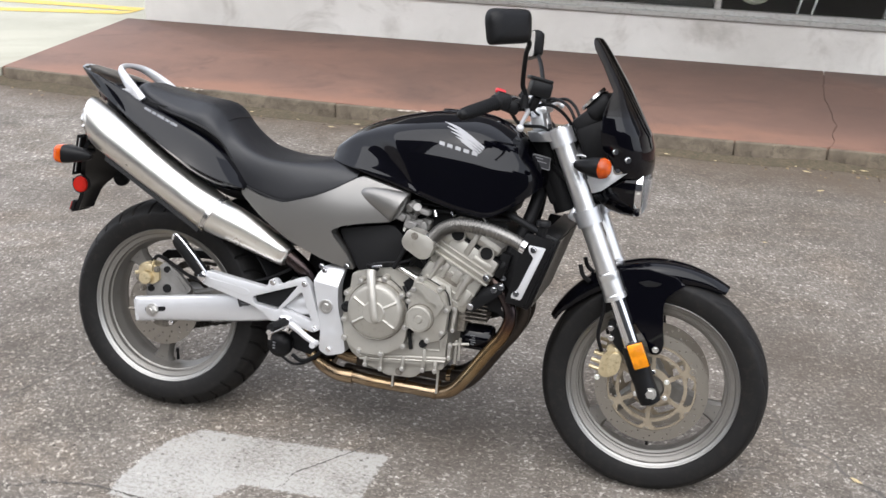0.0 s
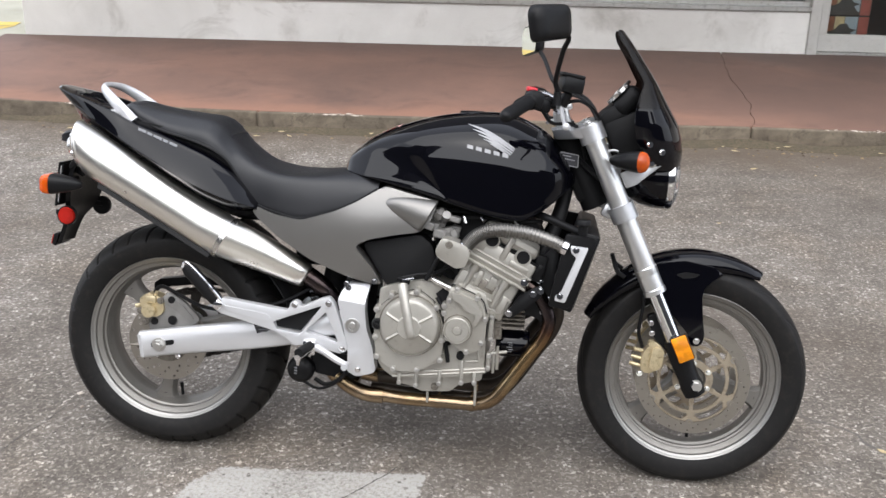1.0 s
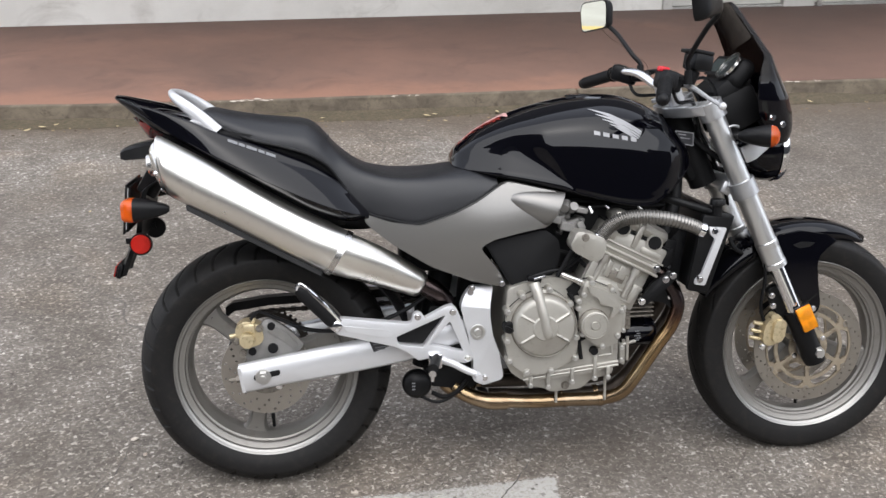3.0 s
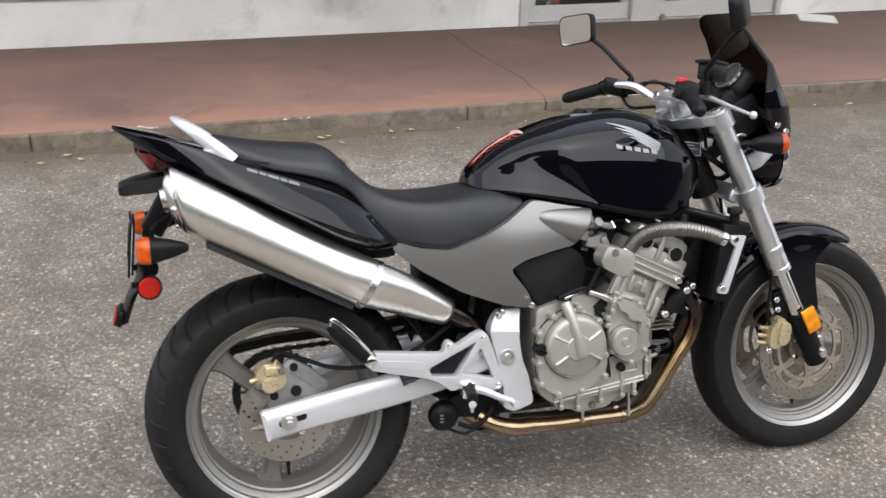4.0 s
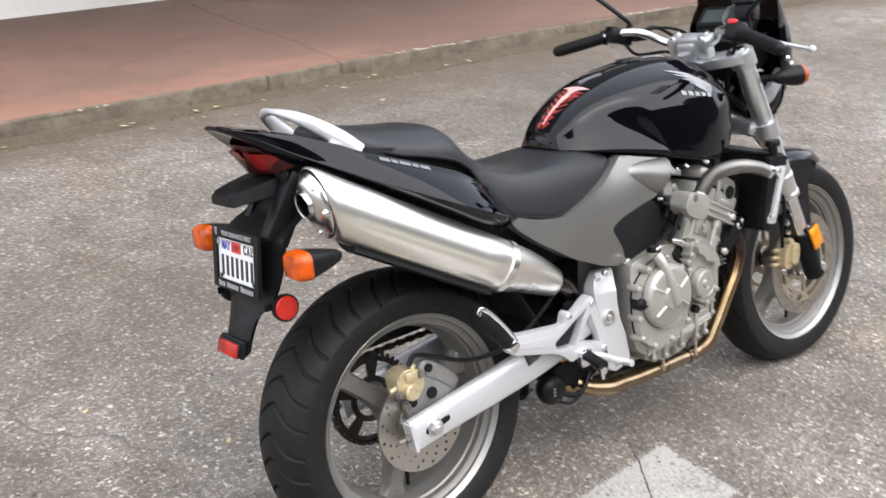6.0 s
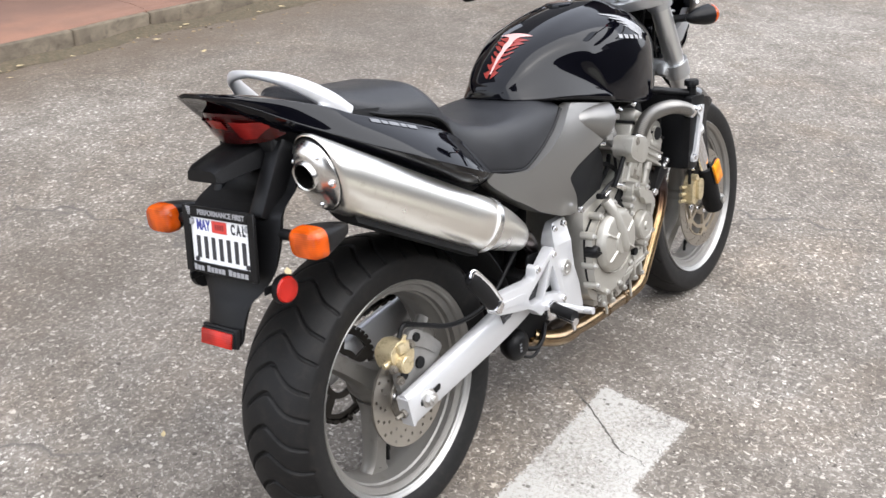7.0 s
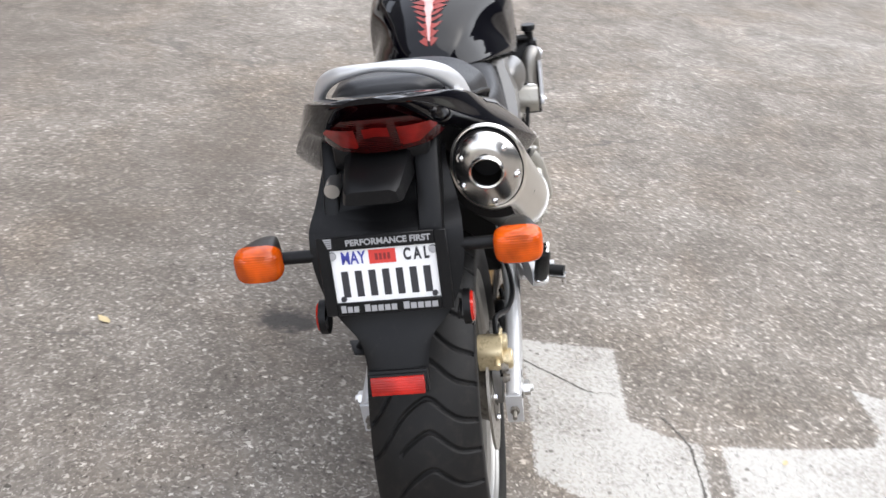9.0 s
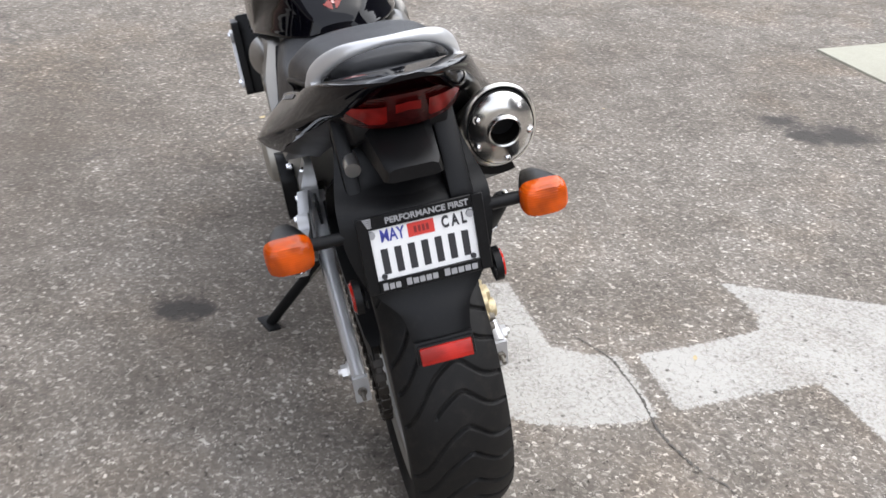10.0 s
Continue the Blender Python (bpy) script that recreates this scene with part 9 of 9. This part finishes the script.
    skin(bm, [ring(0.0035, 0.0362), ring(0.0035, 0.001)], True, False)
    part("dial", bm, DIAL, clock, "dark round dial face")
    part("instrument_edge", box(B(), mid + Vector((0, -0.0775, 0)) + out * 0.003, (0.052, 0.004, 0.006), tilt, 0.001, 1), POLISHED, clock, "bright edge of the instrument glass")
    bm = B()
    box(bm, (1.165, 0, 0.975), (0.07, 0.15, 0.05), pose(0, 0, 0, 0, -40, 0), 0.012)
    box(bm, (1.20, 0, 0.93), (0.10, 0.16, 0.10), pose(0, 0, 0, 0, -25, 0), 0.015)
    part("clock_bracket", bm, BLACK_MATT, bike, "black clock bracket and wiring")
    bm = B()
    box(bm, (1.095, 0.0, 0.80), (0.06, 0.06, 0.10), pose(0, 0, 0, 0, -25, 0), 0.01)
    tube(bm, [(1.10, 0.05, 0.86), (1.15, 0.07, 0.80), (1.20, 0.05, 0.76), (1.24, 0.03, 0.78)], 0.008, 8, 6)
    tube(bm, [(1.08, -0.04, 0.86), (1.13, -0.06, 0.82), (1.18, -0.05, 0.79), (1.22, -0.03, 0.80)], 0.008, 8, 6)
    part("wiring_loom", bm, BLACK_MATT, bike, "black wiring round the headstock")


# ---- plate holder, indicators, rear lamps ----
def letters(text, size, material, parent, m, name, weight=0.0):
    """Letters cut from the built-in font as a flat mesh."""
    cu = bpy.data.curves.new(name, "FONT")
    cu.body, cu.size, cu.align_x, cu.align_y, cu.extrude = text, size, "CENTER", "CENTER", 0.0004
    cu.offset = weight
    tmp = bpy.data.objects.new(name, cu)
    me = bpy.data.meshes.new_from_object(tmp)
    bpy.data.objects.remove(tmp)
    me.materials.clear()
    me.materials.append(material)
    ob = new(name, me)
    ob.parent = parent
    ob.matrix_local = m
    return ob


def build_rear():
    yc = 0.012
    # undertail and mudguard
    bm = B()
    rings = []
    for x, z, w, h in ((-0.07, 0.835, 0.085, 0.055), (-0.12, 0.850, 0.085, 0.045), (-0.18, 0.868, 0.080, 0.030), (-0.225, 0.880, 0.070, 0.014)):
        rings.append([(x, yc * 0.5 - w, z - h), (x, yc * 0.5 - w, z + h), (x, yc * 0.5 + w, z + h), (x, yc * 0.5 + w, z - h)])
    skin(bm, rings)
    bmesh.ops.bevel(bm, geom=list(bm.edges), offset=0.006, segments=2, affect="EDGES", profile=0.5)
    under = part("undertail", bm, BLACK_SATIN, bike, "black plastic undertail")
    guard = [(-0.120, 0.880, 0.088), (-0.165, 0.862, 0.092), (-0.205, 0.835, 0.096), (-0.228, 0.800, 0.106), (-0.258, 0.782, 0.112), (-0.276, 0.765, 0.114), (-0.287, 0.72, 0.112), (-0.298, 0.670, 0.098), (-0.308, 0.640, 0.078), (-0.325, 0.615, 0.054), (-0.340, 0.580, 0.046), (-0.352, 0.548, 0.044)]
    bm = B()
    rings = []
    for x, z, w in guard:
        ring = []
        for y in (-1, -0.86, -0.5, 0, 0.5, 0.86, 1):
            ring.append((x + 0.010 * abs(y) ** 3, yc + w * y, z + 0.004 * abs(y) ** 2))
        ring += [(x + 0.012 + 0.010 * abs(y) ** 3, yc + (w - 0.004) * y, z + 0.008) for y in (1, 0.5, 0, -0.5, -1)]
        rings.append([Vector(q) for q in ring])
    cols = [curve_through([r[i] for r in rings], 3) for i in range(len(rings[0]))]
    skin(bm, [[q[k] for q in cols] for k in range(len(cols[0]))])
    mud = part("rear_mudguard", bm, BLACK_SATIN, bike, "black plastic rear mudguard", 40)
    for x, y, wx, wy, h in ((-0.222, yc - 0.070, 0.050, 0.036, 0.16), (-0.198, yc + 0.080, 0.030, 0.024, 0.13)):
        part("mudguard_rib", box(B(), (x, y, 0.828), (wx, wy, h), pose(0, 0, 0, 0, 32, 0), 0.006), BLACK_SATIN, mud)
    bm = B()
    rod(bm, (-0.190, 0.0866, 0.834), (-0.232, 0.0870, 0.828), 0.0125, 0.0118, 22)
    part("helmet_lock", bm, BOLT_GREY, mud, "round grey helmet lock")
    # number-plate lamp: a tapered hood
    bm = B()
    rings = []
    for x, z, w, h in ((-0.185, 0.866, 0.056, 0.024), (-0.230, 0.864, 0.052, 0.022), (-0.285, 0.857, 0.046, 0.018), (-0.314, 0.852, 0.043, 0.015), (-0.324, 0.850, 0.038, 0.010)):
        rings.append([(x, yc - w, z - h * 0.8), (x, yc - w * 0.92, z + h * 0.6), (x, yc - w * 0.7, z + h), (x, yc + w * 0.7, z + h), (x, yc + w * 0.92, z + h * 0.6), (x, yc + w, z - h * 0.8), (x, yc + w * 0.8, z - h), (x, yc - w * 0.8, z - h)])
    skin(bm, rings)
    part("plate_lamp", bm, BLACK_SATIN, bike, "black number-plate lamp housing", 35)
    # plate in its frame: local x across (to the right as seen from behind), y up
    rear_m = Matrix(((0.0, 0.12, -0.993, -0.3085), (-1, 0, 0, yc), (0, 0.993, 0.12, 0.727), (0, 0, 0, 1)))
    def flat(bm, x0, x1, y0, y1, z0, z1, bevel=0.0):
        box(bm, ((x0 + x1) / 2, (y0 + y1) / 2, (z0 + z1) / 2), (x1 - x0, y1 - y0, z1 - z0), None, bevel, 1)
        return bm
    def placed(ob):
        ob.matrix_local = rear_m
        return ob
    plate = placed(part("number_plate", flat(B(), -0.088, 0.088, -0.050, 0.050, -0.0008, 0.0008), PLATE_WHITE, bike, "white number plate with dark figures and a red sticker"))
    def stuck(name, bm, material, label=""):
        return part(name, bm, material, plate, label)
    bm = B()
    flat(bm, -0.0935, -0.0765, -0.060, 0.060, 0.001, 0.006, 0.001)
    flat(bm, 0.0765, 0.0935, -0.060, 0.060, 0.001, 0.006, 0.001)
    flat(bm, -0.0765, 0.0765, 0.0400, 0.060, 0.0011, 0.0059, 0.001)
    flat(bm, -0.0765, 0.0765, -0.060, -0.0410, 0.0011, 0.0059, 0.001)
    stuck("plate_frame", bm, BLACK_SATIN, "black plastic plate frame with pale print")
    stuck("plate_backing", flat(B(), -0.087, 0.087, -0.055, 0.055, -0.006, -0.0012, 0.001), BLACK_MATT, "black holder behind the plate")
    # the registration as plain bars
    for k in range(7):
        x0 = -0.0695 + 0.0200 * k
        bm = flat(B(), x0 + 0.0045, x0 + 0.0150, -0.0335, 0.0065, 0.001, 0.0016, 0.0003)
        stuck("figure_bar", bm, PLATE_INK)
    stuck("year_sticker", flat(B(), -0.021, 0.018, 0.0155, 0.0365, 0.001, 0.0016), RED_STICKER, "red year sticker")
    bm = B()
    for k in range(4):
        flat(bm, -0.012 + 0.006 * k, -0.008 + 0.006 * k, 0.021, 0.031, 0.0016, 0.0020)
    stuck("sticker_bars", bm, mat("dark_red_ink", (0.22, 0.02, 0.02), 0.5))
    letters("MAY", 0.0265, BLUE_INK, plate, pose(-0.0440, 0.0255, 0.0014) @ Matrix.Diagonal((0.66, 1, 1, 1)), "month_print", 0.0005)
    letters("C A L", 0.0245, PLATE_INK, plate, pose(0.0475, 0.0255, 0.0014) @ Matrix.Diagonal((0.62, 1, 1, 1)), "state_print", 0.0009)
    letters("PERFORMANCE FIRST", 0.0128, PALE_PRINT, plate, pose(0.010, 0.0500, 0.0062), "frame_print", 0.0004)
    bm = B()
    for k in range(5):
        flat(bm, -0.083 + 0.0012 * k, -0.071 - 0.0002 * k, 0.0565 - 0.0031 * k, 0.0585 - 0.0031 * k, 0.0058, 0.0064)
    stuck("frame_emblem", bm, PALE_PRINT, "pale wing-like emblem")
    for x0, x1 in ((-0.072, -0.044), (-0.037, 0.012), (0.020, 0.072)):
        n = max(2, int((x1 - x0) / 0.009))
        for k in range(n):
            w = (x1 - x0) / n
            stuck("print_bar", flat(B(), x0 + w * k + 0.0008, x0 + w * (k + 1) - 0.0012, -0.0555, -0.0465 + 0.002 * (k == 0), 0.0058, 0.0063), PALE_PRINT)
    for x in (-0.074, 0.072):
        bm = B()
        rod(bm, (x, 0.031, 0.0005), (x, 0.031, 0.0045), 0.0062, 0.0055, 18)
        stuck("plate_screw", bm, PALE_PRINT)
    for x in (-0.066, 0.068):
        bm = B()
        rod(bm, (x, -0.036, 0.0005), (x, -0.036, 0.0035), 0.0045, 0.004, 14)
        stuck("plate_screw", bm, PLATE_INK)
    bm = B()
    box(bm, (-0.3505, yc, 0.566), (0.010, 0.084, 0.030), pose(0, 0, 0, 0, 15, 0), 0.002)
    box(bm, (-0.3455, yc, 0.566), (0.010, 0.090, 0.036), pose(0, 0, 0, 0, 15, 0), 0.002)
    base = part("reflector_base", bm, BLACK_SATIN, mud)
    bm = B()
    box(bm, (-0.3565, yc, 0.565), (0.006, 0.080, 0.0275), pose(0, 0, 0, 0, 15, 0), 0.002)
    part("rear_reflector", bm, RED_REFLECTOR, bike, "red rectangular rear reflector", 30)
    for side in (-1, 1):
        # stalk and indicator
        y1 = yc + side * 0.192
        bm = B()
        tube(bm, [(-0.262, yc + side * 0.080, 0.742), (-0.265, yc + side * 0.12, 0.742), (-0.265, yc + side * 0.16, 0.742)], 0.010, 12, 4)
        rings = []
        for x, ry, rz in ((-0.194, 0.006, 0.006), (-0.202, 0.013, 0.011), (-0.226, 0.022, 0.018), (-0.258, 0.032, 0.0245), (-0.273, 0.035, 0.027)):
            rings.append([(x, y1 + ry * math.copysign(abs(math.cos(t)) ** 0.6, math.cos(t)), 0.742 + rz * math.copysign(abs(math.sin(t)) ** 0.6, math.sin(t))) for t in (2 * math.pi * k / 32 for k in range(32))])
        skin(bm, rings)
        ind = part("rear_indicator", bm, BLACK_SATIN, bike, "rear indicator with black shell and amber lens", 40)
        bm = B()
        rings = []
        for x, f in ((-0.272, 0.98), (-0.281, 0.98), (-0.291, 0.93), (-0.298, 0.78), (-0.300, 0.4)):
            rings.append([(x, y1 + 0.0365 * f * math.copysign(abs(math.cos(t)) ** 0.55, math.cos(t)), 0.742 + 0.0275 * f * math.copysign(abs(math.sin(t)) ** 0.55, math.sin(t))) for t in (2 * math.pi * k / 32 for k in range(32))])
        skin(bm, rings)
        part("lens", bm, AMBER, ind, "amber ribbed indicator lens", 45)
        # round side reflector on a tab
        c = Vector((-0.278, yc + side * 0.110, 0.646))
        bm = B()
        rod(bm, c - Vector((0, side * 0.007, 0)), c + Vector((0, side * 0.004, 0)), 0.0265, 0.0265, 32)
        box(bm, (-0.295, yc + side * 0.098, 0.652), (0.04, 0.004, 0.014), None, 0.001, 1)
        ref = part("side_reflector", bm, BLACK_SATIN, bike, "round red side reflector in a black holder", 30)
        bm = B()
        rod(bm, c + Vector((0, side * 0.003, 0)), c + Vector((0, side * 0.008, 0)), 0.0240, 0.0215, 32)
        part("lens", bm, RED_REFLECTOR, ref, "round red reflector lens", 30)


build_tank()
build_seat()
build_tail()
build_side_covers()
build_frame()
build_swingarm()
front = build_wheel("front_wheel", (1.4135, 0, 0.30), 0.300, 0.060, 0.054, (222, 342, 102), front_groove, (900, 40), "grey alloy front wheel")
rear = build_wheel("rear_wheel", (0, 0, 0.315), 0.315, 0.090, 0.0775, (138, 258, 18), rear_groove, (1500, 64), "grey alloy rear wheel")
build_brakes(front, rear)
build_exhaust()
build_engine()
build_front()
build_rear()
